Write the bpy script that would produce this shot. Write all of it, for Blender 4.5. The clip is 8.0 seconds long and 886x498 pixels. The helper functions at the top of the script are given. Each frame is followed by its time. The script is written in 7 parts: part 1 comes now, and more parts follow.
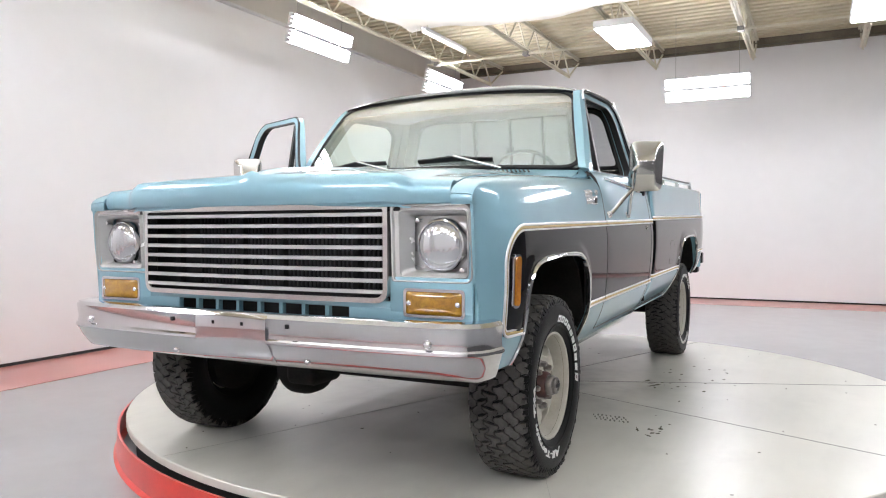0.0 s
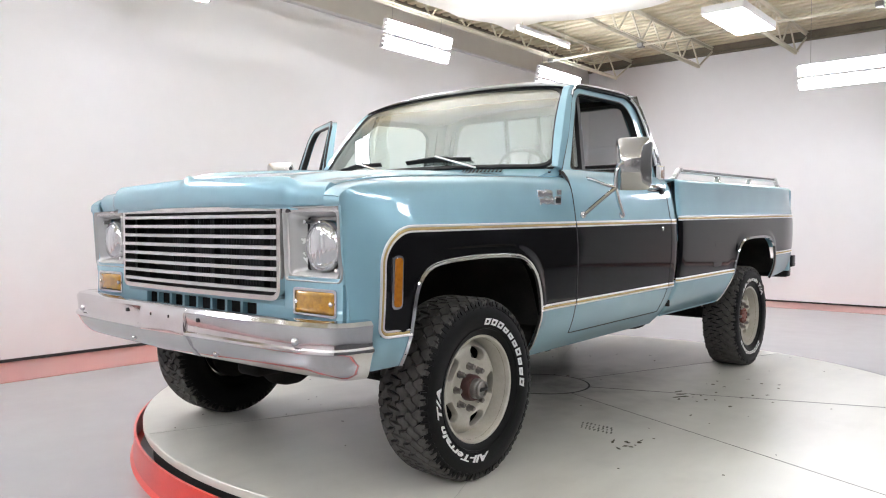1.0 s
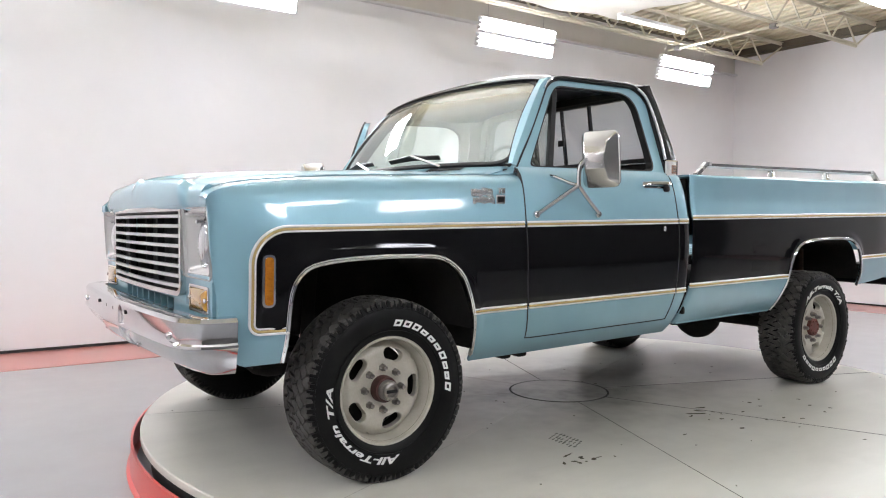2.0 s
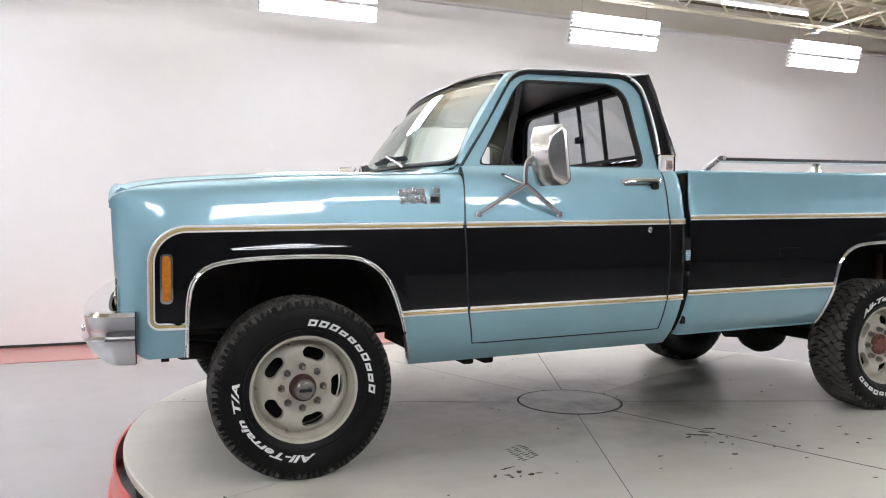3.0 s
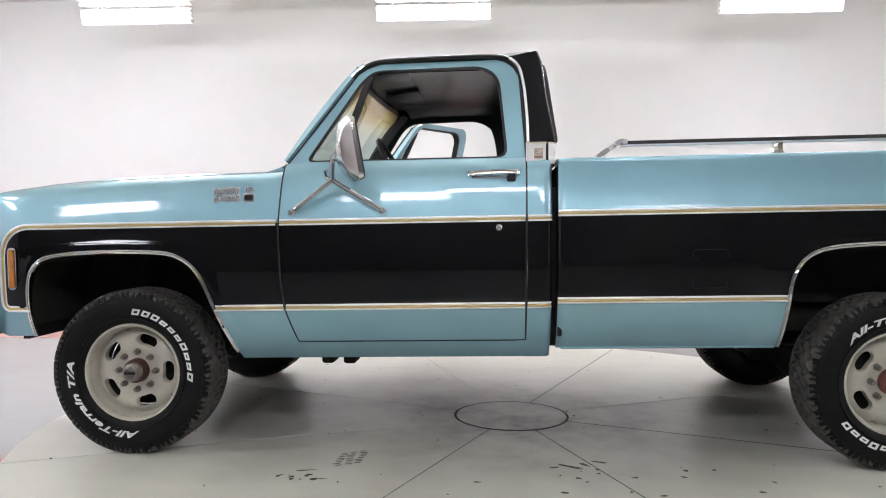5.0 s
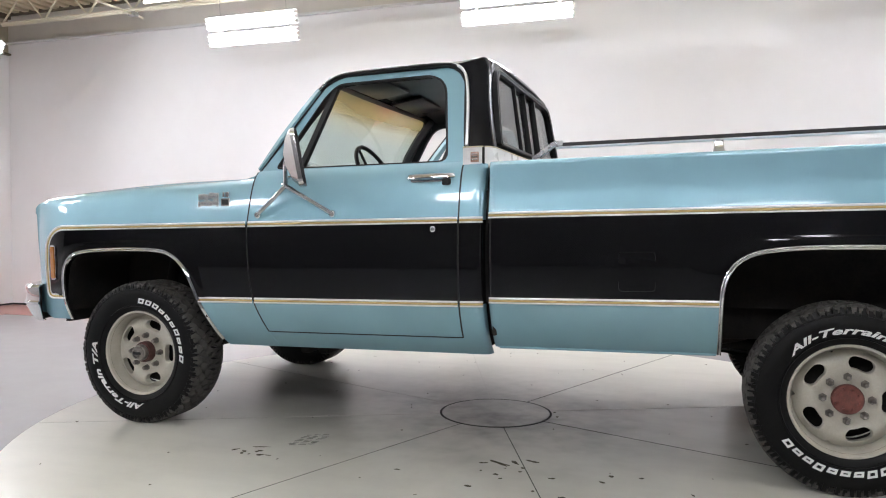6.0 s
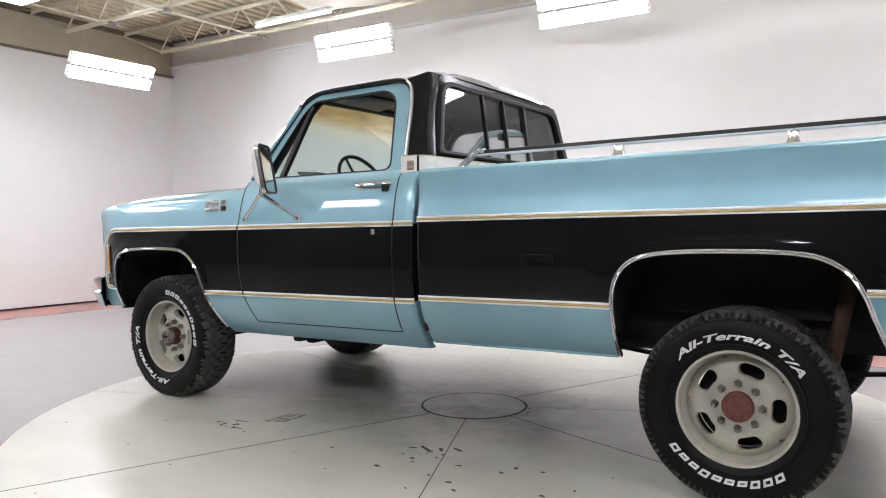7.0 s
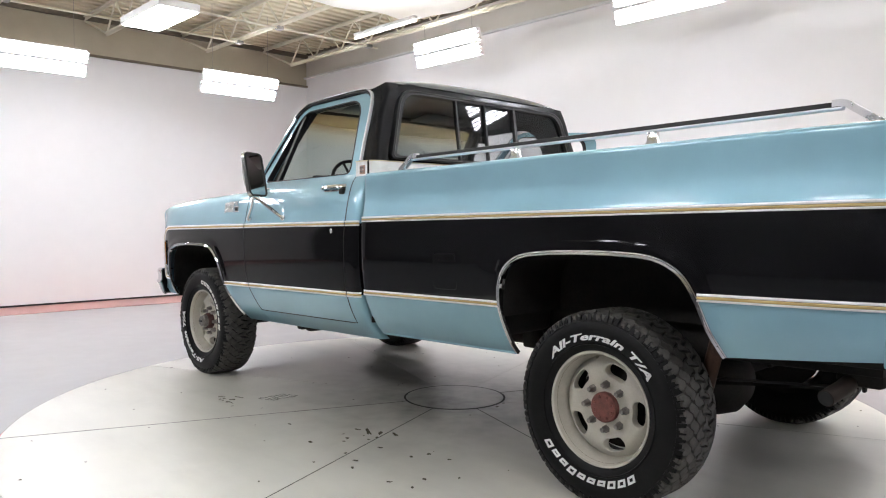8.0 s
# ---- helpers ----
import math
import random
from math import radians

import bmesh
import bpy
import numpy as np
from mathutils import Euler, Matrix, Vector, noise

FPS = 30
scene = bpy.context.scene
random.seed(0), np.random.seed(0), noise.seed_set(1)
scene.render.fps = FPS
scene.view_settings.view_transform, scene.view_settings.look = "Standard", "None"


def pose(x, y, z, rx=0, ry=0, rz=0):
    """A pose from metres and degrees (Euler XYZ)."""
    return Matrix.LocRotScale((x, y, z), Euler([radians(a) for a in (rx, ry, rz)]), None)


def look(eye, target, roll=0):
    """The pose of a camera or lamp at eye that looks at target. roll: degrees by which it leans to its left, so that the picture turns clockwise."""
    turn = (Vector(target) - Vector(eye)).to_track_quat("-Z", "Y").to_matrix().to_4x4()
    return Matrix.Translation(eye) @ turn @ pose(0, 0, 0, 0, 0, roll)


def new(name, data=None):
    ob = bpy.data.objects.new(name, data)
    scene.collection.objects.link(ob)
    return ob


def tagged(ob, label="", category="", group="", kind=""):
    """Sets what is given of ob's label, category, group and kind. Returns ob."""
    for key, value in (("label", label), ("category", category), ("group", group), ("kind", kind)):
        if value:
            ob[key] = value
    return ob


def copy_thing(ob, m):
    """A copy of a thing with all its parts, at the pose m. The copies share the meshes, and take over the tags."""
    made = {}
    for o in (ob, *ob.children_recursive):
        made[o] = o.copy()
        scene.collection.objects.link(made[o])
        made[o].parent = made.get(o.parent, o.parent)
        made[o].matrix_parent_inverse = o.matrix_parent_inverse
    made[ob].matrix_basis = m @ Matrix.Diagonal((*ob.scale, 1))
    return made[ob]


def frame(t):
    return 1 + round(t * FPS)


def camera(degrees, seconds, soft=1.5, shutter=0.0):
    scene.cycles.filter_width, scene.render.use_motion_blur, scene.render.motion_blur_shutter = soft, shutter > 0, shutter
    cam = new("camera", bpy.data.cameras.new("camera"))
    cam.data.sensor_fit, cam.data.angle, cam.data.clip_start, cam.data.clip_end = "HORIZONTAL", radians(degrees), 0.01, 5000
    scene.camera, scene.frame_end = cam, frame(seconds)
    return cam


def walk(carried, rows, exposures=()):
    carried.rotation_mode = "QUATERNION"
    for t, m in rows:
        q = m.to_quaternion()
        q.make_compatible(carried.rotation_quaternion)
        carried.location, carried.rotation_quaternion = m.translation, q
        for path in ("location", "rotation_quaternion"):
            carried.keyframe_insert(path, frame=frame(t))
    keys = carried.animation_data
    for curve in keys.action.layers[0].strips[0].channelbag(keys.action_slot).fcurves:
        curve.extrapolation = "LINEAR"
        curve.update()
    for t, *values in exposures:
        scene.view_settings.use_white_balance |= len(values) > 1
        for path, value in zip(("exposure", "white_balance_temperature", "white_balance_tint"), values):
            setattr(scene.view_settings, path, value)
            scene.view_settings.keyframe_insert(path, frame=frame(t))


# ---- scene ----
# camera and its walk
cam = camera(62.1, 8.0, 1.1)
PATH = [
    (0, (-4.6, -1.933, 1.019), (-2.817, -1.029, 0.967), -0.1),
    (0.5, (-4.371, -2.376, 1.033), (-2.706, -1.27, 0.974), 0.1),
    (1, (-4.053, -2.798, 1.032), (-2.533, -1.499, 0.974), 0.1),
    (1.5, (-3.641, -3.193, 1.05), (-2.298, -1.713, 0.984), 0.2),
    (3, (-2.223, -3.963, 1.037), (-1.504, -2.098, 0.979), 0.2),
    (3.5, (-1.674, -4.112, 1.039), (-1.178, -2.175, 0.979), 0.0),
    (4, (-1.127, -4.163, 1.036), (-0.831, -2.186, 0.977), 0.1),
    (4.5, (-0.58, -4.17, 1.03), (-0.488, -2.172, 0.971), 0.1),
    (6, (1.073, -4.119, 1.051), (0.44, -2.223, 0.984), 0.1),
    (6.5, (1.644, -4.026, 1.049), (0.782, -2.223, 0.987), 0.1),
    (7, (2.232, -3.863, 1.077), (1.151, -2.182, 1.004), -0.1),
    (7.5, (2.763, -3.625, 1.071), (1.489, -2.085, 1.0), 0.2),
    (8, (3.288, -3.288, 1.088), (1.833, -1.919, 1.01), 0.1),
]
walk(cam, [(t, look(eye, target, roll)) for t, eye, target, roll in PATH])

# light: tube panels, ceiling lamps with six added out of view, and faint ambient
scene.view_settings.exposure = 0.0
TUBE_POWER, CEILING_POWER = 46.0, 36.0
world = bpy.data.worlds.new("world")
scene.world = world
world.use_nodes = True
world.node_tree.nodes["Background"].inputs["Color"].default_value = (0.8, 0.82, 0.85, 1)
world.node_tree.nodes["Background"].inputs["Strength"].default_value = 0.05


# ---- materials ----
class Nodes:
    """A short way to write a node material."""

    def __init__(self, name):
        self.mat = bpy.data.materials.new(name)
        self.mat.use_nodes = True
        self.tree = self.mat.node_tree
        self.bsdf = self.tree.nodes["Principled BSDF"]

    def node(self, kind, **values):
        n = self.tree.nodes.new(kind)
        for key, value in values.items():
            if key in n.inputs:
                n.inputs[key].default_value = value
        return n

    def link(self, a, b):
        self.tree.links.new(a, b)

    def coords(self):
        return self.node("ShaderNodeTexCoord").outputs["Object"]

    def noise(self, vec, scale, detail=4.0, rough=0.55):
        n = self.node("ShaderNodeTexNoise", Scale=scale, Detail=detail, Roughness=rough)
        self.link(vec, n.inputs["Vector"])
        return n.outputs["Fac"]

    def ramp(self, fac, stops):
        n = self.node("ShaderNodeValToRGB")
        n.color_ramp.elements[0].position, n.color_ramp.elements[0].color = stops[0][0], (*stops[0][1], 1)
        n.color_ramp.elements[1].position, n.color_ramp.elements[1].color = stops[-1][0], (*stops[-1][1], 1)
        for pos, col in stops[1:-1]:
            n.color_ramp.elements.new(pos).color = (*col, 1)
        self.link(fac, n.inputs["Fac"])
        return n.outputs["Color"]

    def math(self, op, a, b=0.0, c=0.0):
        n = self.node("ShaderNodeMath")
        n.operation = op
        for i, v in enumerate((a, b, c)):
            if isinstance(v, (int, float)):
                n.inputs[i].default_value = v
            else:
                self.link(v, n.inputs[i])
        return n.outputs[0]

    def mix(self, fac, a, b):
        n = self.node("ShaderNodeMix")
        n.data_type = "RGBA"
        for sock, v in ((n.inputs[0], fac), (n.inputs[6], a), (n.inputs[7], b)):
            if isinstance(v, tuple):
                sock.default_value = (*v, 1)
            elif isinstance(v, (int, float)):
                sock.default_value = v
            else:
                self.link(v, sock)
        return n.outputs[2]

    def bump(self, height, strength=0.2, distance=0.01):
        n = self.node("ShaderNodeBump", Strength=strength, Distance=distance)
        self.link(height, n.inputs["Height"])
        self.link(n.outputs["Normal"], self.bsdf.inputs["Normal"])

    def sheen(self, base=0.04):
        """Gloss of glass by the slope at which it is seen."""
        facing = self.node("ShaderNodeLayerWeight", Blend=0.5).outputs["Facing"]
        return self.math("MULTIPLY_ADD", self.math("POWER", facing, 5.0), 1.0 - base, base)

    def put(self, **values):
        for key, value in values.items():
            sock = self.bsdf.inputs[key.replace("_", " ")]
            if isinstance(value, tuple):
                sock.default_value = (*value, 1)
            elif isinstance(value, (int, float)):
                sock.default_value = value
            else:
                self.link(value, sock)
        return self


def surface(name, dark, light, rough=0.5, metal=0.0, scale=20.0, fine=200.0, bump=0.0, coat=0.0, rough_var=0.1, spec=0.5):
    """A plain surface with two scales of variation in tone, gloss and relief."""
    m = Nodes(name)
    vec = m.coords()
    broad, grain = m.noise(vec, scale), m.noise(vec, fine, 3)
    both = m.math("MULTIPLY_ADD", broad, 0.65, m.math("MULTIPLY", grain, 0.35))
    m.put(Base_Color=m.ramp(both, [(0.3, dark), (0.7, light)]), Metallic=metal, Coat_Weight=coat, Coat_Roughness=0.03, Specular_IOR_Level=spec,
          Roughness=m.math("MULTIPLY_ADD", broad, rough_var, rough - rough_var / 2))
    if bump:
        m.bump(both, bump, 0.004)
    return m.mat


def car_paint(name, blue, two_tone=False):
    """Metallic body paint under clear coat; the two-tone one has a black band along the flanks, with a rounded front end."""
    m = Nodes(name)
    vec = m.coords()
    flake, cloud = m.noise(vec, 900, 2), m.noise(vec, 3, 3)
    tone = m.math("MULTIPLY_ADD", flake, 0.3, m.math("MULTIPLY", cloud, 0.7))
    paint = m.ramp(tone, [(0.35, tuple(c * 0.93 for c in blue)), (0.65, tuple(c * 1.05 for c in blue))])
    metal = 0.38
    if two_tone:
        sep = m.node("ShaderNodeSeparateXYZ")
        m.link(vec, sep.inputs[0])
        x, y, z = sep.outputs
        level = m.math("SUBTRACT", z, m.math("MULTIPLY_ADD", x, RAKE, m.math("MULTIPLY", m.math("GREATER_THAN", x, 0.225), BED_LIFT)))
        radius = BAND_ROUND
        qx = m.math("MAXIMUM", m.math("SUBTRACT", BAND_FRONT + radius, x), 0.0)
        qz = m.math("MAXIMUM", m.math("SUBTRACT", level, BAND_TOP - radius), 0.0)
        far = m.math("SQRT", m.math("ADD", m.math("MULTIPLY", qx, qx), m.math("MULTIPLY", qz, qz)))
        inside = m.math("MULTIPLY", m.math("LESS_THAN", far, radius), m.math("GREATER_THAN", level, m.math("MULTIPLY_ADD", m.math("GREATER_THAN", x, 1.7), BAND_STEP, BAND_LOW)))
        flank = m.math("GREATER_THAN", m.math("ABSOLUTE", y), 0.86)
        inside = m.math("MULTIPLY", inside, flank)
        paint = m.mix(inside, paint, (0.003, 0.003, 0.0035))
        outside = m.math("SUBTRACT", 1.0, inside)
        metal = m.math("MULTIPLY", outside, 0.38)
        m.put(Specular_IOR_Level=m.math("MULTIPLY", outside, 0.5), Coat_IOR=m.math("MULTIPLY_ADD", outside, 0.12, 1.36))
    m.put(Base_Color=paint, Metallic=metal, Roughness=0.42, Coat_Weight=1.0, Coat_Roughness=0.065)
    m.bump(m.noise(vec, 350, 2), 0.01, 0.0005)
    return m.mat


def glow(name, colour, power):
    m = Nodes(name)
    m.put(Base_Color=(0.9, 0.9, 0.9), Roughness=0.4, Emission_Color=colour, Emission_Strength=power)
    return m.mat


def clear_glass(name, tint=(0.85, 0.93, 0.9), rough=0.0):
    m = Nodes(name)
    m.tree.nodes.remove(m.bsdf)
    out = m.tree.nodes["Material Output"]
    see = m.node("ShaderNodeBsdfTransparent", Color=(*tint, 1))
    gloss = m.node("ShaderNodeBsdfGlossy", Roughness=rough + 0.01)
    mixed = m.node("ShaderNodeMixShader")
    m.link(m.sheen(), mixed.inputs[0])
    m.link(see.outputs[0], mixed.inputs[1])
    m.link(gloss.outputs[0], mixed.inputs[2])
    m.link(mixed.outputs[0], out.inputs["Surface"])
    return m.mat


BED_LIFT = 0.018       # the bed stands this much higher than the cab
RAKE = 0.019           # the body stands nose down by this slope
BAND_TOP, BAND_LOW, BAND_FRONT, BAND_STEP = 1.068, 0.693, -2.253, 0.082
BAND_ROUND = 0.128
BLUE = (0.208, 0.380, 0.450)

PAINT = car_paint("blue_metallic_paint", BLUE)
TWO_TONE = car_paint("two_tone_paint", BLUE, True)
BLACK_PAINT = surface("black_gloss_paint", (0.006, 0.006, 0.007), (0.010, 0.010, 0.011), 0.22, coat=0.10, scale=4, fine=600, rough_var=0.04, spec=0.10)
CHROME = surface("chrome", (0.57, 0.575, 0.59), (0.66, 0.665, 0.675), 0.08, 1.0, scale=5, fine=120, rough_var=0.04)
BUMPER_CHROME = surface("worn_bumper_chrome", (0.60, 0.60, 0.61), (0.69, 0.69, 0.70), 0.085, 1.0, scale=6, fine=160, rough_var=0.05)
ALUMINIUM = surface("brushed_aluminium", (0.52, 0.52, 0.53), (0.68, 0.67, 0.67), 0.28, 1.0, scale=12, fine=300, rough_var=0.14)
TRIM = surface("bright_anodised_trim", (0.78, 0.78, 0.79), (0.90, 0.90, 0.90), 0.36, 0.75, scale=10, fine=200)
GOLD = surface("gold_stripe", (0.42, 0.30, 0.11), (0.54, 0.41, 0.18), 0.4, 0.3, scale=10, fine=200)
SATIN = surface("satin_bright_trim", (0.68, 0.68, 0.69), (0.82, 0.82, 0.82), 0.24, 1.0, scale=10, fine=200)
RUBBER = surface("tyre_rubber", (0.0035, 0.0035, 0.0036), (0.008, 0.0078, 0.0075), 0.46, scale=14, fine=260, bump=0.25, rough_var=0.2, spec=0.13)
TREAD = surface("dusty_tread_rubber", (0.038, 0.036, 0.033), (0.080, 0.076, 0.069), 0.75, scale=30, fine=300, bump=0.3, spec=0.25)
SEAL = surface("black_rubber_seal", (0.007, 0.007, 0.007), (0.014, 0.014, 0.014), 0.45, scale=10, fine=200, spec=0.3)
UNDER = surface("grimy_underbody", (0.009, 0.009, 0.009), (0.026, 0.023, 0.020), 0.8, scale=9, fine=90, bump=0.4, spec=0.15)
RUST = surface("rusty_iron", (0.022, 0.012, 0.008), (0.075, 0.034, 0.018), 0.8, 0.2, scale=18, fine=160, bump=0.4)
SOOT = surface("sooty_pipe", (0.012, 0.009, 0.007), (0.034, 0.022, 0.015), 0.75, 0.2, scale=18, fine=160, bump=0.4)
RIM_PAINT = surface("cream_rim_paint", (0.36, 0.34, 0.285), (0.46, 0.435, 0.37), 0.38, scale=16, fine=140, coat=0.3, bump=0.05)
HUB_DARK = surface("dark_rusty_hub", (0.030, 0.010, 0.008), (0.075, 0.023, 0.018), 0.55, scale=30, fine=200, bump=0.3)
GRILLE_BAR = surface("satin_grille_bar", (0.50, 0.50, 0.50), (0.60, 0.60, 0.60), 0.36, 0.5, scale=8, fine=200)
BEZEL = surface("brushed_silver_bezel", (0.56, 0.56, 0.555), (0.68, 0.68, 0.67), 0.26, 0.55, scale=8, fine=260, rough_var=0.1)
HUB_RED = surface("rusty_red_hub", (0.07, 0.022, 0.016), (0.19, 0.056, 0.042), 0.6, scale=30, fine=200, bump=0.3)
STAINLESS = surface("dull_stainless", (0.58, 0.575, 0.56), (0.63, 0.62, 0.605), 0.2, 1.0, scale=3, fine=300, rough_var=0.03)
WORN_STEEL = surface("worn_steel", (0.16, 0.15, 0.14), (0.32, 0.30, 0.28), 0.34, 0.9, scale=40, fine=200)
PALE_GOLD = surface("pale_gold_edge", (0.55, 0.47, 0.30), (0.66, 0.58, 0.40), 0.4, 0.2, scale=10, fine=200)
LETTER_WHITE = surface("white_raised_rubber", (0.62, 0.62, 0.60), (0.80, 0.80, 0.78), 0.6, scale=40, fine=300)
AMBER = surface("amber_lens", (0.27, 0.085, 0.004), (0.44, 0.165, 0.010), 0.14, coat=1.0, scale=55, fine=160)
SIGNAL_AMBER = surface("olive_amber_lens", (0.19, 0.085, 0.005), (0.38, 0.20, 0.014), 0.14, coat=1.0, scale=45, fine=160)
INTERIOR = surface("dark_interior_trim", (0.012, 0.013, 0.014), (0.03, 0.03, 0.032), 0.6, scale=8, fine=300, bump=0.15)
SEAT_CLOTH = surface("grey_blue_seat_cloth", (0.045, 0.06, 0.07), (0.08, 0.10, 0.11), 0.85, scale=10, fine=400, bump=0.3)
HEADLINER = surface("headliner_vinyl", (0.004, 0.004, 0.005), (0.010, 0.010, 0.011), 0.3, scale=5, fine=300, bump=0.05, spec=0.3)
GLASS = clear_glass("clear_glass", (0.93, 0.97, 0.96))
TINTED = clear_glass("tinted_glass", (0.66, 0.67, 0.68))


def screen_glass():
    """Windscreen glass, faintly green, with a tan shade band that fades out below the top edge."""
    m = Nodes("windscreen_glass")
    m.tree.nodes.remove(m.bsdf)
    sep = m.node("ShaderNodeSeparateXYZ")
    m.link(m.coords(), sep.inputs[0])
    tint = m.ramp(m.math("MULTIPLY_ADD", sep.outputs[2], 1.0, -1.0), [(0.58, (0.78, 0.93, 0.87)), (0.655, (0.88, 0.91, 0.74)), (0.71, (0.76, 0.62, 0.26)), (0.78, (0.50, 0.36, 0.12))])
    see = m.node("ShaderNodeBsdfTransparent")
    m.link(tint, see.inputs["Color"])
    gloss = m.node("ShaderNodeBsdfGlossy", Roughness=0.012)
    mixed = m.node("ShaderNodeMixShader")
    m.link(m.sheen(0.25), mixed.inputs[0])
    # dusty film, made milkier to paint in the overhead sheet's reflection
    dust_glare = m.node("ShaderNodeBsdfDiffuse")
    m.link(m.ramp(m.math("MULTIPLY_ADD", sep.outputs[2], 1.0, -1.0), [(0.60, (0.60, 0.76, 0.69)), (0.72, (0.84, 0.80, 0.62))]), dust_glare.inputs["Color"])
    hazy = m.node("ShaderNodeMixShader")
    band = m.ramp(m.math("ADD", sep.outputs[2], -1.0), [(0.66, (0, 0, 0)), (0.80, (1, 1, 1))])
    m.link(m.math("MULTIPLY_ADD", band, 0.22, m.math("MULTIPLY_ADD", m.noise(m.coords(), 2.5, 3), 0.12, 0.17)), hazy.inputs[0])
    m.link(see.outputs[0], hazy.inputs[1])
    m.link(dust_glare.outputs[0], hazy.inputs[2])
    m.link(hazy.outputs[0], mixed.inputs[1])
    m.link(gloss.outputs[0], mixed.inputs[2])
    m.link(mixed.outputs[0], m.tree.nodes["Material Output"].inputs["Surface"])
    return m.mat


SCREEN_GLASS = screen_glass()
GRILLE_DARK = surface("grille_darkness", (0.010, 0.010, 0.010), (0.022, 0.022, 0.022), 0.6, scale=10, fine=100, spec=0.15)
EMBLEM_WHITE = surface("white_enamel", (0.72, 0.71, 0.69), (0.82, 0.81, 0.79), 0.28, scale=9, fine=200, coat=0.5)
EMBLEM_RED = surface("copper_red_enamel", (0.30, 0.17, 0.12), (0.42, 0.27, 0.20), 0.35, scale=30, fine=200)
MIRROR = surface("mirror_silver", (0.9, 0.9, 0.9), (0.93, 0.93, 0.93), 0.02, 1.0, scale=5, fine=60, rough_var=0.01)


def lamp_glass():
    m = Nodes("fluted_lamp_glass")
    vec = m.coords()
    m.put(Base_Color=(0.54, 0.55, 0.56), Roughness=0.14, Metallic=0.75, Coat_Weight=1.0)
    wave = m.node("ShaderNodeTexWave", Scale=14.0, Distortion=6.0, Detail=2.0)
    wave.bands_direction = "Y"
    m.link(vec, wave.inputs["Vector"])
    m.bump(wave.outputs["Fac"], 0.16, 0.006)
    return m.mat


LAMP_GLASS = lamp_glass()


def wall_paint(name, dark, light):
    m = Nodes(name)
    vec = m.coords()
    cloud, streak, grain = m.noise(vec, 0.6, 4), m.noise(vec, 5, 5), m.noise(vec, 90, 3)
    tone = m.math("MULTIPLY_ADD", cloud, 0.6, m.math("MULTIPLY", streak, 0.4))
    m.put(Base_Color=m.ramp(tone, [(0.3, dark), (0.7, light)]), Roughness=m.math("MULTIPLY_ADD", streak, 0.15, 0.42))
    m.bump(m.math("MULTIPLY_ADD", grain, 0.3, cloud), 0.08, 0.01)
    return m.mat


def floor_paint(name, dark, light, gloss, stains, spec=0.5, hub=0.0, coat_ior=1.6):
    """Worn epoxy floor: cloudy tone, dried wet marks and a gloss that comes and goes."""
    m = Nodes(name)
    vec = m.coords()
    cloud, mid, grain = m.noise(vec, 0.9, 5), m.noise(vec, 4.5, 4, 0.55), m.noise(vec, 120, 2)
    tone = m.math("MULTIPLY_ADD", cloud, 0.55, m.math("MULTIPLY_ADD", mid, 0.35, m.math("MULTIPLY", grain, 0.1)))
    base = m.ramp(tone, [(0.32, dark), (0.68, light)])
    smear = m.ramp(m.noise(vec, 2.2, 4, 0.6), [(0.60, (0, 0, 0)), (0.72, (1, 1, 1))])
    base = m.mix(m.math("MULTIPLY", smear, 0.2 * stains), base, tuple(c * 0.55 for c in dark))
    drag = m.node("ShaderNodeMapping")
    drag.inputs["Scale"].default_value, drag.inputs["Rotation"].default_value = (0.55, 1.9, 1.0), (0, 0, 0.25)
    m.link(vec, drag.inputs["Vector"])
    wipe = m.ramp(m.noise(drag.outputs[0], 1.6, 4, 0.6), [(0.44, (0, 0, 0)), (0.74, (1, 1, 1))])
    base = m.mix(m.math("MULTIPLY", wipe, 0.22 * stains), base, tuple(c * 0.5 for c in dark))
    if hub:
        # grime ground in round the centre plate, darkened further for the truck's shade
        away = m.node("ShaderNodeVectorMath")
        away.operation = "LENGTH"
        m.link(vec, away.inputs[0])
        near = m.ramp(m.math("MULTIPLY", away.outputs["Value"], 0.5), [(0.12, (1, 1, 1)), (0.88, (0, 0, 0))])
        patch = m.ramp(m.noise(vec, 2.3, 4, 0.6), [(0.34, (0.58, 0.58, 0.58)), (0.64, (1, 1, 1))])
        fleck = m.ramp(m.noise(vec, 9, 3, 0.55), [(0.40, (0.86, 0.86, 0.86)), (0.66, (1, 1, 1))])
        grime_shade = m.math("MULTIPLY", patch, fleck)
        base = m.mix(m.math("MULTIPLY", m.math("MULTIPLY", near, grime_shade), hub), base, (0.075, 0.070, 0.060))
        gloss_left = m.math("MULTIPLY_ADD", m.math("MULTIPLY", m.math("MULTIPLY", near, near), grime_shade), -0.25, 0.72)
    m.put(Base_Color=base, Roughness=m.math("MULTIPLY_ADD", mid, 0.05, m.math("MULTIPLY_ADD", wipe, 0.06 * stains, gloss + 0.08 * (1 - stains))), Specular_IOR_Level=spec, Coat_Weight=gloss_left if hub else 0.6, Coat_IOR=coat_ior, Coat_Roughness=0.31)
    m.bump(m.math("MULTIPLY_ADD", grain, 0.1, cloud), 0.002 + 0.004 * stains, 0.004)
    return m.mat


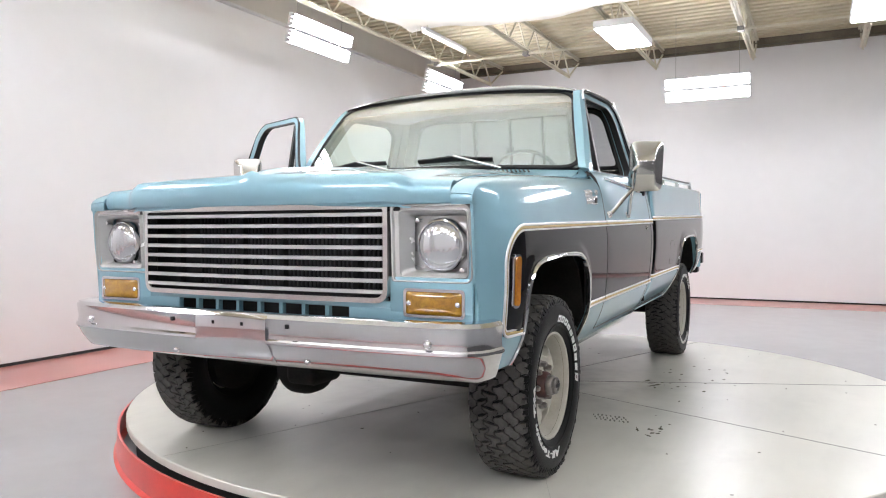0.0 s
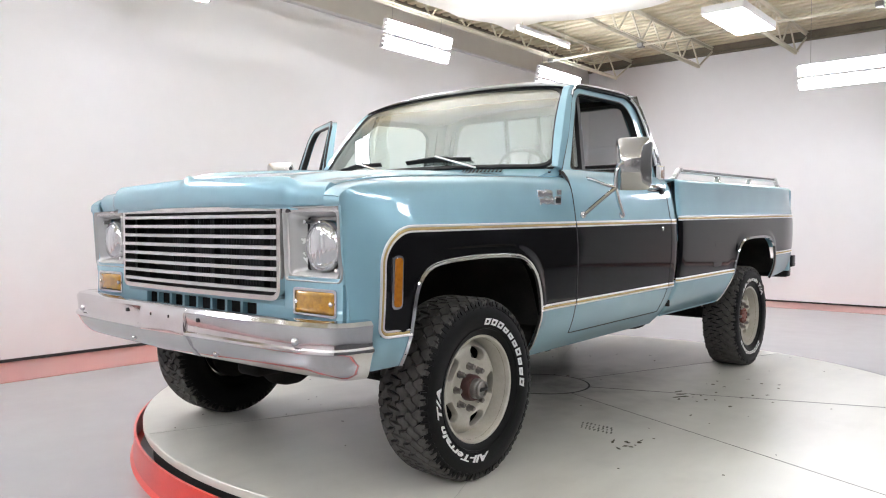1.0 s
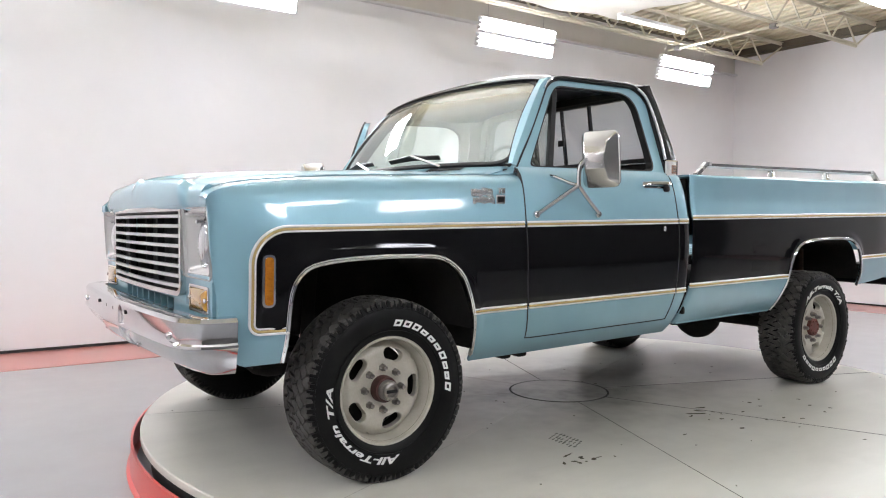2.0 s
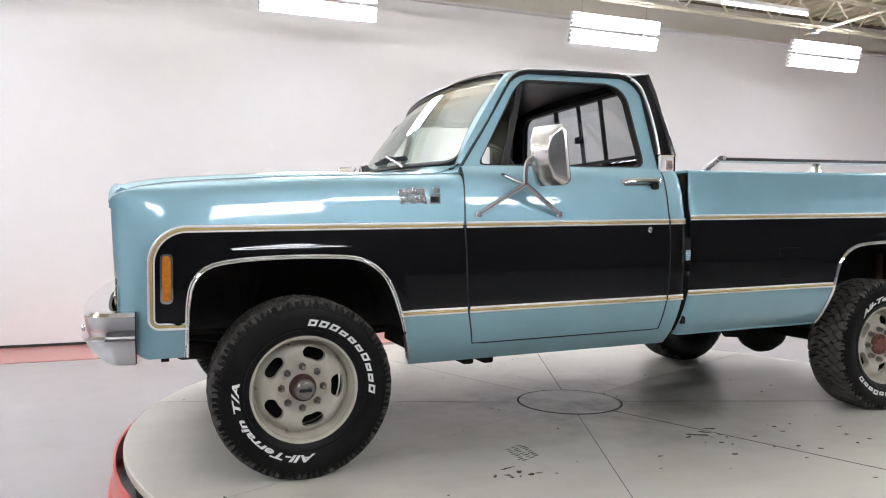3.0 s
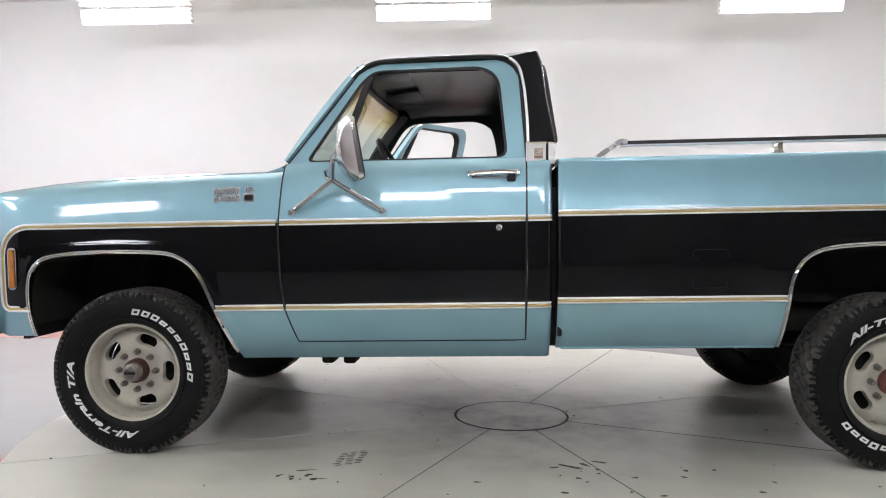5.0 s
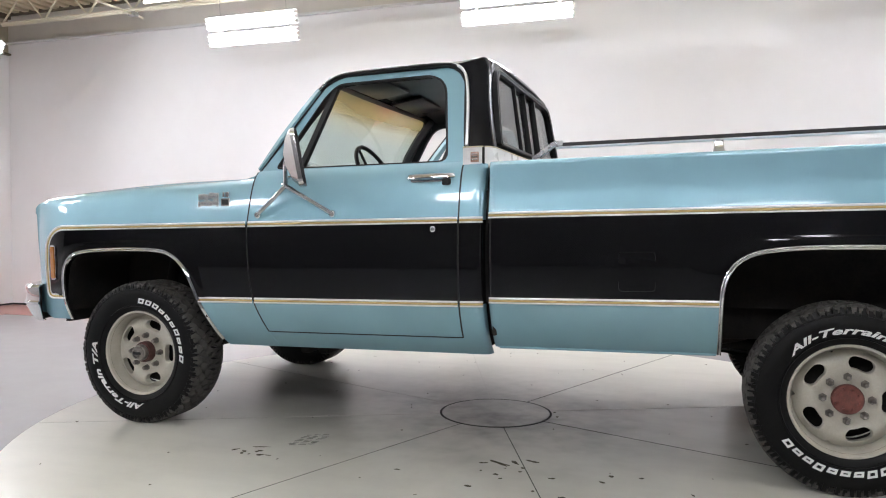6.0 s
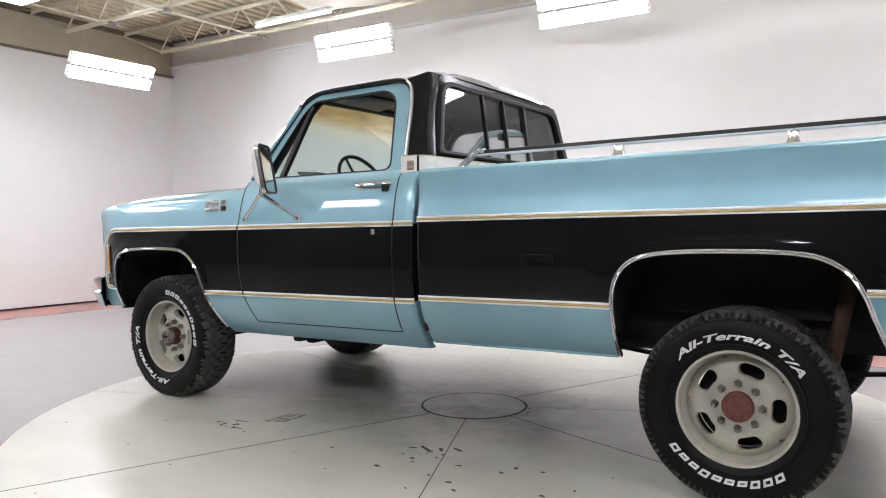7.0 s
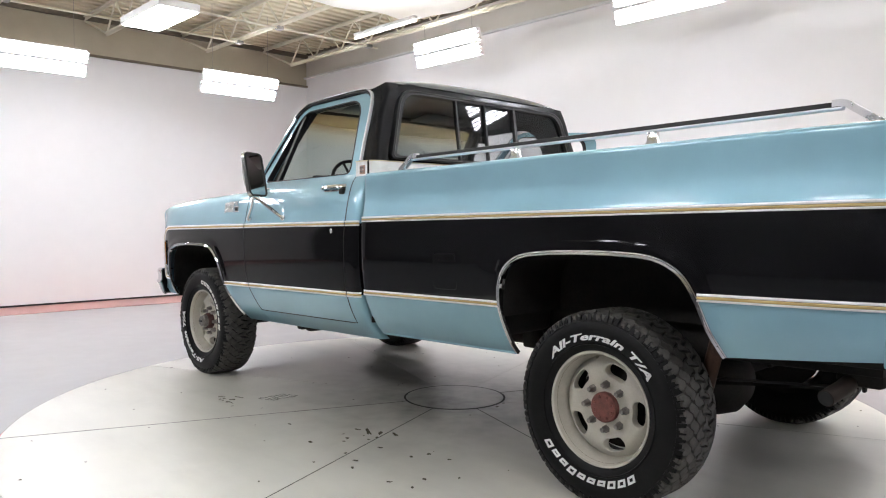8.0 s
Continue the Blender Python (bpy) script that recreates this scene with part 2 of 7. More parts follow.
WALL = wall_paint("white_wall_paint", (0.80, 0.795, 0.805), (0.84, 0.835, 0.845))
WALL_DARK = wall_paint("charcoal_wall_paint", (0.085, 0.085, 0.088), (0.115, 0.115, 0.118))
WALL_CREAM = wall_paint("grey_cream_upper_wall", (0.60, 0.575, 0.53), (0.67, 0.64, 0.60))
WALL_TAN = wall_paint("tan_upper_wall", (0.42, 0.375, 0.28), (0.50, 0.45, 0.34))
DECK = wall_paint("cream_roof_deck", (0.56, 0.50, 0.34), (0.68, 0.62, 0.45))
JOIST = surface("cream_steel", (0.58, 0.54, 0.42), (0.70, 0.66, 0.54), 0.45, scale=6, fine=90)
FLOOR_GREY = floor_paint("grey_epoxy_floor", (0.255, 0.255, 0.265), (0.306, 0.306, 0.316), 0.10, 0.12, 0.7)
TABLE_GREY = floor_paint("turntable_paint", (0.525, 0.511, 0.453), (0.620, 0.604, 0.538), 0.40, 1.0, 0.3, 0.95, 1.6)
FLOOR_RED = floor_paint("red_floor_paint", (0.42, 0.13, 0.11), (0.50, 0.17, 0.14), 0.22, 0.2)
RED_STEEL = surface("red_skirt_paint", (0.50, 0.02, 0.012), (0.62, 0.035, 0.02), 0.3, scale=4, fine=80, coat=0.3)
STAIN = surface("brown_oil_stain", (0.05, 0.045, 0.03), (0.12, 0.11, 0.08), 0.85, scale=40, fine=200, spec=0.1)
SCUFF = surface("grey_rubber_scuff", (0.10, 0.10, 0.09), (0.20, 0.20, 0.18), 0.85, scale=60, fine=300, spec=0.1)
LEDGE = surface("brown_ledge", (0.10, 0.085, 0.06), (0.20, 0.17, 0.12), 0.7, scale=3, fine=60)
PALE_JOINT = surface("pale_joint", (0.36, 0.35, 0.315), (0.50, 0.485, 0.44), 0.4, scale=9, fine=100)
DARK_GAP = surface("dark_joint", (0.012, 0.012, 0.012), (0.03, 0.03, 0.028), 0.8, scale=20, fine=100)


def silk():
    """Thin white cloth that lets part of the light through."""
    m = Nodes("white_silk_sheet")
    m.tree.nodes.remove(m.bsdf)
    tone = m.ramp(m.noise(m.coords(), 1.5, 5), [(0.3, (0.82, 0.81, 0.80)), (0.7, (0.90, 0.90, 0.89))])
    front, back, mixed = m.node("ShaderNodeBsdfDiffuse"), m.node("ShaderNodeBsdfTranslucent"), m.node("ShaderNodeMixShader")
    m.link(tone, front.inputs["Color"])
    m.link(tone, back.inputs["Color"])
    mixed.inputs[0].default_value = 0.5
    m.link(front.outputs[0], mixed.inputs[1])
    m.link(back.outputs[0], mixed.inputs[2])
    m.link(mixed.outputs[0], m.tree.nodes["Material Output"].inputs["Surface"])
    return m.mat


FABRIC = silk()
TUBE = glow("lit_tube", (0.975, 0.985, 1.07), TUBE_POWER)
FAINT_GLOW = glow("dim_tube", (1.0, 0.97, 0.90), 2.5)
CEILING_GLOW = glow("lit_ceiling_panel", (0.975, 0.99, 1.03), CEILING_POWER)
CLAMP = surface("grey_clamp", (0.22, 0.21, 0.20), (0.34, 0.33, 0.31), 0.5, 0.3, scale=20, fine=120)
TRAY = surface("white_reflector_tray", (0.74, 0.74, 0.74), (0.82, 0.82, 0.82), 0.5, scale=6, fine=80)
HOUSING = surface("white_lamp_housing", (0.62, 0.62, 0.62), (0.74, 0.74, 0.74), 0.4, scale=6, fine=80)


# ---- building helpers ----
def part(name, bm, material, parent=None, label="", smooth=40, rake=False, lift=0.0):
    """Links a bmesh as one mesh object, under a thing or a part."""
    bmesh.ops.remove_doubles(bm, verts=bm.verts, dist=1e-5)
    me = bpy.data.meshes.new(name)
    bm.to_mesh(me)
    bm.free()
    if rake:
        me.transform(Matrix(((1, 0, 0, 0), (0, 1, 0, 0), (RAKE, 0, 1, lift), (0, 0, 0, 1))))
    for m in material if isinstance(material, (list, tuple)) else [material]:
        me.materials.append(m)
    if smooth:
        for p in me.polygons:
            p.use_smooth = True
        me.set_sharp_from_angle(angle=radians(smooth))
        used = np.zeros(len(me.loops), int)
        me.loops.foreach_get("edge_index", used)
        for i in np.flatnonzero(np.bincount(used, minlength=len(me.edges)) == 1):
            me.edges[int(i)].use_edge_sharp = True
    ob = new(name, me)
    if parent:
        ob.parent = parent
    if label:
        ob["label"] = label
    return ob


def thing(name, label, category, group="", kind="", at=(0, 0, 0)):
    ob = new(name)
    ob.location = at
    ob.empty_display_size = 0.1
    return tagged(ob, label, category, group, kind)


def box(bm, lo, hi, bevel=0.0, seg=2, mat=0, m=None):
    made = bmesh.ops.create_cube(bm, size=1.0)["verts"]
    c, s = [(a + b) / 2 for a, b in zip(lo, hi)], [abs(b - a) for a, b in zip(lo, hi)]
    for v in made:
        v.co = Vector((v.co.x * s[0] + c[0], v.co.y * s[1] + c[1], v.co.z * s[2] + c[2]))
    faces = {f for v in made for f in v.link_faces}
    if bevel:
        edges = {e for v in made for e in v.link_edges}
        out = bmesh.ops.bevel(bm, geom=list(edges), offset=bevel, segments=seg, affect="EDGES", profile=0.5)
        made = list({v for f in out["faces"] for v in f.verts} | {v for v in made if v.is_valid})
        faces = {f for v in made for f in v.link_faces}
    for f in faces:
        f.material_index = mat
    if m:
        for v in made:
            v.co = m @ v.co
    return made


def grid(bm, rows, close=False, flip=False, mat=0):
    """Skins a list of rows of points with quads."""
    vs = [[bm.verts.new(p) for p in row] for row in rows]
    n = len(vs[0])
    for a, b in zip(vs, vs[1:]):
        for j in range(n if close else n - 1):
            k = (j + 1) % n
            quad = [a[j], a[k], b[k], b[j]]
            if flip:
                quad.reverse()
            co = []
            keep = []
            for v in quad:
                if all((v.co - c).length > 1e-6 for c in co):
                    co.append(v.co)
                    keep.append(v)
            if len(keep) > 2:
                bm.faces.new(keep).material_index = mat
    return vs


def sweep(bm, path, profile, out=None, closed=False, cap=True, mat=0):
    """Sweeps a closed profile (u along out, v across) along a path. out: per point, the outward direction."""
    path = [Vector(p) for p in path]
    n, rows = len(path), []
    last = None
    for i, p in enumerate(path):
        a, b = path[i - 1] if (i or closed) else p, path[(i + 1) % n] if (i < n - 1 or closed) else p
        t = (b - a).normalized()
        if out is not None:
            o = Vector(out[i] if isinstance(out, list) else out)
        elif last is None:
            o = Vector((0, 0, 1)) if abs(t.z) < 0.9 else Vector((1, 0, 0))
        else:
            o = last
        o = (o - t * o.dot(t)).normalized()
        last = o
        s = t.cross(o)
        rows.append([p + o * u + s * v for u, v in profile])
    if closed:
        rows.append(rows[0])
    vs = grid(bm, rows, close=True, mat=mat)
    if cap and not closed:
        bm.faces.new(vs[0]).material_index = mat
        bm.faces.new(list(reversed(vs[-1]))).material_index = mat
    return vs


def ring_profile(r, n=10):
    return [(r * math.cos(2 * math.pi * i / n), r * math.sin(2 * math.pi * i / n)) for i in range(n)]


def rod(bm, a, b, r, n=10, mat=0):
    return sweep(bm, [a, b], ring_profile(r, n), mat=mat)


def lathe(bm, profile, n=48, m=None, close=True, mat=0):
    """Turns a profile of (radius, along) round the y axis."""
    m = m or Matrix.Identity(4)
    rows = [[m @ Vector((r * math.sin(2 * math.pi * i / n), y, r * math.cos(2 * math.pi * i / n))) for i in range(n)] for r, y in profile]
    return grid(bm, rows, close=True, mat=mat)


def smooth_line(points, n):
    """n points at even steps along a Catmull-Rom curve through the points."""
    pts = [np.array(p, float) for p in points]
    ext = [2 * pts[0] - pts[1]] + pts + [2 * pts[-1] - pts[-2]]
    fine = []
    for i in range(len(pts) - 1):
        p0, p1, p2, p3 = ext[i:i + 4]
        for k in range(20):
            u = k / 20
            fine.append(0.5 * (2 * p1 + (p2 - p0) * u + (2 * p0 - 5 * p1 + 4 * p2 - p3) * u * u + (3 * p1 - p0 - 3 * p2 + p3) * u ** 3))
    fine.append(pts[-1])
    fine = np.array(fine)
    run = np.concatenate([[0], np.cumsum(np.linalg.norm(np.diff(fine, axis=0), axis=1))])
    at = np.linspace(0, run[-1], n)
    return [tuple(np.interp(a, run, fine[:, k]) for k in range(fine.shape[1])) for a in at]


def rounded(points, radii, n=5):
    """A closed outline with rounded corners, n points to each corner."""
    out = []
    count = len(points)
    for i, p in enumerate(points):
        p, a, b = Vector(p), Vector(points[i - 1]), Vector(points[(i + 1) % count])
        r = radii[i] if isinstance(radii, (list, tuple)) else radii
        da, db = (a - p).normalized(), (b - p).normalized()
        for k in range(n):
            u = k / (n - 1)
            s, e = p + da * r, p + db * r
            out.append(tuple((1 - u) ** 2 * s + 2 * u * (1 - u) * p + u * u * e))
    return out


def plate(bm, outline, place, thick, hole=None, mat=0):
    """A plate from a 2D outline, with or without a hole of as many points; place(u, v, depth) gives the point in space."""
    n = len(outline)
    front = [bm.verts.new(place(u, v, 0)) for u, v in outline]
    back = [bm.verts.new(place(u, v, thick)) for u, v in outline]
    made = []
    if hole:
        hf = [bm.verts.new(place(u, v, 0)) for u, v in hole]
        hb = [bm.verts.new(place(u, v, thick)) for u, v in hole]
        for i in range(n):
            k = (i + 1) % n
            made += [bm.faces.new((front[i], front[k], hf[k], hf[i])), bm.faces.new((back[k], back[i], hb[i], hb[k])),
                     bm.faces.new((hf[i], hf[k], hb[k], hb[i]))]
    else:
        made += [bm.faces.new(front), bm.faces.new(list(reversed(back)))]
    for i in range(n):
        k = (i + 1) % n
        made.append(bm.faces.new((front[k], front[i], back[i], back[k])))
    for f in made:
        f.material_index = mat


def tidy(bm):
    bmesh.ops.recalc_face_normals(bm, faces=bm.faces)
    return bm


def outward(bm, centre):
    """Turns the faces of an open sheet away from a point."""
    bm.normal_update()
    centre = Vector(centre)
    for f in bm.faces:
        if f.normal.dot(f.calc_center_median() - centre) < 0:
            f.normal_flip()
    return bm


def solid(ob, thick, offset=-1.0):
    mod = ob.modifiers.new("thickness", "SOLIDIFY")
    mod.thickness, mod.offset = thick, offset
    return ob


# ---- the studio ----
FLOOR_Z = -0.19
X0, X1, Y0, Y1, DECK_Z = -8.75, 8.85, -6.6, 4.47, 4.2
CHORD_Z = 3.72         # underside of the roof joists
TABLE = Vector((0.06, -0.15, 0))
TABLE_R = 2.45


def build_floor():
    bm = bmesh.new()
    box(bm, (X0 - 0.3, Y0 - 0.3, FLOOR_Z - 0.2), (X1 + 0.3, Y1 + 0.3, FLOOR_Z))
    tagged(part("floor", bm, FLOOR_GREY, smooth=0), "glossy grey epoxy studio floor with worn patches", "floor", kind="structure")
    bm = bmesh.new()
    b = 0.95
    z0, z1 = FLOOR_Z + 0.0005, FLOOR_Z + 0.004
    box(bm, (X0, Y1 - b, z0), (X1, Y1, z1))
    box(bm, (X0, Y0, z0), (X0 + b, Y1 - b, z1))
    box(bm, (X1 - b, Y0, z0), (X1, Y1 - b, z1))
    tagged(part("floor_border", bm, FLOOR_RED, smooth=0), "faded red painted border along the foot of the walls", "floor border", kind="structure")


def build_wall(name, lo, hi, top, paint=None, label="smooth white painted studio wall", upper=None, gap=0.07):
    """A wall with a white lower part, a dark joint and a tan upper part up to the deck."""
    bm = bmesh.new()
    box(bm, (*lo, FLOOR_Z), (*hi, top))
    wall = tagged(part(name, bm, paint or WALL, smooth=0), label, "wall", kind="structure")
    inward = [0.0, 0.0]
    thin = 0 if hi[0] - lo[0] < hi[1] - lo[1] else 1
    side = -1 if (lo[thin] + hi[thin]) > 0 else 1
    lo2, hi2 = list(lo), list(hi)
    lo2[thin], hi2[thin] = lo[thin] - (0.06 if side < 0 else 0), hi[thin] + (0.06 if side > 0 else 0)
    bm = bmesh.new()
    box(bm, (*lo, top), (*hi, DECK_Z + 0.2))
    part("upper_wall", bm, upper or WALL_TAN, wall, "plain painted upper wall", smooth=0)
    bm = bmesh.new()
    box(bm, (*lo2, DECK_Z - gap), (*hi2, DECK_Z + 0.05))
    part("deck_closure", bm, LEDGE, wall, "dark brown strip under the roof deck", smooth=0)
    bm = bmesh.new()
    box(bm, (*lo2, top - 0.01), (*hi2, top + 0.022), 0.008)
    part("ledge", bm, LEDGE if thin == 0 else HOUSING, wall, "narrow ledge on top of the white wall", smooth=0)
    lo2[thin], hi2[thin] = lo[thin] - (0.012 if side < 0 else 0), hi[thin] + (0.012 if side > 0 else 0)
    bm = bmesh.new()
    box(bm, (*lo2, FLOOR_Z + 0.004), (*hi2, FLOOR_Z + 0.03))
    part("baseboard", bm, DARK_GAP, wall, "thin dark strip at the foot of the wall", smooth=0)


def build_ceiling():
    bm = bmesh.new()
    rib, rows = 0.19, []
    x = X0
    line = []
    while x < X1:
        line += [(x, DECK_Z), (x + 0.10, DECK_Z), (x + 0.115, DECK_Z + 0.055), (x + 0.175, DECK_Z + 0.055)]
        x += rib
    grid(bm, [[(px, y, pz) for px, pz in line] for y in (Y0 - 0.2, Y1 + 0.2)])
    box(bm, (X0 - 0.3, Y0 - 0.3, DECK_Z + 0.12), (X1 + 0.3, Y1 + 0.3, DECK_Z + 0.2))
    tagged(part("ceiling", bm, DECK, smooth=0), "cream painted ribbed steel roof deck", "ceiling", kind="structure")


def build_joist():
    """An open-web roof joist along x: double-angle chords, zigzag webs and end struts up to the walls."""
    top, low = DECK_Z - 0.03, CHORD_Z
    x0, x1 = -7.80, 8.22
    joist = thing("roof_joist", "cream painted open-web steel roof joist under the deck", "roof joist", "roof joists", "structure")
    for name, a, b, z in (("top_chord", X0, X1, top), ("bottom_chord", x0, x1, low + 0.045)):
        bm = bmesh.new()
        for y in (-0.026, 0.026):
            box(bm, (a, y - 0.017, z - 0.006), (b, y + 0.017, z), 0.002, 1)
            box(bm, (a, y * 0.35 - 0.004, z - 0.045), (b, y * 0.35 + 0.004, z - 0.006), 0.002, 1)
        part(name, bm, JOIST, joist, smooth=0)
    for s, e in ((X0 + 0.02, x0 + 0.02), (X1 - 0.02, x1 - 0.02)):
        bm = bmesh.new()
        rod(bm, (s, 0, top - 0.05), (e, 0, low + 0.03), 0.016, 6)
        part("end_web", bm, JOIST, joist)
    n = 22
    step = (x1 - x0) / n
    for i in range(n):
        bm = bmesh.new()
        a = x0 + i * step
        rod(bm, (a, 0, low + 0.03), (a + step / 2, 0, top - 0.02), 0.0135, 6)
        rod(bm, (a + step / 2, 0, top - 0.02), (a + step, 0, low + 0.03), 0.0135, 6)
        part("web", bm, JOIST, joist)
    return joist


def build_conduit(x, y0, y1, z, r):
    """A steel pipe across the undersides of the joists, with a clamp and a small box at each."""
    pipe = thing("conduit", "cream painted steel pipe run under the roof joists", "conduit", "conduits", "structure")
    bm = bmesh.new()
    rod(bm, (x, y0, z), (x, y1, z), r, 10)
    part("pipe", bm, JOIST, pipe)
    for y in JOIST_Y:
        if y0 < y < y1:
            bm = bmesh.new()
            box(bm, (x - 0.05, y - 0.045, z - r - 0.012), (x + 0.05, y + 0.045, CHORD_Z + 0.004), 0.008, 1)
            part("clamp", bm, CLAMP, pipe, "grey junction clamp", smooth=0)
    return pipe


def build_light_panel():
    """Two trays of three tubes, one above the other; faces +y, its middle at its origin."""
    panel = thing("light_panel", "two banks of lit white fluorescent tubes hung along the wall", "light panel", "wall light panels")
    for mid in (-0.095, 0.095):
        bm = bmesh.new()
        outline = [(-0.60, mid - 0.077), (0.60, mid - 0.077), (0.60, mid + 0.077), (-0.60, mid + 0.077)]
        plate(bm, rounded(outline, 0.012, 3), lambda u, v, d: (u, -0.012 - d, v), 0.04)
        part("tray", tidy(bm), TRAY, panel, smooth=0)
        for i in (-1, 0, 1):
            bm = bmesh.new()
            z = mid + i * 0.050
            sweep(bm, [(-0.595, 0.014, z), (0.595, 0.014, z)], ring_profile(0.0165, 8))
            part("tube", bm, TUBE, panel, "glowing white tube")
            for x in (-0.6, 0.6):
                bm = bmesh.new()
                box(bm, (x - 0.012, -0.012, z - 0.020), (x + 0.012, 0.036, z + 0.020), 0.006, 1)
                part("socket", bm, HOUSING, panel)
    for x in (-0.45, 0.45):
        bm = bmesh.new()
        box(bm, (x - 0.02, -0.075, -0.17), (x + 0.02, -0.052, 0.17), 0.004, 1)
        part("bracket", bm, CLAMP, panel, "grey bracket behind the trays", smooth=0)
    return panel


def hang(panel, m, top, drift=0.0):
    """Two thin wires from the brackets of a panel at m up to a height."""
    panel.matrix_basis = m
    for x in (-0.45, 0.45):
        low = Vector((x, -0.06, 0.15))
        high = m @ low
        high.y, high.z = high.y + drift, top
        bm = bmesh.new()
        rod(bm, low, m.inverted() @ high, 0.0025, 5)
        part("hanger", bm, CLAMP, panel, "thin wire")


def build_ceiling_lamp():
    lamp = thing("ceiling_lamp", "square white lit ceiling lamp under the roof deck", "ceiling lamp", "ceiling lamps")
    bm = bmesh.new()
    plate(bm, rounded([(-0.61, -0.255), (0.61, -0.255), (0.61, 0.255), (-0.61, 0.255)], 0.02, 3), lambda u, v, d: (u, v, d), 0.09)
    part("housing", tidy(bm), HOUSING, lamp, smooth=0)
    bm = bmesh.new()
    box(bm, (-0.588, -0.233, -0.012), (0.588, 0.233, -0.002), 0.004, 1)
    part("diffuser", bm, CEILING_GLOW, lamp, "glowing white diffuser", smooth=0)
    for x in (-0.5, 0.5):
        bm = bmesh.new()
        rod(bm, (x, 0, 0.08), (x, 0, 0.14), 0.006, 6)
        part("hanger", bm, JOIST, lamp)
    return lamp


def build_tube_lamp():
    lamp = thing("tube_lamp", "single white tube lamp hung below the joists", "tube lamp", "tube lamps")
    bm = bmesh.new()
    box(bm, (-0.60, -0.032, 0), (0.60, 0.032, 0.04), 0.008)
    part("housing", bm, HOUSING, lamp)
    bm = bmesh.new()
    rod(bm, (-0.6, 0, -0.02), (0.6, 0, -0.02), 0.019, 8)
    part("tube", bm, FAINT_GLOW, lamp, "dim white tube")
    for x in (-0.5, 0.5):
        bm = bmesh.new()
        rod(bm, (x, 0, 0.04), (x, 0, 0.70), 0.005, 5)
        part("hanger", bm, JOIST, lamp)
    return lamp


def build_sheet():
    """The white silk hung flat above the turntable, sagging between its ties, with soft folds at the rim."""
    bm = bmesh.new()
    n, rows = 110, []
    lx, ly, cy, z = 3.85, 2.95, -0.15, 3.56
    for i in range(n + 1):
        row = []
        for j in range(n + 1):
            u, v = i / n * 2 - 1, j / n * 2 - 1
            edge = max(abs(u), abs(v))
            x = lx * u * (1 - 0.02 * (1 - math.cos(6 * math.pi * v)) / 2 * abs(u) ** 6)
            y = cy + ly * v * (1 - 0.02 * (1 - math.cos(8 * math.pi * u)) / 2 * abs(v) ** 6)
            sag = 0.34 * (1 - u * u) * (1 - v * v) + 0.04 * edge ** 10 * math.sin(9 * u + 2) * math.cos(7 * v)
            wrinkle = (1 - 0.85 * edge ** 6) * (0.035 * noise.noise((u * 3, v * 9, 0)) + 0.02 * noise.noise((u * 14, v * 6, 5)) + 0.018 * noise.noise((u * 2, v * 26, 9)))
            row.append((x, y, z - sag + wrinkle))
        rows.append(row)
    grid(bm, rows)
    ob = part("overhead_sheet", bm, FABRIC, smooth=180)
    for x in (-3.7, 0.0, 3.7):
        for y in (-2.95, -0.15, 2.65):
            if x or y != -0.15:
                bm = bmesh.new()
                rod(bm, (x, y, z - 0.06), (x, y, DECK_Z + 0.01), 0.004, 5)
                part("tie_cord", bm, FABRIC, ob, "thin white cord")
    tagged(ob, "large white silk sheet sagging under the roof joists", "diffusion sheet")


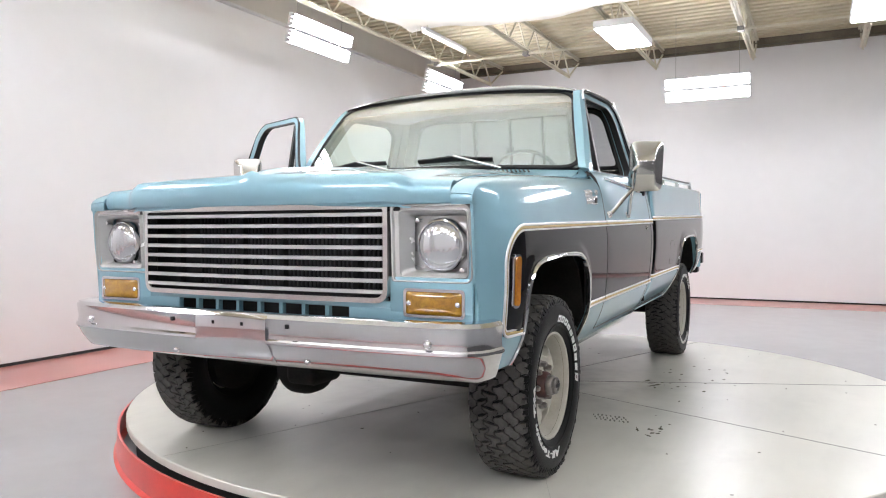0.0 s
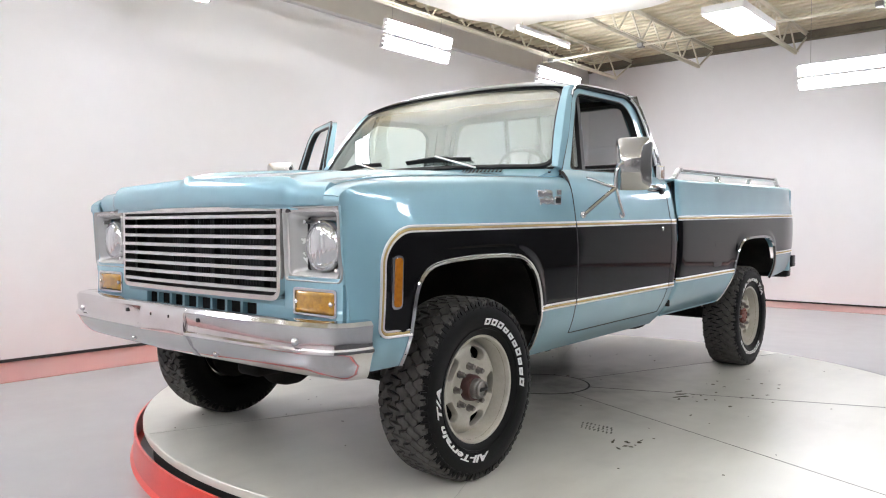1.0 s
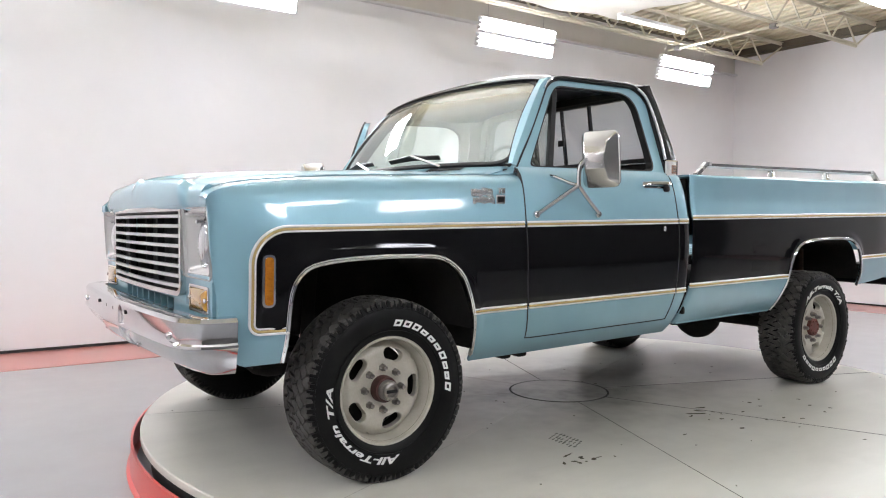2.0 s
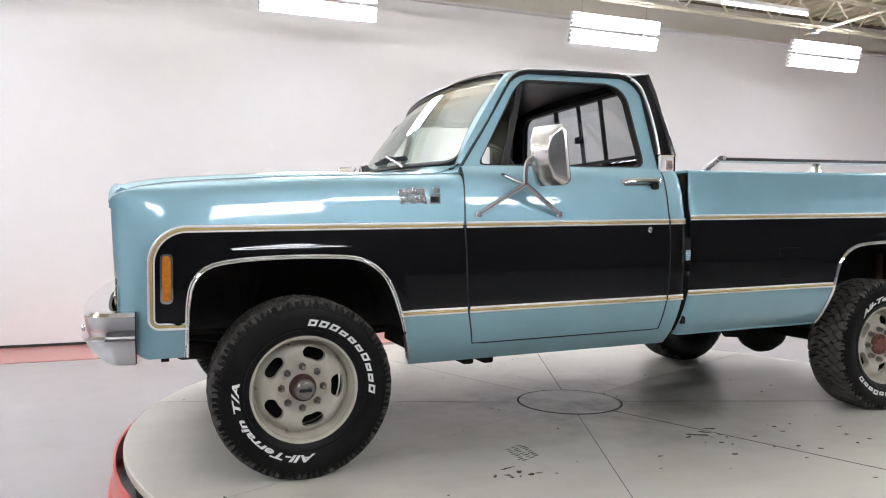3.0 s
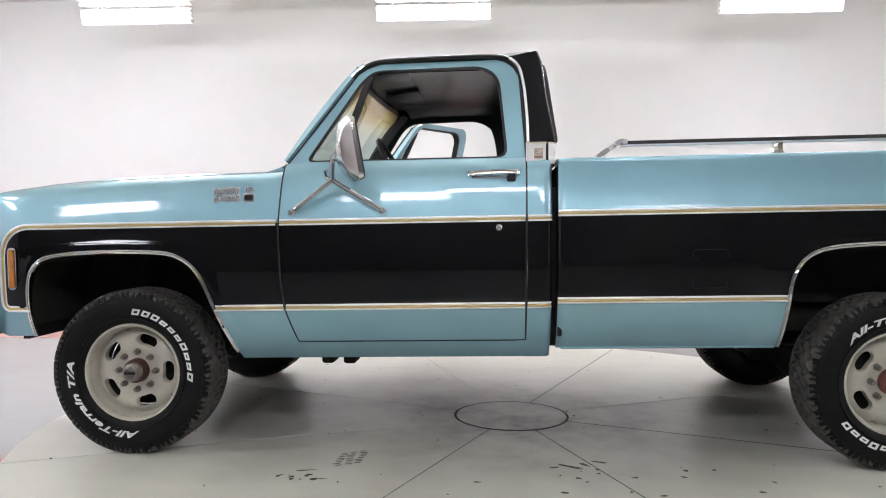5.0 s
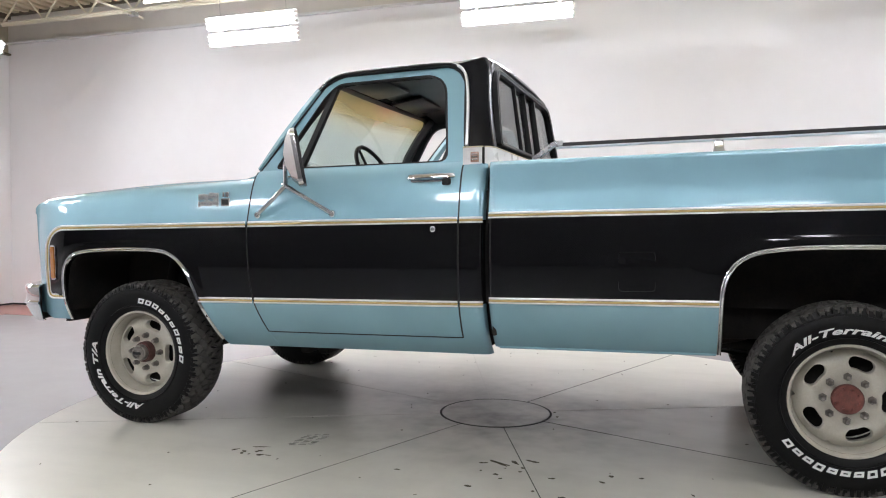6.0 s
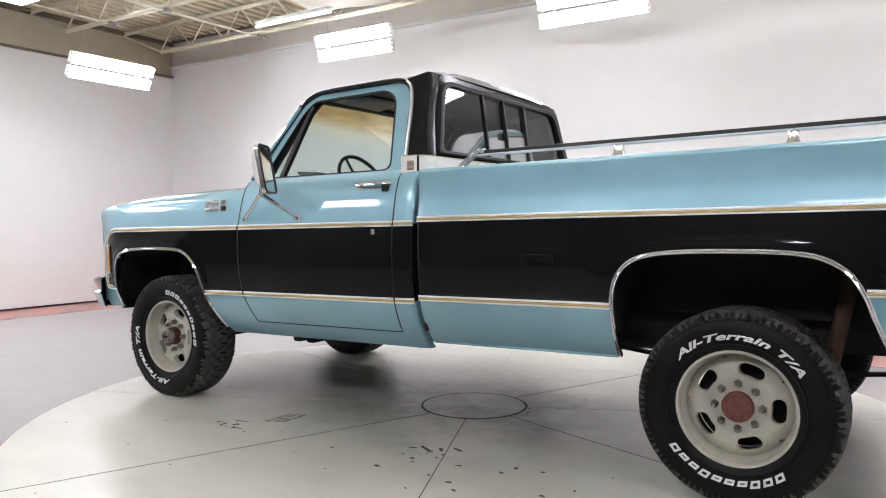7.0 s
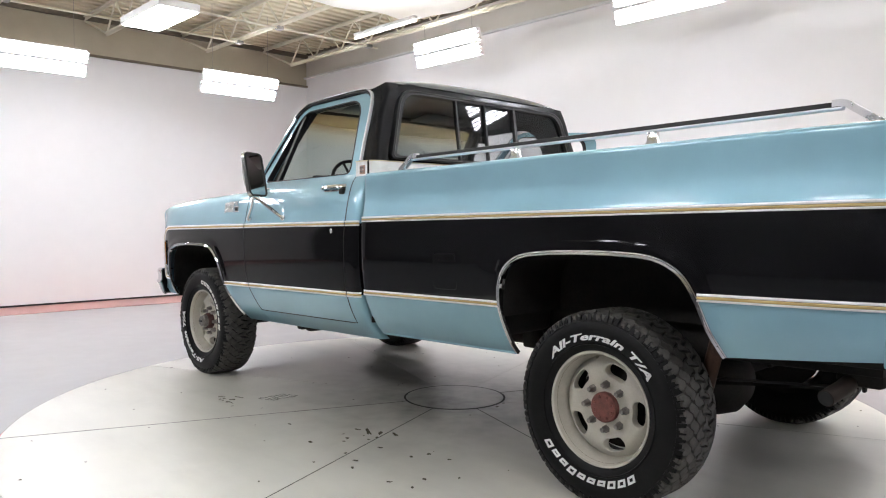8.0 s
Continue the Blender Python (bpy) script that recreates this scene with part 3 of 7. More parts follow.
def build_turntable():
    table = thing("turntable", "round light grey painted turntable with a red skirt, scuffed", "turntable", at=TABLE)
    bm = bmesh.new()
    lathe(bm, [(0.3, 0.0), (TABLE_R - 0.004, 0.0), (TABLE_R, -0.004), (TABLE_R, -0.035), (TABLE_R - 0.01, -0.04), (0.3, -0.04)], 160, pose(0, 0, 0, 90, 0, 0))
    part("deck", tidy(bm), TABLE_GREY, table, smooth=30)
    bm = bmesh.new()
    lathe(bm, [(0.0, 0.002), (0.297, 0.002), (0.3, -0.002), (0.3, -0.04), (0.0, -0.04)], 80, pose(0, 0, 0, 90, 0, 0))
    part("hub_plate", tidy(bm), TABLE_GREY, table, "round centre plate with dirty edge", smooth=30)
    bm = bmesh.new()
    lathe(bm, [(0.3, 0.0015), (0.312, 0.0015), (0.312, -0.01), (0.3, -0.01)], 80, pose(0, 0, 0, 90, 0, 0))
    part("hub_joint", tidy(bm), DARK_GAP, table, "dark gap round the centre plate", smooth=30)
    bm = bmesh.new()
    r = TABLE_R + 0.045
    h = FLOOR_Z
    lathe(bm, [(r - 0.012, -0.045), (r, -0.045), (r + 0.005, h + 0.02), (r + 0.02, h + 0.001), (r - 0.02, h + 0.001)], 160, pose(0, 0, 0, 90, 0, 0))
    part("skirt", tidy(bm), RED_STEEL, table, "bright red steel skirt", smooth=30)
    bm = bmesh.new()
    lathe(bm, [(TABLE_R - 0.05, -0.04), (TABLE_R - 0.05, h + 0.002)], 120, pose(0, 0, 0, 90, 0, 0))
    part("drum", bm, DARK_GAP, table, smooth=30)
    for a in (-112, -68, -20, 24, 68, 110, 160, 204):
        d = Vector((math.cos(radians(a)), math.sin(radians(a)), 0))
        s = Vector((-d.y, d.x, 0))
        bm = bmesh.new()
        # the other joints are paled in colour, as if lost in the deck's glare
        dark = a in (-112, -68, -20, 68)
        w = 0.0011 if a == -112 else 0.0018 if dark else 0.0008
        ps = [d * 0.308 + s * w, d * 0.308 - s * w, d * (TABLE_R - 0.01) - s * w, d * (TABLE_R - 0.01) + s * w]
        top = [bm.verts.new(p + Vector((0, 0, 0.0012))) for p in ps]
        low = [bm.verts.new(p - Vector((0, 0, 0.003))) for p in ps]
        bm.faces.new(top)
        for i in range(4):
            bm.faces.new((top[i], low[i], low[(i + 1) % 4], top[(i + 1) % 4]))
        part("deck_joint", tidy(bm), DARK_GAP if dark else PALE_JOINT, table, "dark joint between deck plates" if dark else "pale joint between deck plates", smooth=0)

    # tyre scuffs, oil spots and dirt on the deck
    rnd = random.Random(11)

    def blot(x, y, rx, ry, turn, name, label, mat, seg=14):
        bm = bmesh.new()
        ring = []
        for k in range(seg):
            a = 2 * math.pi * k / seg
            f = 0.45 + 0.8 * rnd.random()
            u, v = rx * f * math.cos(a), ry * f * math.sin(a)
            c, s = math.cos(turn), math.sin(turn)
            ring.append((x + u * c - v * s - TABLE.x, y + u * s + v * c - TABLE.y))
        top = [bm.verts.new((u, v, 0.0014)) for u, v in ring]
        low = [bm.verts.new((u, v, 0.0002)) for u, v in ring]
        bm.faces.new(top)
        for k in range(seg):
            j = (k + 1) % seg
            bm.faces.new((low[k], low[j], top[j], top[k]))
        part(name, tidy(bm), mat, table, label, smooth=0)

    for k in range(3):
        for j in range(8):
            blot(-0.708 + 0.040 * k + rnd.uniform(-0.006, 0.006), -1.055 + 0.024 * j + 0.02 * k + rnd.uniform(-0.003, 0.003), 0.019, 0.0055, 0.3, "tread_print", "dark tyre print", SCUFF, 8)
    for x, y, rx, ry, turn in ((-0.83, -1.13, 0.04, 0.008, 0.3), (-0.92, -1.20, 0.02, 0.008, 0.9), (0.30, -1.00, 0.07, 0.012, -0.5), (0.36, -0.97, 0.03, 0.010, -0.9), (0.43, -0.93, 0.03, 0.009, -0.3), (0.55, -1.12, 0.018, 0.008, 0.2), (0.75, -1.10, 0.015, 0.007, -0.4),
                              (-0.10, -1.22, 0.014, 0.006, 0.0), (0.62, -1.32, 0.016, 0.008, 0.4), (0.05, -0.10, 0.05, 0.014, 0.2), (-0.08, -0.02, 0.06, 0.012, 0.5), (0.16, -0.20, 0.05, 0.010, -0.4), (0.0, -0.27, 0.04, 0.012, 0.1), (-0.12, -0.20, 0.03, 0.012, 0.8), (1.05, -1.35, 0.015, 0.007, -0.2), (0.9, -1.0, 0.012, 0.007, 0.2)):
        blot(x, y, rx, ry, turn, "stain", "brown oil stain", STAIN)
    for cx, cy, sx, sy, n in ((0.42, -1.0, 0.20, 0.08, 4), (0.02, -0.12, 0.16, 0.11, 12), (-0.83, -1.22, 0.07, 0.03, 7), (0.75, -1.3, 0.35, 0.12, 9)):
        for k in range(n):
            blot(rnd.gauss(cx, sx), rnd.gauss(cy, sy), rnd.uniform(0.006, 0.020), rnd.uniform(0.005, 0.013), rnd.uniform(-0.6, 0.6), "stain", "brown oil stain", STAIN, 9)
    for k in range(80):
        a, r = rnd.uniform(0, 2 * math.pi), TABLE_R * math.sqrt(rnd.uniform(0.01, 0.93))
        blot(TABLE.x + r * math.cos(a), TABLE.y + r * math.sin(a), rnd.uniform(0.003, 0.012), rnd.uniform(0.003, 0.008), rnd.uniform(0, 3), "dirt_speck", "dark dirt speck", STAIN, 7)


build_floor()
build_wall("wall_back", (X0 - 0.2, Y1), (X1 + 0.2, Y1 + 0.2), 3.76, upper=WALL_CREAM, gap=0.02)
build_wall("wall_front", (X0 - 0.2, Y0 - 0.2), (X1 + 0.2, Y0), 3.78, WALL_DARK, "plain charcoal painted studio wall")
build_wall("wall_left", (X0 - 0.2, Y0), (X0, Y1), 3.60)
build_wall("wall_right", (X1, Y0), (X1 + 0.2, Y1), 4.06, gap=0.11)
build_ceiling()
JOIST_Y = [3.55 - 1.52 * k for k in range(7)]
joist = build_joist()
joist.location = (0, JOIST_Y[0], 0)
for y in JOIST_Y[1:]:
    copy_thing(joist, pose(0, y, 0))
build_conduit(6.02, -5.9, 3.72, CHORD_Z - 0.028, 0.019)
build_conduit(-5.62, -5.9, 3.72, CHORD_Z - 0.022, 0.014)
build_conduit(-6.75, -5.9, 2.2, CHORD_Z - 0.018, 0.011)
build_sheet()
build_turntable()

PANEL_Z = 3.36
panel = build_light_panel()
spots = [(pose(x, y, PANEL_Z, -14, 0, 180), CHORD_Z + 0.02, JOIST_Y[0] - y - 0.07) for x, y in ((-0.68, 3.55), (-3.86, 3.5), (2.83, 3.5), (6.15, 3.5))]
spots += [(pose(x, -5.6, PANEL_Z, -14, 0, 0), CHORD_Z + 0.02, 0.06) for x in (-4.6, -1.2, 1.75)]
spots += [(pose(-6.9, y, 3.10, -28, 0, -90), DECK_Z + 0.02, 0.0) for y in (2.12, -0.66, -3.7)]
spots += [(pose(7.0, y, 3.12, -20, 0, 90), DECK_Z + 0.02, 0.0) for y in (-0.46, -3.36)]
panels = [panel] + [copy_thing(panel, m) for m, top, drift in spots[1:]]
for ob, (m, top, drift) in zip(panels, spots):
    hang(ob, m, top, drift)
lamp = build_ceiling_lamp()
lamp.location = (-5.85, 0.47, 3.58)
for x, y, joist_y in ((5.30, 0.38, JOIST_Y[2]), (5.30, -2.53, JOIST_Y[4]), (-5.85, -2.53, JOIST_Y[4]), (0.0, -5.4, JOIST_Y[6])):
    ob = copy_thing(lamp, pose(x, y, 3.58))
    if abs(joist_y - y) > 0.05:
        for u in (-0.5, 0.5):
            bm = bmesh.new()
            rod(bm, (u, 0, 0.085), (u, joist_y - y, CHORD_Z - 3.58 + 0.01), 0.005, 6)
            part("strap", bm, JOIST, ob, "steel strap to the joist")
# unseen lamps added above the silk, so that it glows and lights the deck
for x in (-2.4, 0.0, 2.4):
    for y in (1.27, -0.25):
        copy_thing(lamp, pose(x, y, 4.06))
tube_lamp = build_tube_lamp()
tube_lamp.location = (-4.0, 2.55, 3.49)
copy_thing(tube_lamp, pose(4.06, 2.42, 3.49))


# ---- the pickup: panels ----
truck = thing("pickup_truck", "light blue and black vintage pickup truck with chrome trim", "pickup truck")

# half-section of the flank: (half width, height)
LOWER = [(0.846, 0.446), (0.906, 0.51), (0.956, 0.595), (0.993, 0.70), (1.010, 0.85), (1.012, 0.98), (1.006, 1.055), (0.999, 1.10), (0.990, 1.15), (0.980, 1.20)]
FENDER_TOP = [(0.967, 1.245), (0.944, 1.28), (0.905, 1.298), (0.845, 1.305)]
DOOR_TOP = [(0.9675, 1.245), (0.952, 1.285), (0.933, 1.314), (0.910, 1.333)]
BED_TOP = [(0.9848, 1.292), (0.9825, 1.299), (0.976, 1.304), (0.966, 1.3055), (0.895, 1.306), (0.855, 1.306), (0.855, 1.275)]

FRONT_ARCH = [(-2.126, 0.572), (-2.125, 0.70), (-2.121, 0.79), (-2.104, 0.865), (-2.055, 0.918), (-1.967, 0.940), (-1.826, 0.949), (-1.662, 0.950), (-1.498, 0.942),
              (-1.428, 0.923), (-1.370, 0.885), (-1.322, 0.822), (-1.268, 0.687), (-1.218, 0.533), (-1.190, 0.452)]
REAR_ARCH = [(1.198, 0.474), (1.200, 0.66), (1.204, 0.743), (1.218, 0.80), (1.253, 0.855), (1.317, 0.893), (1.42, 0.911), (1.6, 0.918), (1.8, 0.915), (1.92, 0.904),
             (1.993, 0.878), (2.050, 0.835), (2.095, 0.757), (2.128, 0.665), (2.164, 0.576)]

FRONT_LINE, REAR_LINE = smooth_line(FRONT_ARCH, 60), smooth_line(REAR_ARCH, 60)


def section(top, n=44):
    low = LOWER if top is not BED_TOP else LOWER[:-4] + [(1.008, 1.055), (1.000, 1.10), (0.990, 1.16), (0.986, 1.22)]
    if top is BED_TOP:
        return smooth_line(low + [(0.985, 1.285)], n - 8) + top
    return smooth_line(low + top, n)


FLANK_W, FLANK_Z = zip(*smooth_line(LOWER + DOOR_TOP, 60))


def flank_y(z, x=0.0):
    """Half width of the flank at a height."""
    return nose(x, float(np.interp(z, FLANK_Z, FLANK_W))) + flare(x, z)


def flare(x, z):
    """The soft outward flare of the panels along the wheel arches."""
    if min(abs(x + 1.66), abs(x - 1.67)) > 0.6 or z > 1.05:
        return 0.0
    best = min(math.hypot(x - a, z - b) for a, b in (FRONT_LINE if x < 0 else REAR_LINE))
    f = min(1.0, max(0.0, (0.058 - best) / 0.030))
    return 0.0075 * f * f * (3 - 2 * f) * min(1.0, max(0.0, (z - 0.56) / 0.1))


def nose(x, y):
    """Draws the flank in towards the front corner and, a little, the tail."""
    if x < -2.08:
        y -= max(0.0, y - 0.926) * min(1.0, ((-2.08 - x) / 0.292) ** 2.4)
    if 0.225 < x < 0.272:
        y -= 0.016 * ((0.272 - x) / 0.034) ** 2.2
    if x > 2.3:
        y -= 0.02 * ((x - 2.3) / 0.3) ** 2
    return y


def fender_crown(x):
    return float(np.interp(x, [-2.40, -2.388, -2.365, -2.30, -2.2, -2.01, -1.74, -1.32, -1.1, -0.96], [1.180, 1.200, 1.217, 1.238, 1.252, 1.267, 1.28, 1.292, 1.298, 1.305]))


def fender_front(z):
    """The fender's front edge leans back towards the ground."""
    return float(np.interp(z, [0.56, 0.58, 0.60, 0.707, 0.79, 0.88, 1.0, 1.13, 1.155, 1.17], [-2.24, -2.29, -2.313, -2.348, -2.360, -2.372, -2.384, -2.391, -2.394, -2.399]))


def door_front(z):
    return float(np.interp(z, [0.47, 0.55, 0.68, 0.8, 1.05, 1.35], [-0.885, -0.912, -0.95, -0.965, -0.977, -0.962]))


def flank_panel(name, side, xs, sec, low, left=None, right=None, crown=None, mat=None, label="", lift=0.0):
    """A pressed side panel: columns along x, rows up the section; low(x) cuts its lower edge."""
    bm = bmesh.new()
    rows = []
    a, b = xs[0], xs[-1]
    for x in xs:
        col = []
        for y, z in sec:
            if crown:
                z = z if z < 1.07 else 1.07 + (z - 1.07) * (crown(x) - 1.07) / (1.305 - 1.07)
            lo = low(x)
            if z < lo:
                y, z = float(np.interp(lo, [p[1] for p in sec if p[1] < 1.2], [p[0] for p in sec if p[1] < 1.2])), lo
            u = (x - a) / (b - a)
            px = x + (left(z) - a) * max(0.0, (-2.17 - x) / (-2.17 - a)) ** 1.4 if left else x
            px = px + (right(z) - b) * max(0.0, (x + 1.17) / (b + 1.17)) if right else px
            col.append((px, side * (nose(px, y) + flare(px, z)), z))
        rows.append(col)
    grid(bm, rows, flip=side < 0)
    ob = part(name, bm, mat or TWO_TONE, truck, label, smooth=35, rake=True, lift=lift)
    return solid(ob, 0.012)


def spread(*marks):
    """Columns: all marks, with steps of at most 6 cm between them."""
    out = [marks[0]]
    for m in marks[1:]:
        n = max(1, math.ceil((m - out[-1]) / 0.06))
        a = out[-1]
        out += [a + (m - a) * (i + 1) / n for i in range(n)]
    return out


def arch_low(arch, base):
    xs, zs = [p[0] for p in arch], [p[1] for p in arch]
    return lambda x: base(x) if x < xs[0] or x > xs[-1] else float(np.interp(x, xs, zs))


for side in (-1, 1):
    arch_xs = [p[0] for p in smooth_line(FRONT_ARCH, 40)]
    fine_arch = smooth_line(FRONT_ARCH, 40)
    xs = spread(-2.395, -2.385, -2.37, -2.35, -2.33, -2.30, -2.27, -2.24, -2.2, -2.16, -2.127)[:-1] + [-2.127] + arch_xs + spread(arch_xs[-1] + 0.004, -1.1, -0.983)
    flank_panel("front_fender", side, sorted(set(xs)), section(FENDER_TOP, 72), arch_low(fine_arch, lambda x: 0.57 if x < -1.7 else 0.447),
                left=fender_front, right=lambda z: door_front(z) - 0.006, crown=fender_crown, label="light blue fender with black band and open wheel arch")
    fine_rear = smooth_line(REAR_ARCH, 40)
    arch_xs = [p[0] for p in fine_rear]
    xs = spread(0.239, 0.242, 0.246, 0.252, 0.260, 0.272, arch_xs[0] - 0.006) + arch_xs + spread(arch_xs[-1] + 0.004, 2.3, 2.4, 2.5, 2.6, 2.68)
    flank_panel("bed_side", side, sorted(set(xs)), section(BED_TOP, 72), arch_low(fine_rear, lambda x: 0.470 if x < 1.7 else 0.576 + 0.08 * (x - 2.16)),
                label="long light blue and black cargo bed side", lift=BED_LIFT)
    # cab corner behind the door
    bm = bmesh.new()
    rolled = ((0.108, 0.0), (0.145, 0.0), (0.172, 0.001), (0.190, 0.004), (0.202, 0.010), (0.210, 0.018), (0.214, 0.030), (0.216, 0.055))
    grid(bm, [[(x, side * (max(0.881, y) - d if z > 0.6 else y - d), z) for y, z in section(DOOR_TOP)] for x, d in rolled], flip=side < 0)
    solid(part("cab_corner", bm, TWO_TONE, truck, "blue and black cab corner with a rolled rear edge", smooth=35, rake=True), 0.012)
    # rocker under the door
    bm = bmesh.new()
    face = [(flank_y(z), z) for z in (0.447, 0.460, 0.475, 0.490, 0.505, 0.518, 0.531)]
    rows = [[(door_front(z) - 0.004 + (0.1085 - door_front(z) + 0.004) * k / 6, side * y, z) for y, z in face + [(0.895, 0.565), (0.87, 0.565), (0.82, 0.446)]] for k in range(7)]
    grid(bm, rows, close=True, flip=side > 0)
    part("rocker_panel", tidy(bm), PAINT, truck, rake=True)


    bm = bmesh.new()
    box(bm, (-1.165, min(side * 0.40, side * 0.875), 0.50), (-1.150, max(side * 0.40, side * 0.875), 0.98))
    part("splash_panel", bm, UNDER, truck, "dark panel behind the front wheel", smooth=0, rake=True)
    bm = bmesh.new()
    line = [(x, side * (flank_y(0.474, 0.5) - 0.004), 0.471) for x in np.linspace(0.262, 1.186, 9)]
    sweep(bm, line, [(0.0035, -0.006), (0.0055, -0.002), (0.0055, 0.002), (0.002, 0.006), (-0.02, 0.006), (-0.02, -0.006)], out=[Vector((0, side, 0))] * len(line))
    part("bed_flange", tidy(bm), PAINT, truck, rake=True, lift=BED_LIFT)


def hood_z(x, y):
    """Height of the hood: crowned, with a raised middle between two creases."""
    a = abs(y)
    base = fender_crown(x) + 0.004
    rise = float(np.interp(a, [0.0, 0.02, 0.045, 0.30, 0.60, 0.64, 0.69, 0.84], [0.060, 0.055, 0.044, 0.038, 0.031, 0.027, 0.006, 0.0]))
    fade = min(1.0, max(0.0, (x + 2.40) / 0.03)) * (1 - 0.45 * max(0.0, (x + 1.6) / 0.6))
    return base + rise * fade


def hood_end(y):
    """The hood's rear edge follows the curve of the windscreen."""
    return -1.20 + 0.115 * (y / 0.84) ** 2


CAB_MID = (-0.6, 0, 0.9)


def build_hood():
    bm = bmesh.new()
    ys = [-0.84, -0.835, -0.78, -0.71, -0.69, -0.675, -0.66, -0.64, -0.62, -0.60, -0.5, -0.4, -0.3, -0.2, -0.1, -0.06, -0.045, -0.032, -0.02, -0.01]
    ys = ys + [0.0] + [-y for y in reversed(ys)]
    rows = []
    for y in ys:
        bow = 0.030 * (1 - (y / 0.84) ** 2) + 0.016 * max(0.0, min(1.0, (0.69 - abs(y)) / 0.04)) - 0.006
        lip = 1.1605 if abs(y) < 0.65 else 1.1555
        rise = hood_z(-2.2, y) - hood_z(-2.2, 0.84)
        row = [(-2.372 - bow, y, lip), (-2.388 - bow, y, lip + 0.0005), (-2.396 - bow, y, 1.178 + 0.25 * rise), (-2.394 - bow, y, 1.205 + 0.6 * rise), (-2.384 - bow, y, 1.222 + 0.85 * rise), (-2.368 - bow, y, 1.234 + 0.97 * rise)]
        for x in (-2.345, -2.31, -2.26, -2.2, -2.1, -1.95, -1.8, -1.6, -1.4, -1.25, -1.14, -1.10):
            if x > -1.6:
                x = -1.6 + (x + 1.6) * (hood_end(y) + 1.6) / 0.5
            row.append((x - bow * max(0, 1 - (x + 2.36) / 0.3), y, hood_z(x, y)))
        rows.append(row)
    grid(bm, rows, flip=True)
    solid(part("hood", outward(bm, (-1.6, 0, 0.5)), PAINT, truck, "long light blue hood with raised centre", rake=True), 0.015)


build_hood()


# ---- the pickup: cab ----
def lean(z):
    """Half width of the glass house at a height."""
    return float(np.interp(z, [1.30, 1.345, 1.5, 1.65, 1.75, 1.80], [0.918, 0.905, 0.868, 0.820, 0.785, 0.762]))


def door_shape():
    """Door window frame: outline, window hole and their rounding."""
    outer = rounded([(-0.957, 1.33), (-0.655, 1.752), (-0.58, 1.795), (0.005, 1.80), (0.072, 1.735), (0.104, 1.33)], [0.01, 0.03, 0.05, 0.05, 0.05, 0.01])
    inner = rounded([(-0.880, 1.337), (-0.652, 1.700), (-0.592, 1.762), (-0.085, 1.768), (-0.014, 1.715), (0.026, 1.337)], [0.035, 0.03, 0.04, 0.05, 0.05, 0.05])
    return outer, inner


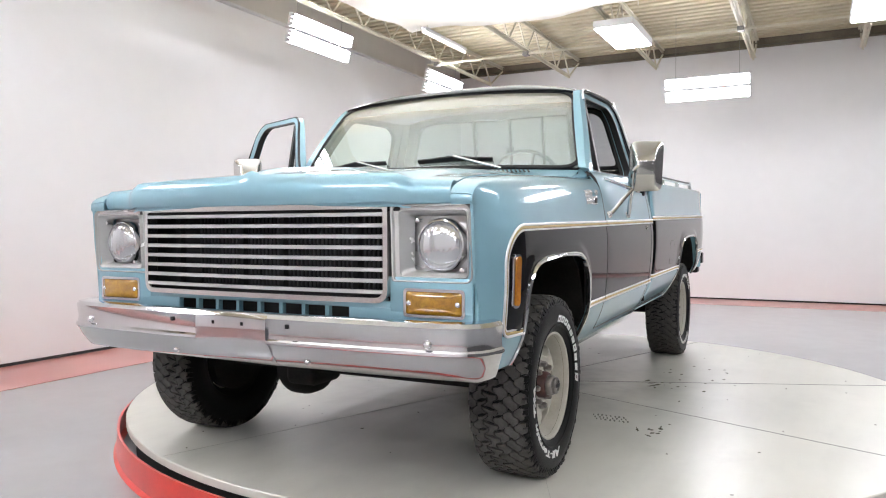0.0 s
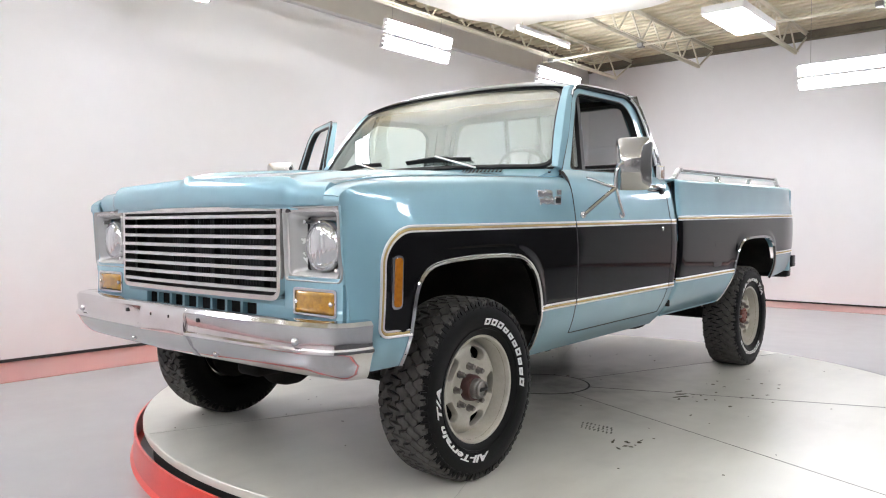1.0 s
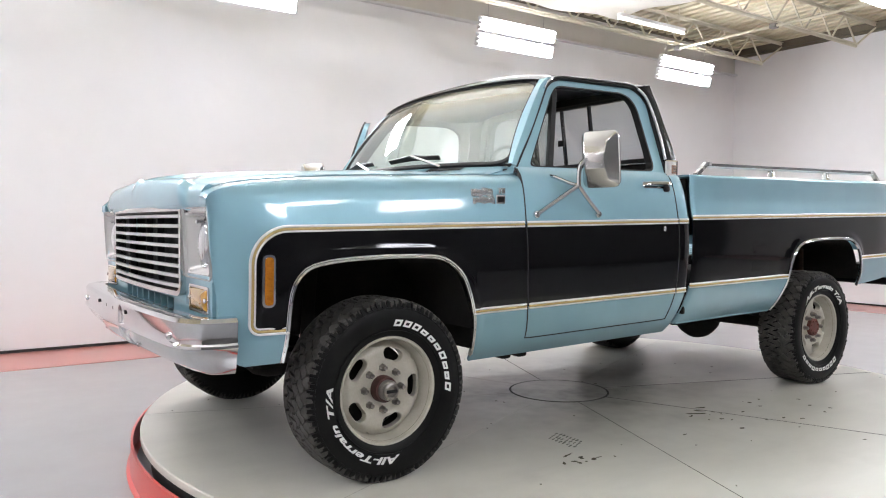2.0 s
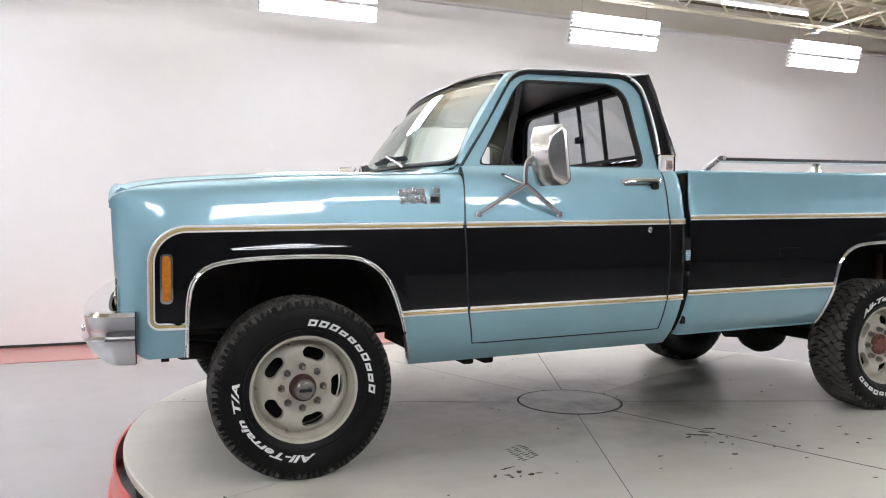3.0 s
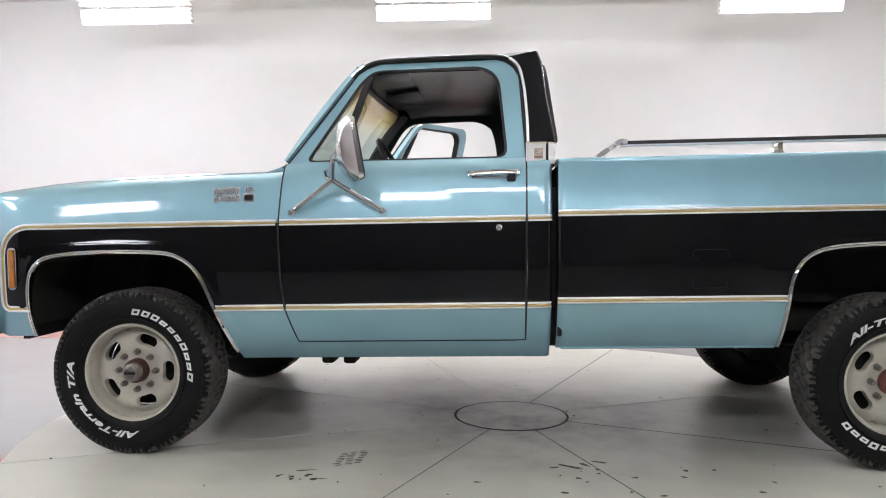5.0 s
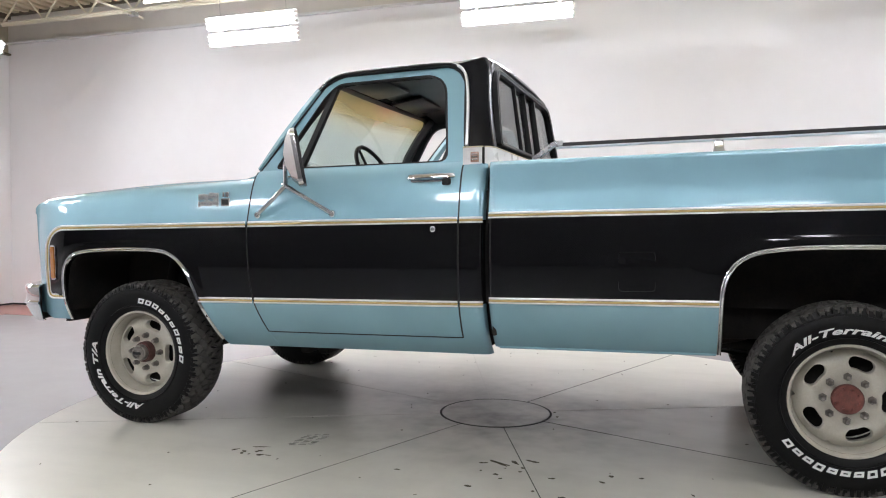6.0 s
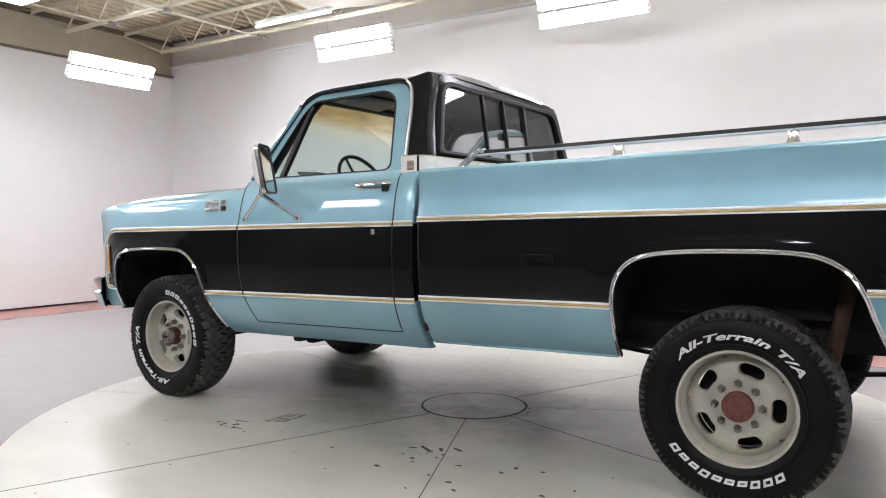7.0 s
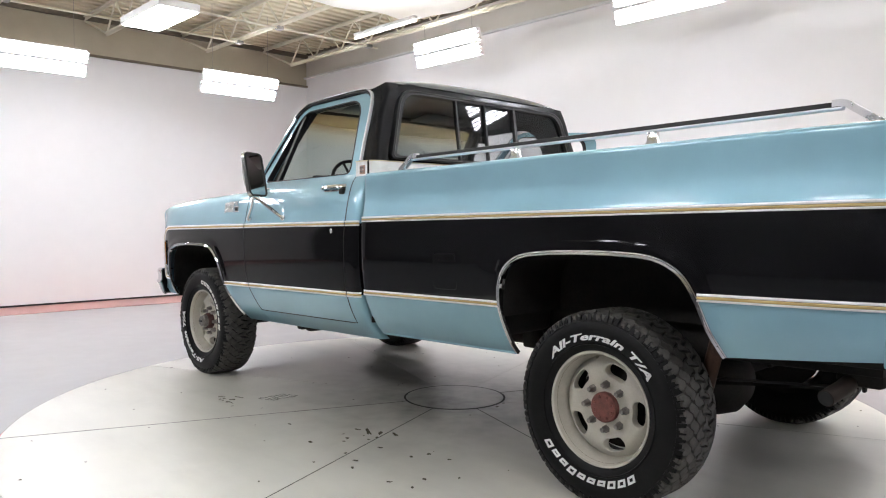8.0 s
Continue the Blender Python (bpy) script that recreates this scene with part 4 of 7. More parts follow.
def build_door(side, name, pivot=None):
    """A door: outer skin, window frame, inner trim and glass. pivot: the hinge's turn for the open one."""
    outer, inner = door_shape()
    bm = bmesh.new()
    rows = []
    sec = [p for p in section(DOOR_TOP, 34)]
    for x in spread(-0.978, 0.1):
        u = (x + 0.978) / 1.078
        col = []
        for y, z in sec:
            if z < 0.535:
                y, z = flank_y(0.535), 0.535
            px = x + (door_front(z) + 0.978) * (1 - u)
            col.append((px, side * y, z))
        rows.append(col)
    grid(bm, rows, flip=side < 0)
    skin = part(name, bm, TWO_TONE, truck, "light blue and black door", rake=True)
    solid(skin, 0.02)
    bm = bmesh.new()
    plate(bm, outer, lambda u, v, d: (u, side * (lean(v) - d), v), 0.045, inner)
    parts = [skin, part("window_frame", tidy(bm), PAINT, skin, "light blue window frame", rake=True)]
    bm = bmesh.new()
    small = [(u * 0.978 - 0.010, 1.55 + (v - 1.55) * 0.970) for u, v in inner]
    plate(bm, inner, lambda u, v, d: (u, side * (lean(v) + 0.001 - d), v), 0.04, small)
    parts.append(part("window_seal", tidy(bm), SEAL, skin, "black rubber window seal", rake=True))
    # vent window post
    bm = bmesh.new()
    sweep(bm, [(-0.740, side * lean(1.335) * 0.995, 1.335), (-0.605, side * lean(1.74) * 0.995, 1.735)], [(0.004, -0.014), (0.004, 0.014), (-0.02, 0.014), (-0.02, -0.014)], out=(0, side, 0.3))
    parts.append(part("vent_post", tidy(bm), SEAL, skin, rake=True))
    bm = bmesh.new()
    plate(bm, rounded([(-0.855, 1.347), (-0.632, 1.675), (-0.625, 1.70), (-0.738, 1.347)], 0.008, 3), lambda u, v, d: (u, side * (lean(v) - 0.018 - d), v), 0.004)
    glass = part("vent_glass", tidy(bm), GLASS, skin, rake=True)
    glass.visible_shadow = False
    parts.append(glass)
    # dark shut line round the window frame and along the door
    around = [p for p in outer if p[1] > 1.335]
    around = smooth_line([(-0.957, 1.335)] + around + [(0.104, 1.335)], 60)
    line = [(x, side * (lean(z) + 0.0005), z) for x, z in around]
    bm = bmesh.new()
    sweep(bm, line, [(0.0022, -0.003), (0.0022, 0.003), (-0.012, 0.003), (-0.012, -0.003)], out=[Vector((0, side, 0.3))] * len(line))
    parts.append(part("frame_seal", tidy(bm), SEAL, skin, "dark shut line of the window frame", rake=True))
    heights = [1.325 - 0.79 * k / 26 for k in range(27)]
    edge = [(door_front(z) - 0.003, z) for z in heights] + [(x, 0.533) for x in np.linspace(-0.86, 0.06, 14)] + [(0.104, z) for z in reversed(heights)]
    line = [(x, side * (flank_y(z) - 0.0005), z) for x, z in edge]
    bm = bmesh.new()
    sweep(bm, line, [(0.0016, -0.0034), (0.0016, 0.0034), (-0.012, 0.0034), (-0.012, -0.0034)], out=[Vector((0, side, 0.05))] * len(line))
    parts.append(part("door_seal", tidy(bm), SEAL, skin, "dark shut line of the door", rake=True))
    # inner trim panel
    bm = bmesh.new()
    plate(bm, rounded([(-0.93, 0.56), (-0.95, 1.325), (0.09, 1.325), (0.09, 0.56)], 0.04), lambda u, v, d: (u, side * (flank_y(v) - 0.035 - d), v), 0.03)
    parts.append(part("trim_panel", tidy(bm), INTERIOR, skin, rake=True))
    if pivot:
        for p in parts:
            p.data.transform(pivot)
    return skin


hinge = Vector((-0.955, 0.985, 0))
OPEN = Matrix.Translation(hinge) @ pose(0, 0, 0, 0, 0, 62) @ Matrix.Translation(-hinge)
driver_door = build_door(-1, "driver_door")
passenger_door = build_door(1, "passenger_door", OPEN)

WS_LOW = lambda v: (-1.108 + 0.151 * v * v, 0.860 * v, 1.368 - 0.018 * v * v)
WS_TOP = lambda v: (-0.745 + 0.085 * v * v, 0.738 * v, 1.812 - 0.028 * v * v)


def ws_point(u, v, push=0.0):
    a, b = Vector(WS_LOW(v)), Vector(WS_TOP(v))
    p = a.lerp(b, u)
    p.x -= 0.028 * math.sin(math.pi * u) + push
    return p


def ws_border():
    """Outline of the windscreen in (u, v), rounded at the corners."""
    return rounded([(0.0, -1.0), (0.0, 1.0), (1.0, 1.0), (1.0, -1.0)], 0.13, 8)


def build_windscreen():
    bm = bmesh.new()
    grid(bm, [[ws_point(u / 12, v / 14) for v in range(-14, 15)] for u in range(13)])
    glass = part("windscreen", bm, SCREEN_GLASS, truck, "curved clear windscreen")
    glass.data.transform(Matrix(((1, 0, 0, 0), (0, 1, 0, 0), (RAKE, 0, 1, 0), (0, 0, 0, 1))))
    glass.visible_shadow = False
    border = []
    pts = ws_border()
    for a, b in zip(pts, pts[1:] + pts[:1]):
        n = max(1, round(max(abs(a[0] - b[0]) / 0.08, abs(a[1] - b[1]) / 0.08)))
        border += [(a[0] + (b[0] - a[0]) * k / n, a[1] + (b[1] - a[1]) * k / n) for k in range(n)]
    line = [ws_point(u, v) for u, v in border]
    outs = [Vector((-0.75, v * 0.25, 0.6)) for u, v in border]
    bm = bmesh.new()
    sweep(bm, line, [(0.008, -0.009), (0.010, 0), (0.008, 0.009), (-0.012, 0.013), (-0.012, -0.013)], out=outs, closed=True)
    part("windscreen_seal", tidy(bm), SEAL, glass, "black rubber windscreen seal", rake=True)


build_windscreen()

for side in (-1, 1):
    # windscreen pillar between the glass and the door
    bm = bmesh.new()
    left = [ws_point(k / 12, side * 1.0) for k in range(13)]
    right = [(x, side * (lean(z) + 0.002), z) for x, z in smooth_line([(-0.962, 1.335), (-0.905, 1.415), (-0.81, 1.545), (-0.668, 1.745), (-0.60, 1.796)], 13)]
    mids = [Vector(a).lerp(Vector(b), 0.5) + Vector((-0.012, side * 0.012, 0)) for a, b in zip(left, right)]
    grid(bm, [left, mids, right], flip=side < 0)
    solid(part("windscreen_pillar", outward(bm, CAB_MID), PAINT, truck, rake=True), 0.02, 0)
    # black quarter behind the door
    bm = bmesh.new()
    front = smooth_line([(0.012, 1.808), (0.078, 1.75), (0.102, 1.60), (0.110, 1.40)], 10)
    back = smooth_line([(0.160, 1.832), (0.178, 1.79), (0.200, 1.60), (0.236, 1.40)], 10)
    rows = []
    for (xa, za), (xb, zb) in zip(front, back):
        rows.append([(xa, side * (lean(za) + 0.004), za), ((xa + xb) / 2, side * (lean(za) + 0.004), (za + zb) / 2), (xb - 0.014, side * (lean(zb) + 0.002), zb), (xb - 0.004, side * (lean(zb) - 0.004), zb),
                     (xb, side * (lean(zb) - 0.016), zb), (xb + 0.001, side * (lean(zb) - 0.07), zb)])
    grid(bm, rows, flip=side > 0)
    solid(part("roof_quarter", outward(bm, CAB_MID), BLACK_PAINT, truck, "black rear roof quarter", rake=True), 0.015)


def roof_point(x, v):
    """The roof skin: v runs from -1 to 1 across it."""
    half = float(np.interp(x, [-0.765, -0.65, -0.5, 0.05, 0.13, 0.165, 0.186], [0.738, 0.752, 0.768, 0.768, 0.760, 0.738, 0.700]))
    top = float(np.interp(x, [-0.765, -0.755, -0.72, -0.64, -0.5, -0.2, 0.02, 0.09, 0.135, 0.165, 0.186], [1.818, 1.828, 1.845, 1.866, 1.883, 1.893, 1.893, 1.889, 1.878, 1.862, 1.832]))
    edge = (1.800 if x > -0.6 else 1.800 - 0.06 * (-0.6 - x)) + 0.030 * min(1.0, max(0.0, x / 0.14))
    x -= 0.022 * v ** 4 * max(0.0, min(1.0, (x - 0.05) / 0.1))
    return (x + 0.085 * v * v * min(1.0, max(0.0, (-0.45 - x) / 0.25)), half * v, edge + (top - edge) * (1 - abs(v) ** 3.2) ** 0.75)


bm = bmesh.new()
grid(bm, [[roof_point(x, math.sin(math.pi / 2 * j / 14)) for j in range(-14, 15)] for x in (-0.765, -0.758, -0.74, -0.69, -0.62, -0.5, -0.3, -0.1, 0.02, 0.07, 0.11, 0.135, 0.152, 0.165, 0.175, 0.182, 0.186)], flip=True)
solid(part("roof", outward(bm, CAB_MID), BLACK_PAINT, truck, "gloss black painted roof", rake=True), 0.02)



# ---- the pickup: front end ----
def build_front():
    # dark bulkhead behind the grille, with radiator and struts
    bm = bmesh.new()
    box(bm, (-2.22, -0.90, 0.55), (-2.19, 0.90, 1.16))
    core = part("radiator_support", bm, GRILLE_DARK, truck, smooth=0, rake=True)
    for y in (-0.44, -0.10, 0.10, 0.44):
        bm = bmesh.new()
        box(bm, (-2.36, y - 0.012, 0.84), (-2.33, y + 0.012, 1.14), 0.003)
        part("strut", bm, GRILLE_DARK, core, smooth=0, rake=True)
    bm = bmesh.new()
    for i in range(46):
        y = -0.46 + i * 0.02
        box(bm, (-2.23, y, 0.83), (-2.222, y + 0.008, 1.12))
    part("radiator_fin", bm, INTERIOR, core, smooth=0, rake=True)["kind"] = "stuff"
    # body-coloured panel under the lamps, with a row of air slots
    bm = bmesh.new()
    box(bm, (-2.375, -0.595, 0.785), (-2.35, 0.595, 0.812), 0.004)
    for s in (-1, 1):
        box(bm, (-2.375, s * 0.5951, 0.775), (-2.35, s * 0.915, 0.90), 0.004)
    box(bm, (-2.375, -0.915, 0.60), (-2.35, 0.915, 0.735), 0.004)
    for k in range(9):
        y = -0.43 + 0.86 * k / 8
        box(bm, (-2.374, y - 0.008, 0.733), (-2.352, y + 0.008, 0.787))
    box(bm, (-2.3745, -0.915, 0.733), (-2.3515, -0.43, 0.787))
    box(bm, (-2.3745, 0.43, 0.733), (-2.3515, 0.915, 0.787))
    for s in (-1, 1):
        box(bm, (-2.362, s * 0.9155, 0.60), (-2.33, s * 0.931, 0.895), 0.006)
    part("valance", bm, PAINT, truck, "light blue front panel with air slots", rake=True)
    for s in (-1, 1):
        bm = bmesh.new()
        box(bm, (-2.374, s * 0.895, 0.88), (-2.345, s * 0.924, 1.148), 0.004)
        part("nose_panel", bm, PAINT, truck, rake=True)
        # the fender's rounded brow above the bezel
        crown = (fender_crown(-2.395) - 1.07) / (1.305 - 1.07)
        brow = [(y, 1.07 + (z - 1.07) * crown) for y, z in section(FENDER_TOP)]
        brow = [(min(y, 0.926), z) for y, z in brow if z > 1.152]
        bm = bmesh.new()
        grid(bm, [[(-2.394, s * y, z) for y, z in brow], [(-2.399, s * y, 1.150 + (z - 1.150) * 0.75) for y, z in brow],
                  [(-2.400, s * y, 1.150 + (z - 1.150) * 0.3) for y, z in brow], [(-2.394, s * y, 1.150) for y, z in brow]])
        solid(part("fender_brow", outward(bm, (-1.6, 0, 0.5)), PAINT, truck, rake=True), 0.008)
    bm = bmesh.new()
    box(bm, (-2.385, -0.64, 1.13), (-2.36, 0.64, 1.175), 0.004)
    part("hood_seal", bm, SEAL, truck, smooth=0, rake=True)
    # grille: outer frame and eight polished bars
    def at(u, v, d):
        return (-2.396 - 0.022 * (1 - (u / 0.6) ** 2) + d, u, v)
    grille = new("grille")
    grille.parent = truck
    grille["label"] = "polished aluminium grille with eight horizontal bars"
    outer = rounded([(-0.597, 0.806), (0.597, 0.806), (0.597, 1.158), (-0.597, 1.158)], [0.05, 0.05, 0.012, 0.012], 6)
    inner = rounded([(-0.579, 0.825), (0.579, 0.825), (0.579, 1.139), (-0.579, 1.139)], [0.034, 0.034, 0.009, 0.009], 6)

    def dense(o):
        out = []
        for a, b in zip(o, o[1:] + o[:1]):
            n = 8 if abs(a[0] - b[0]) > 0.3 else 1
            out += [(a[0] + (b[0] - a[0]) * k / n, a[1] + (b[1] - a[1]) * k / n) for k in range(n)]
        return out
    bm = bmesh.new()
    plate(bm, dense(outer), at, 0.05, dense(inner))
    bmesh.ops.bevel(bm, geom=[e for e in bm.edges if e.is_manifold and e.calc_face_angle(0) > 1.2], offset=0.0065, segments=3, affect="EDGES")
    part("frame", tidy(bm), STAINLESS, grille, rake=True)
    for k in range(8):
        z = 0.825 + (k + 0.52) * 0.0392
        bm = bmesh.new()
        sweep(bm, [at(u, z, 0.012) for u in np.linspace(-0.577, 0.577, 17)], [(0.006, -0.012), (0.0074, -0.002), (0.0062, 0.0035), (0.0036, 0.0066), (0.0, 0.0078), (-0.0036, 0.0066), (-0.0062, 0.0035), (-0.0074, -0.002), (-0.006, -0.012)], out=(0, 0, 1))
        part("bar", tidy(bm), GRILLE_BAR, grille, rake=True)
    # headlamps in square bezels
    for s in (-1, 1):
        lamp = new("headlamp")
        lamp.parent = truck
        lamp["label"] = "round sealed-beam headlamp in a square bright bezel"
        cy, cz = s * 0.785, 1.012
        lo, hi = 0.602, 0.918
        o = rounded([(s * lo, 0.882), (s * hi, 0.882), (s * hi, 1.154), (s * lo, 1.154)], [0.012, 0.035, 0.035, 0.012], 6)
        i = rounded([(s * 0.640, 0.905), (s * 0.899, 0.905), (s * 0.899, 1.130), (s * 0.640, 1.130)], 0.018, 6)
        rim = rounded([(s * 0.648, 0.911), (s * 0.893, 0.911), (s * 0.893, 1.124), (s * 0.648, 1.124)], 0.018, 6)
        steps = ((0, -2.345), (0, -2.386), (0.05, -2.395), (0.16, -2.4), (0.26, -2.399), (0.33, -2.393), (0.38, -2.387), (0.76, -2.385), (0.80, -2.392), (0.88, -2.397), (0.96, -2.396), (1.0, -2.390))
        rows = [[(x, a[0] + (b[0] - a[0]) * f, a[1] + (b[1] - a[1]) * f) for a, b in zip(o, i)] for f, x in steps]
        deep = [(-2.345, u + (cy - u) * 0.16, v + (cz - v) * 0.10) for u, v in rim]
        bm = bmesh.new()
        grid(bm, rows + [[(-2.384, u, v) for u, v in rim], deep], close=True)
        for v in bm.verts:
            v.co.x -= 0.045 * max(0.0, v.co.z - 0.85) * (v.co.x < -2.36)
        part("bezel", tidy(bm), BEZEL, lamp, "brushed bright square bezel", rake=True)
        bm = bmesh.new()
        bm.faces.new([bm.verts.new((-2.324, u + (cy - u) * 0.08, v + (cz - v) * 0.08)) for u, v in rim])
        part("bucket", bm, BEZEL, lamp, smooth=0, rake=True)
        turn = pose(-2.376, cy, cz, 0, 0, 90)
        bm = bmesh.new()
        lathe(bm, [(0.091, -0.06), (0.092, -0.008), (0.089, 0.0), (0.084, 0.002), (0.082, -0.006)], 48, turn)
        part("lamp_ring", tidy(bm), CHROME, lamp, "bright retaining ring", rake=True)
        bm = bmesh.new()
        lathe(bm, [(0.085, -0.008), (0.075, 0.006), (0.055, 0.014), (0.03, 0.019), (0.0, 0.021)], 48, turn)
        part("lens", tidy(bm), LAMP_GLASS, lamp, "fluted clear lens", rake=True)
        for dz, dy in ((0.085, 0.085), (-0.085, -0.085)):
            bm = bmesh.new()
            lathe(bm, [(0.008, -0.03), (0.008, 0.0), (0.0, 0.002)], 10, pose(-2.385, cy + dy, cz + dz, 0, 0, 90))
            part("screw", tidy(bm), SATIN, lamp, rake=True)
        for ob in lamp.children:
            ob.data.transform(Matrix.Translation((0.019, 0, 0)))
        # turn signal below
        sig = new("turn_signal")
        sig.parent = truck
        sig["label"] = "amber turn signal in a bright frame"
        a = rounded([(s * 0.652, 0.762), (s * 0.888, 0.762), (s * 0.888, 0.862), (s * 0.652, 0.862)], 0.014, 4)
        b = rounded([(s * 0.662, 0.772), (s * 0.878, 0.772), (s * 0.878, 0.852), (s * 0.662, 0.852)], 0.010, 4)
        bm = bmesh.new()
        plate(bm, a, lambda u, v, d: (-2.392 + d, u, v), 0.02, b)
        part("frame", tidy(bm), CHROME, sig, "bright frame", rake=True)
        bm = bmesh.new()
        my, mz = s * 0.770, 0.812
        rows = [[(-2.374, u, v) for u, v in b]]
        for f, x in ((1.0, -2.388), (0.93, -2.3945), (0.8, -2.398), (0.5, -2.401), (0.2, -2.402)):
            rows.append([(x, my + (u - my) * f, mz + (v - mz) * f) for u, v in b])
        bm.faces.new(grid(bm, rows, close=True)[-1])
        part("lens", tidy(bm), SIGNAL_AMBER, sig, "domed amber lens", rake=True)
        for dy in (-0.094, 0.094):
            bm = bmesh.new()
            lathe(bm, [(0.009, -0.008), (0.009, 0.002), (0.005, 0.005), (0.0, 0.005)], 12, pose(-2.397, my + dy, mz, 0, 0, 90))
            part("screw", tidy(bm), SATIN, sig, rake=True)
        for ob in sig.children:
            ob.data.transform(Matrix.Translation((0.012, 0, 0)))
        # side marker on the fender
        mark = new("side_marker")
        mark.parent = truck
        mark["label"] = "slim amber side marker lamp"
        c = rounded([(-2.226, 0.786), (-2.180, 0.786), (-2.180, 0.976), (-2.226, 0.976)], 0.020, 5)
        d2 = rounded([(-2.218, 0.794), (-2.188, 0.794), (-2.188, 0.968), (-2.218, 0.968)], 0.013, 5)
        c = [(u + 0.004, v) for u, v in c]
        d2 = [(u + 0.004, v) for u, v in d2]
        bm = bmesh.new()
        plate(bm, c, lambda u, v, d: (u, s * (flank_y(v, u) + 0.008 - d), v), 0.012, d2)
        part("frame", tidy(bm), CHROME, mark, rake=True)
        bm = bmesh.new()
        plate(bm, d2, lambda u, v, d: (u, s * (flank_y(v, u) + 0.012 - d), v), 0.014)
        part("lens", tidy(bm), AMBER, mark, "amber lens", rake=True)


def build_bumper():
    bumper = new("front_bumper")
    bumper.parent = truck
    bumper["label"] = "heavy chrome front bumper with a flat plate panel"
    half = [(-2.31, 0.990), (-2.36, 0.987), (-2.41, 0.976), (-2.452, 0.945), (-2.478, 0.895), (-2.492, 0.82), (-2.508, 0.6), (-2.520, 0.3), (-2.524, 0.18)]
    right = smooth_line(half, 44)
    line = right + [(-2.524, 0.175), (-2.5242, 0.169), (-2.5245, 0.08), (-2.525, 0.0)]
    line = line + [(x, -y) for x, y in reversed(line[:-1])]
    step = [(-0.085, 0.712), (-0.025, 0.719), (-0.002, 0.714), (0.009, 0.700), (0.003, 0.652), (0.005, 0.627), (0.013, 0.620), (0.014, 0.611), (0.005, 0.602), (-0.015, 0.566), (-0.042, 0.535), (-0.062, 0.520), (-0.088, 0.513)]
    flat = [(-0.085, 0.712), (-0.025, 0.719), (-0.002, 0.714), (0.010, 0.700), (0.0135, 0.685), (0.0135, 0.655), (0.013, 0.625), (0.013, 0.611), (0.012, 0.598), (-0.002, 0.563), (-0.030, 0.534), (-0.054, 0.520), (-0.088, 0.513)]
    rows = []
    for i, (x, y) in enumerate(line):
        a, b = line[max(0, i - 1)], line[min(len(line) - 1, i + 1)]
        t = Vector((b[0] - a[0], b[1] - a[1], 0)).normalized()
        n = Vector((t.y, -t.x, 0))
        if n.dot(Vector((-1, y * 0.5, 0))) < 0:
            n = -n
        sec = flat if abs(y) < 0.172 else step
        sweep_in = 0.3 + 0.7 * abs(n.x)
        rows.append([(x + n.x * d * (sweep_in if d < 0 and z < 0.6 else 1), y + n.y * d * (sweep_in if d < 0 and z < 0.6 else 1), z) for d, z in sec])
    bm = bmesh.new()
    grid(bm, rows)
    face = part("face_bar", tidy(bm), BUMPER_CHROME, bumper, smooth=36)
    solid(face, 0.005, -1)
    inside = []
    for row in rows:
        inside.append([(x + (0.012 if abs(y) < 0.9 else 0.004), y * 0.99, z * 0.97 + 0.0185) for x, y, z in row])
    bm = bmesh.new()
    grid(bm, inside)
    part("bumper_back", tidy(bm), SEAL, bumper, "dark inner side of the bumper", smooth=50)
    for y, z, r in ((-0.81, 0.645, 0.015), (0.81, 0.645, 0.015), (-0.32, 0.548, 0.013), (0.32, 0.548, 0.013)):
        bm = bmesh.new()
        x = float(np.interp(abs(y), [0.3, 0.6, 0.83], [-2.520, -2.508, -2.492])) + (0.003 if z > 0.6 else 0.038)
        lathe(bm, [(r, -0.004), (r * 0.95, 0.003), (r * 0.6, 0.008), (0.0, 0.010)], 16, pose(x - 0.008, y, z, 0, 0, 90))
        part("bolt", tidy(bm), SATIN, bumper)
    for y in (-0.26, 0.30, -0.06, 0.08):
        bm = bmesh.new()
        x = -2.5385 if abs(y) < 0.17 else -2.5325
        box(bm, (x, y - 0.008, 0.668), (x + 0.012, y + 0.008, 0.684), 0.002, 1)
        part("mounting_hole", bm, SEAL, bumper, smooth=0)
    for s in (-1, 1):
        bm = bmesh.new()
        box(bm, (-2.47, s * 0.45 - 0.03, 0.55), (-2.2, s * 0.45 + 0.03, 0.68), 0.006)
        part("bracket", bm, UNDER, bumper)


build_front()
build_bumper()

# cowl between hood and windscreen, with a row of slots
bm = bmesh.new()
rows = []
for k in range(-14, 15):
    v = k / 14
    w = Vector(WS_LOW(v))
    start = Vector((hood_end(0.84 * v) + 0.004, 0.86 * v, hood_z(hood_end(0.84 * v), 0.84 * v) - 0.004))
    end = Vector((w.x - 0.012, w.y, w.z - 0.012))
    if start.x > end.x - 0.02:
        start.x = end.x - 0.02
    rows.append([start, start.lerp(end, 0.5) + Vector((0, 0, -0.004)), end, end + Vector((0.06, 0, -0.03))])
grid(bm, rows)
cowl = solid(part("cowl", outward(bm, (-0.9, 0, 0.9)), PAINT, truck, "light blue cowl panel", rake=True), 0.01)
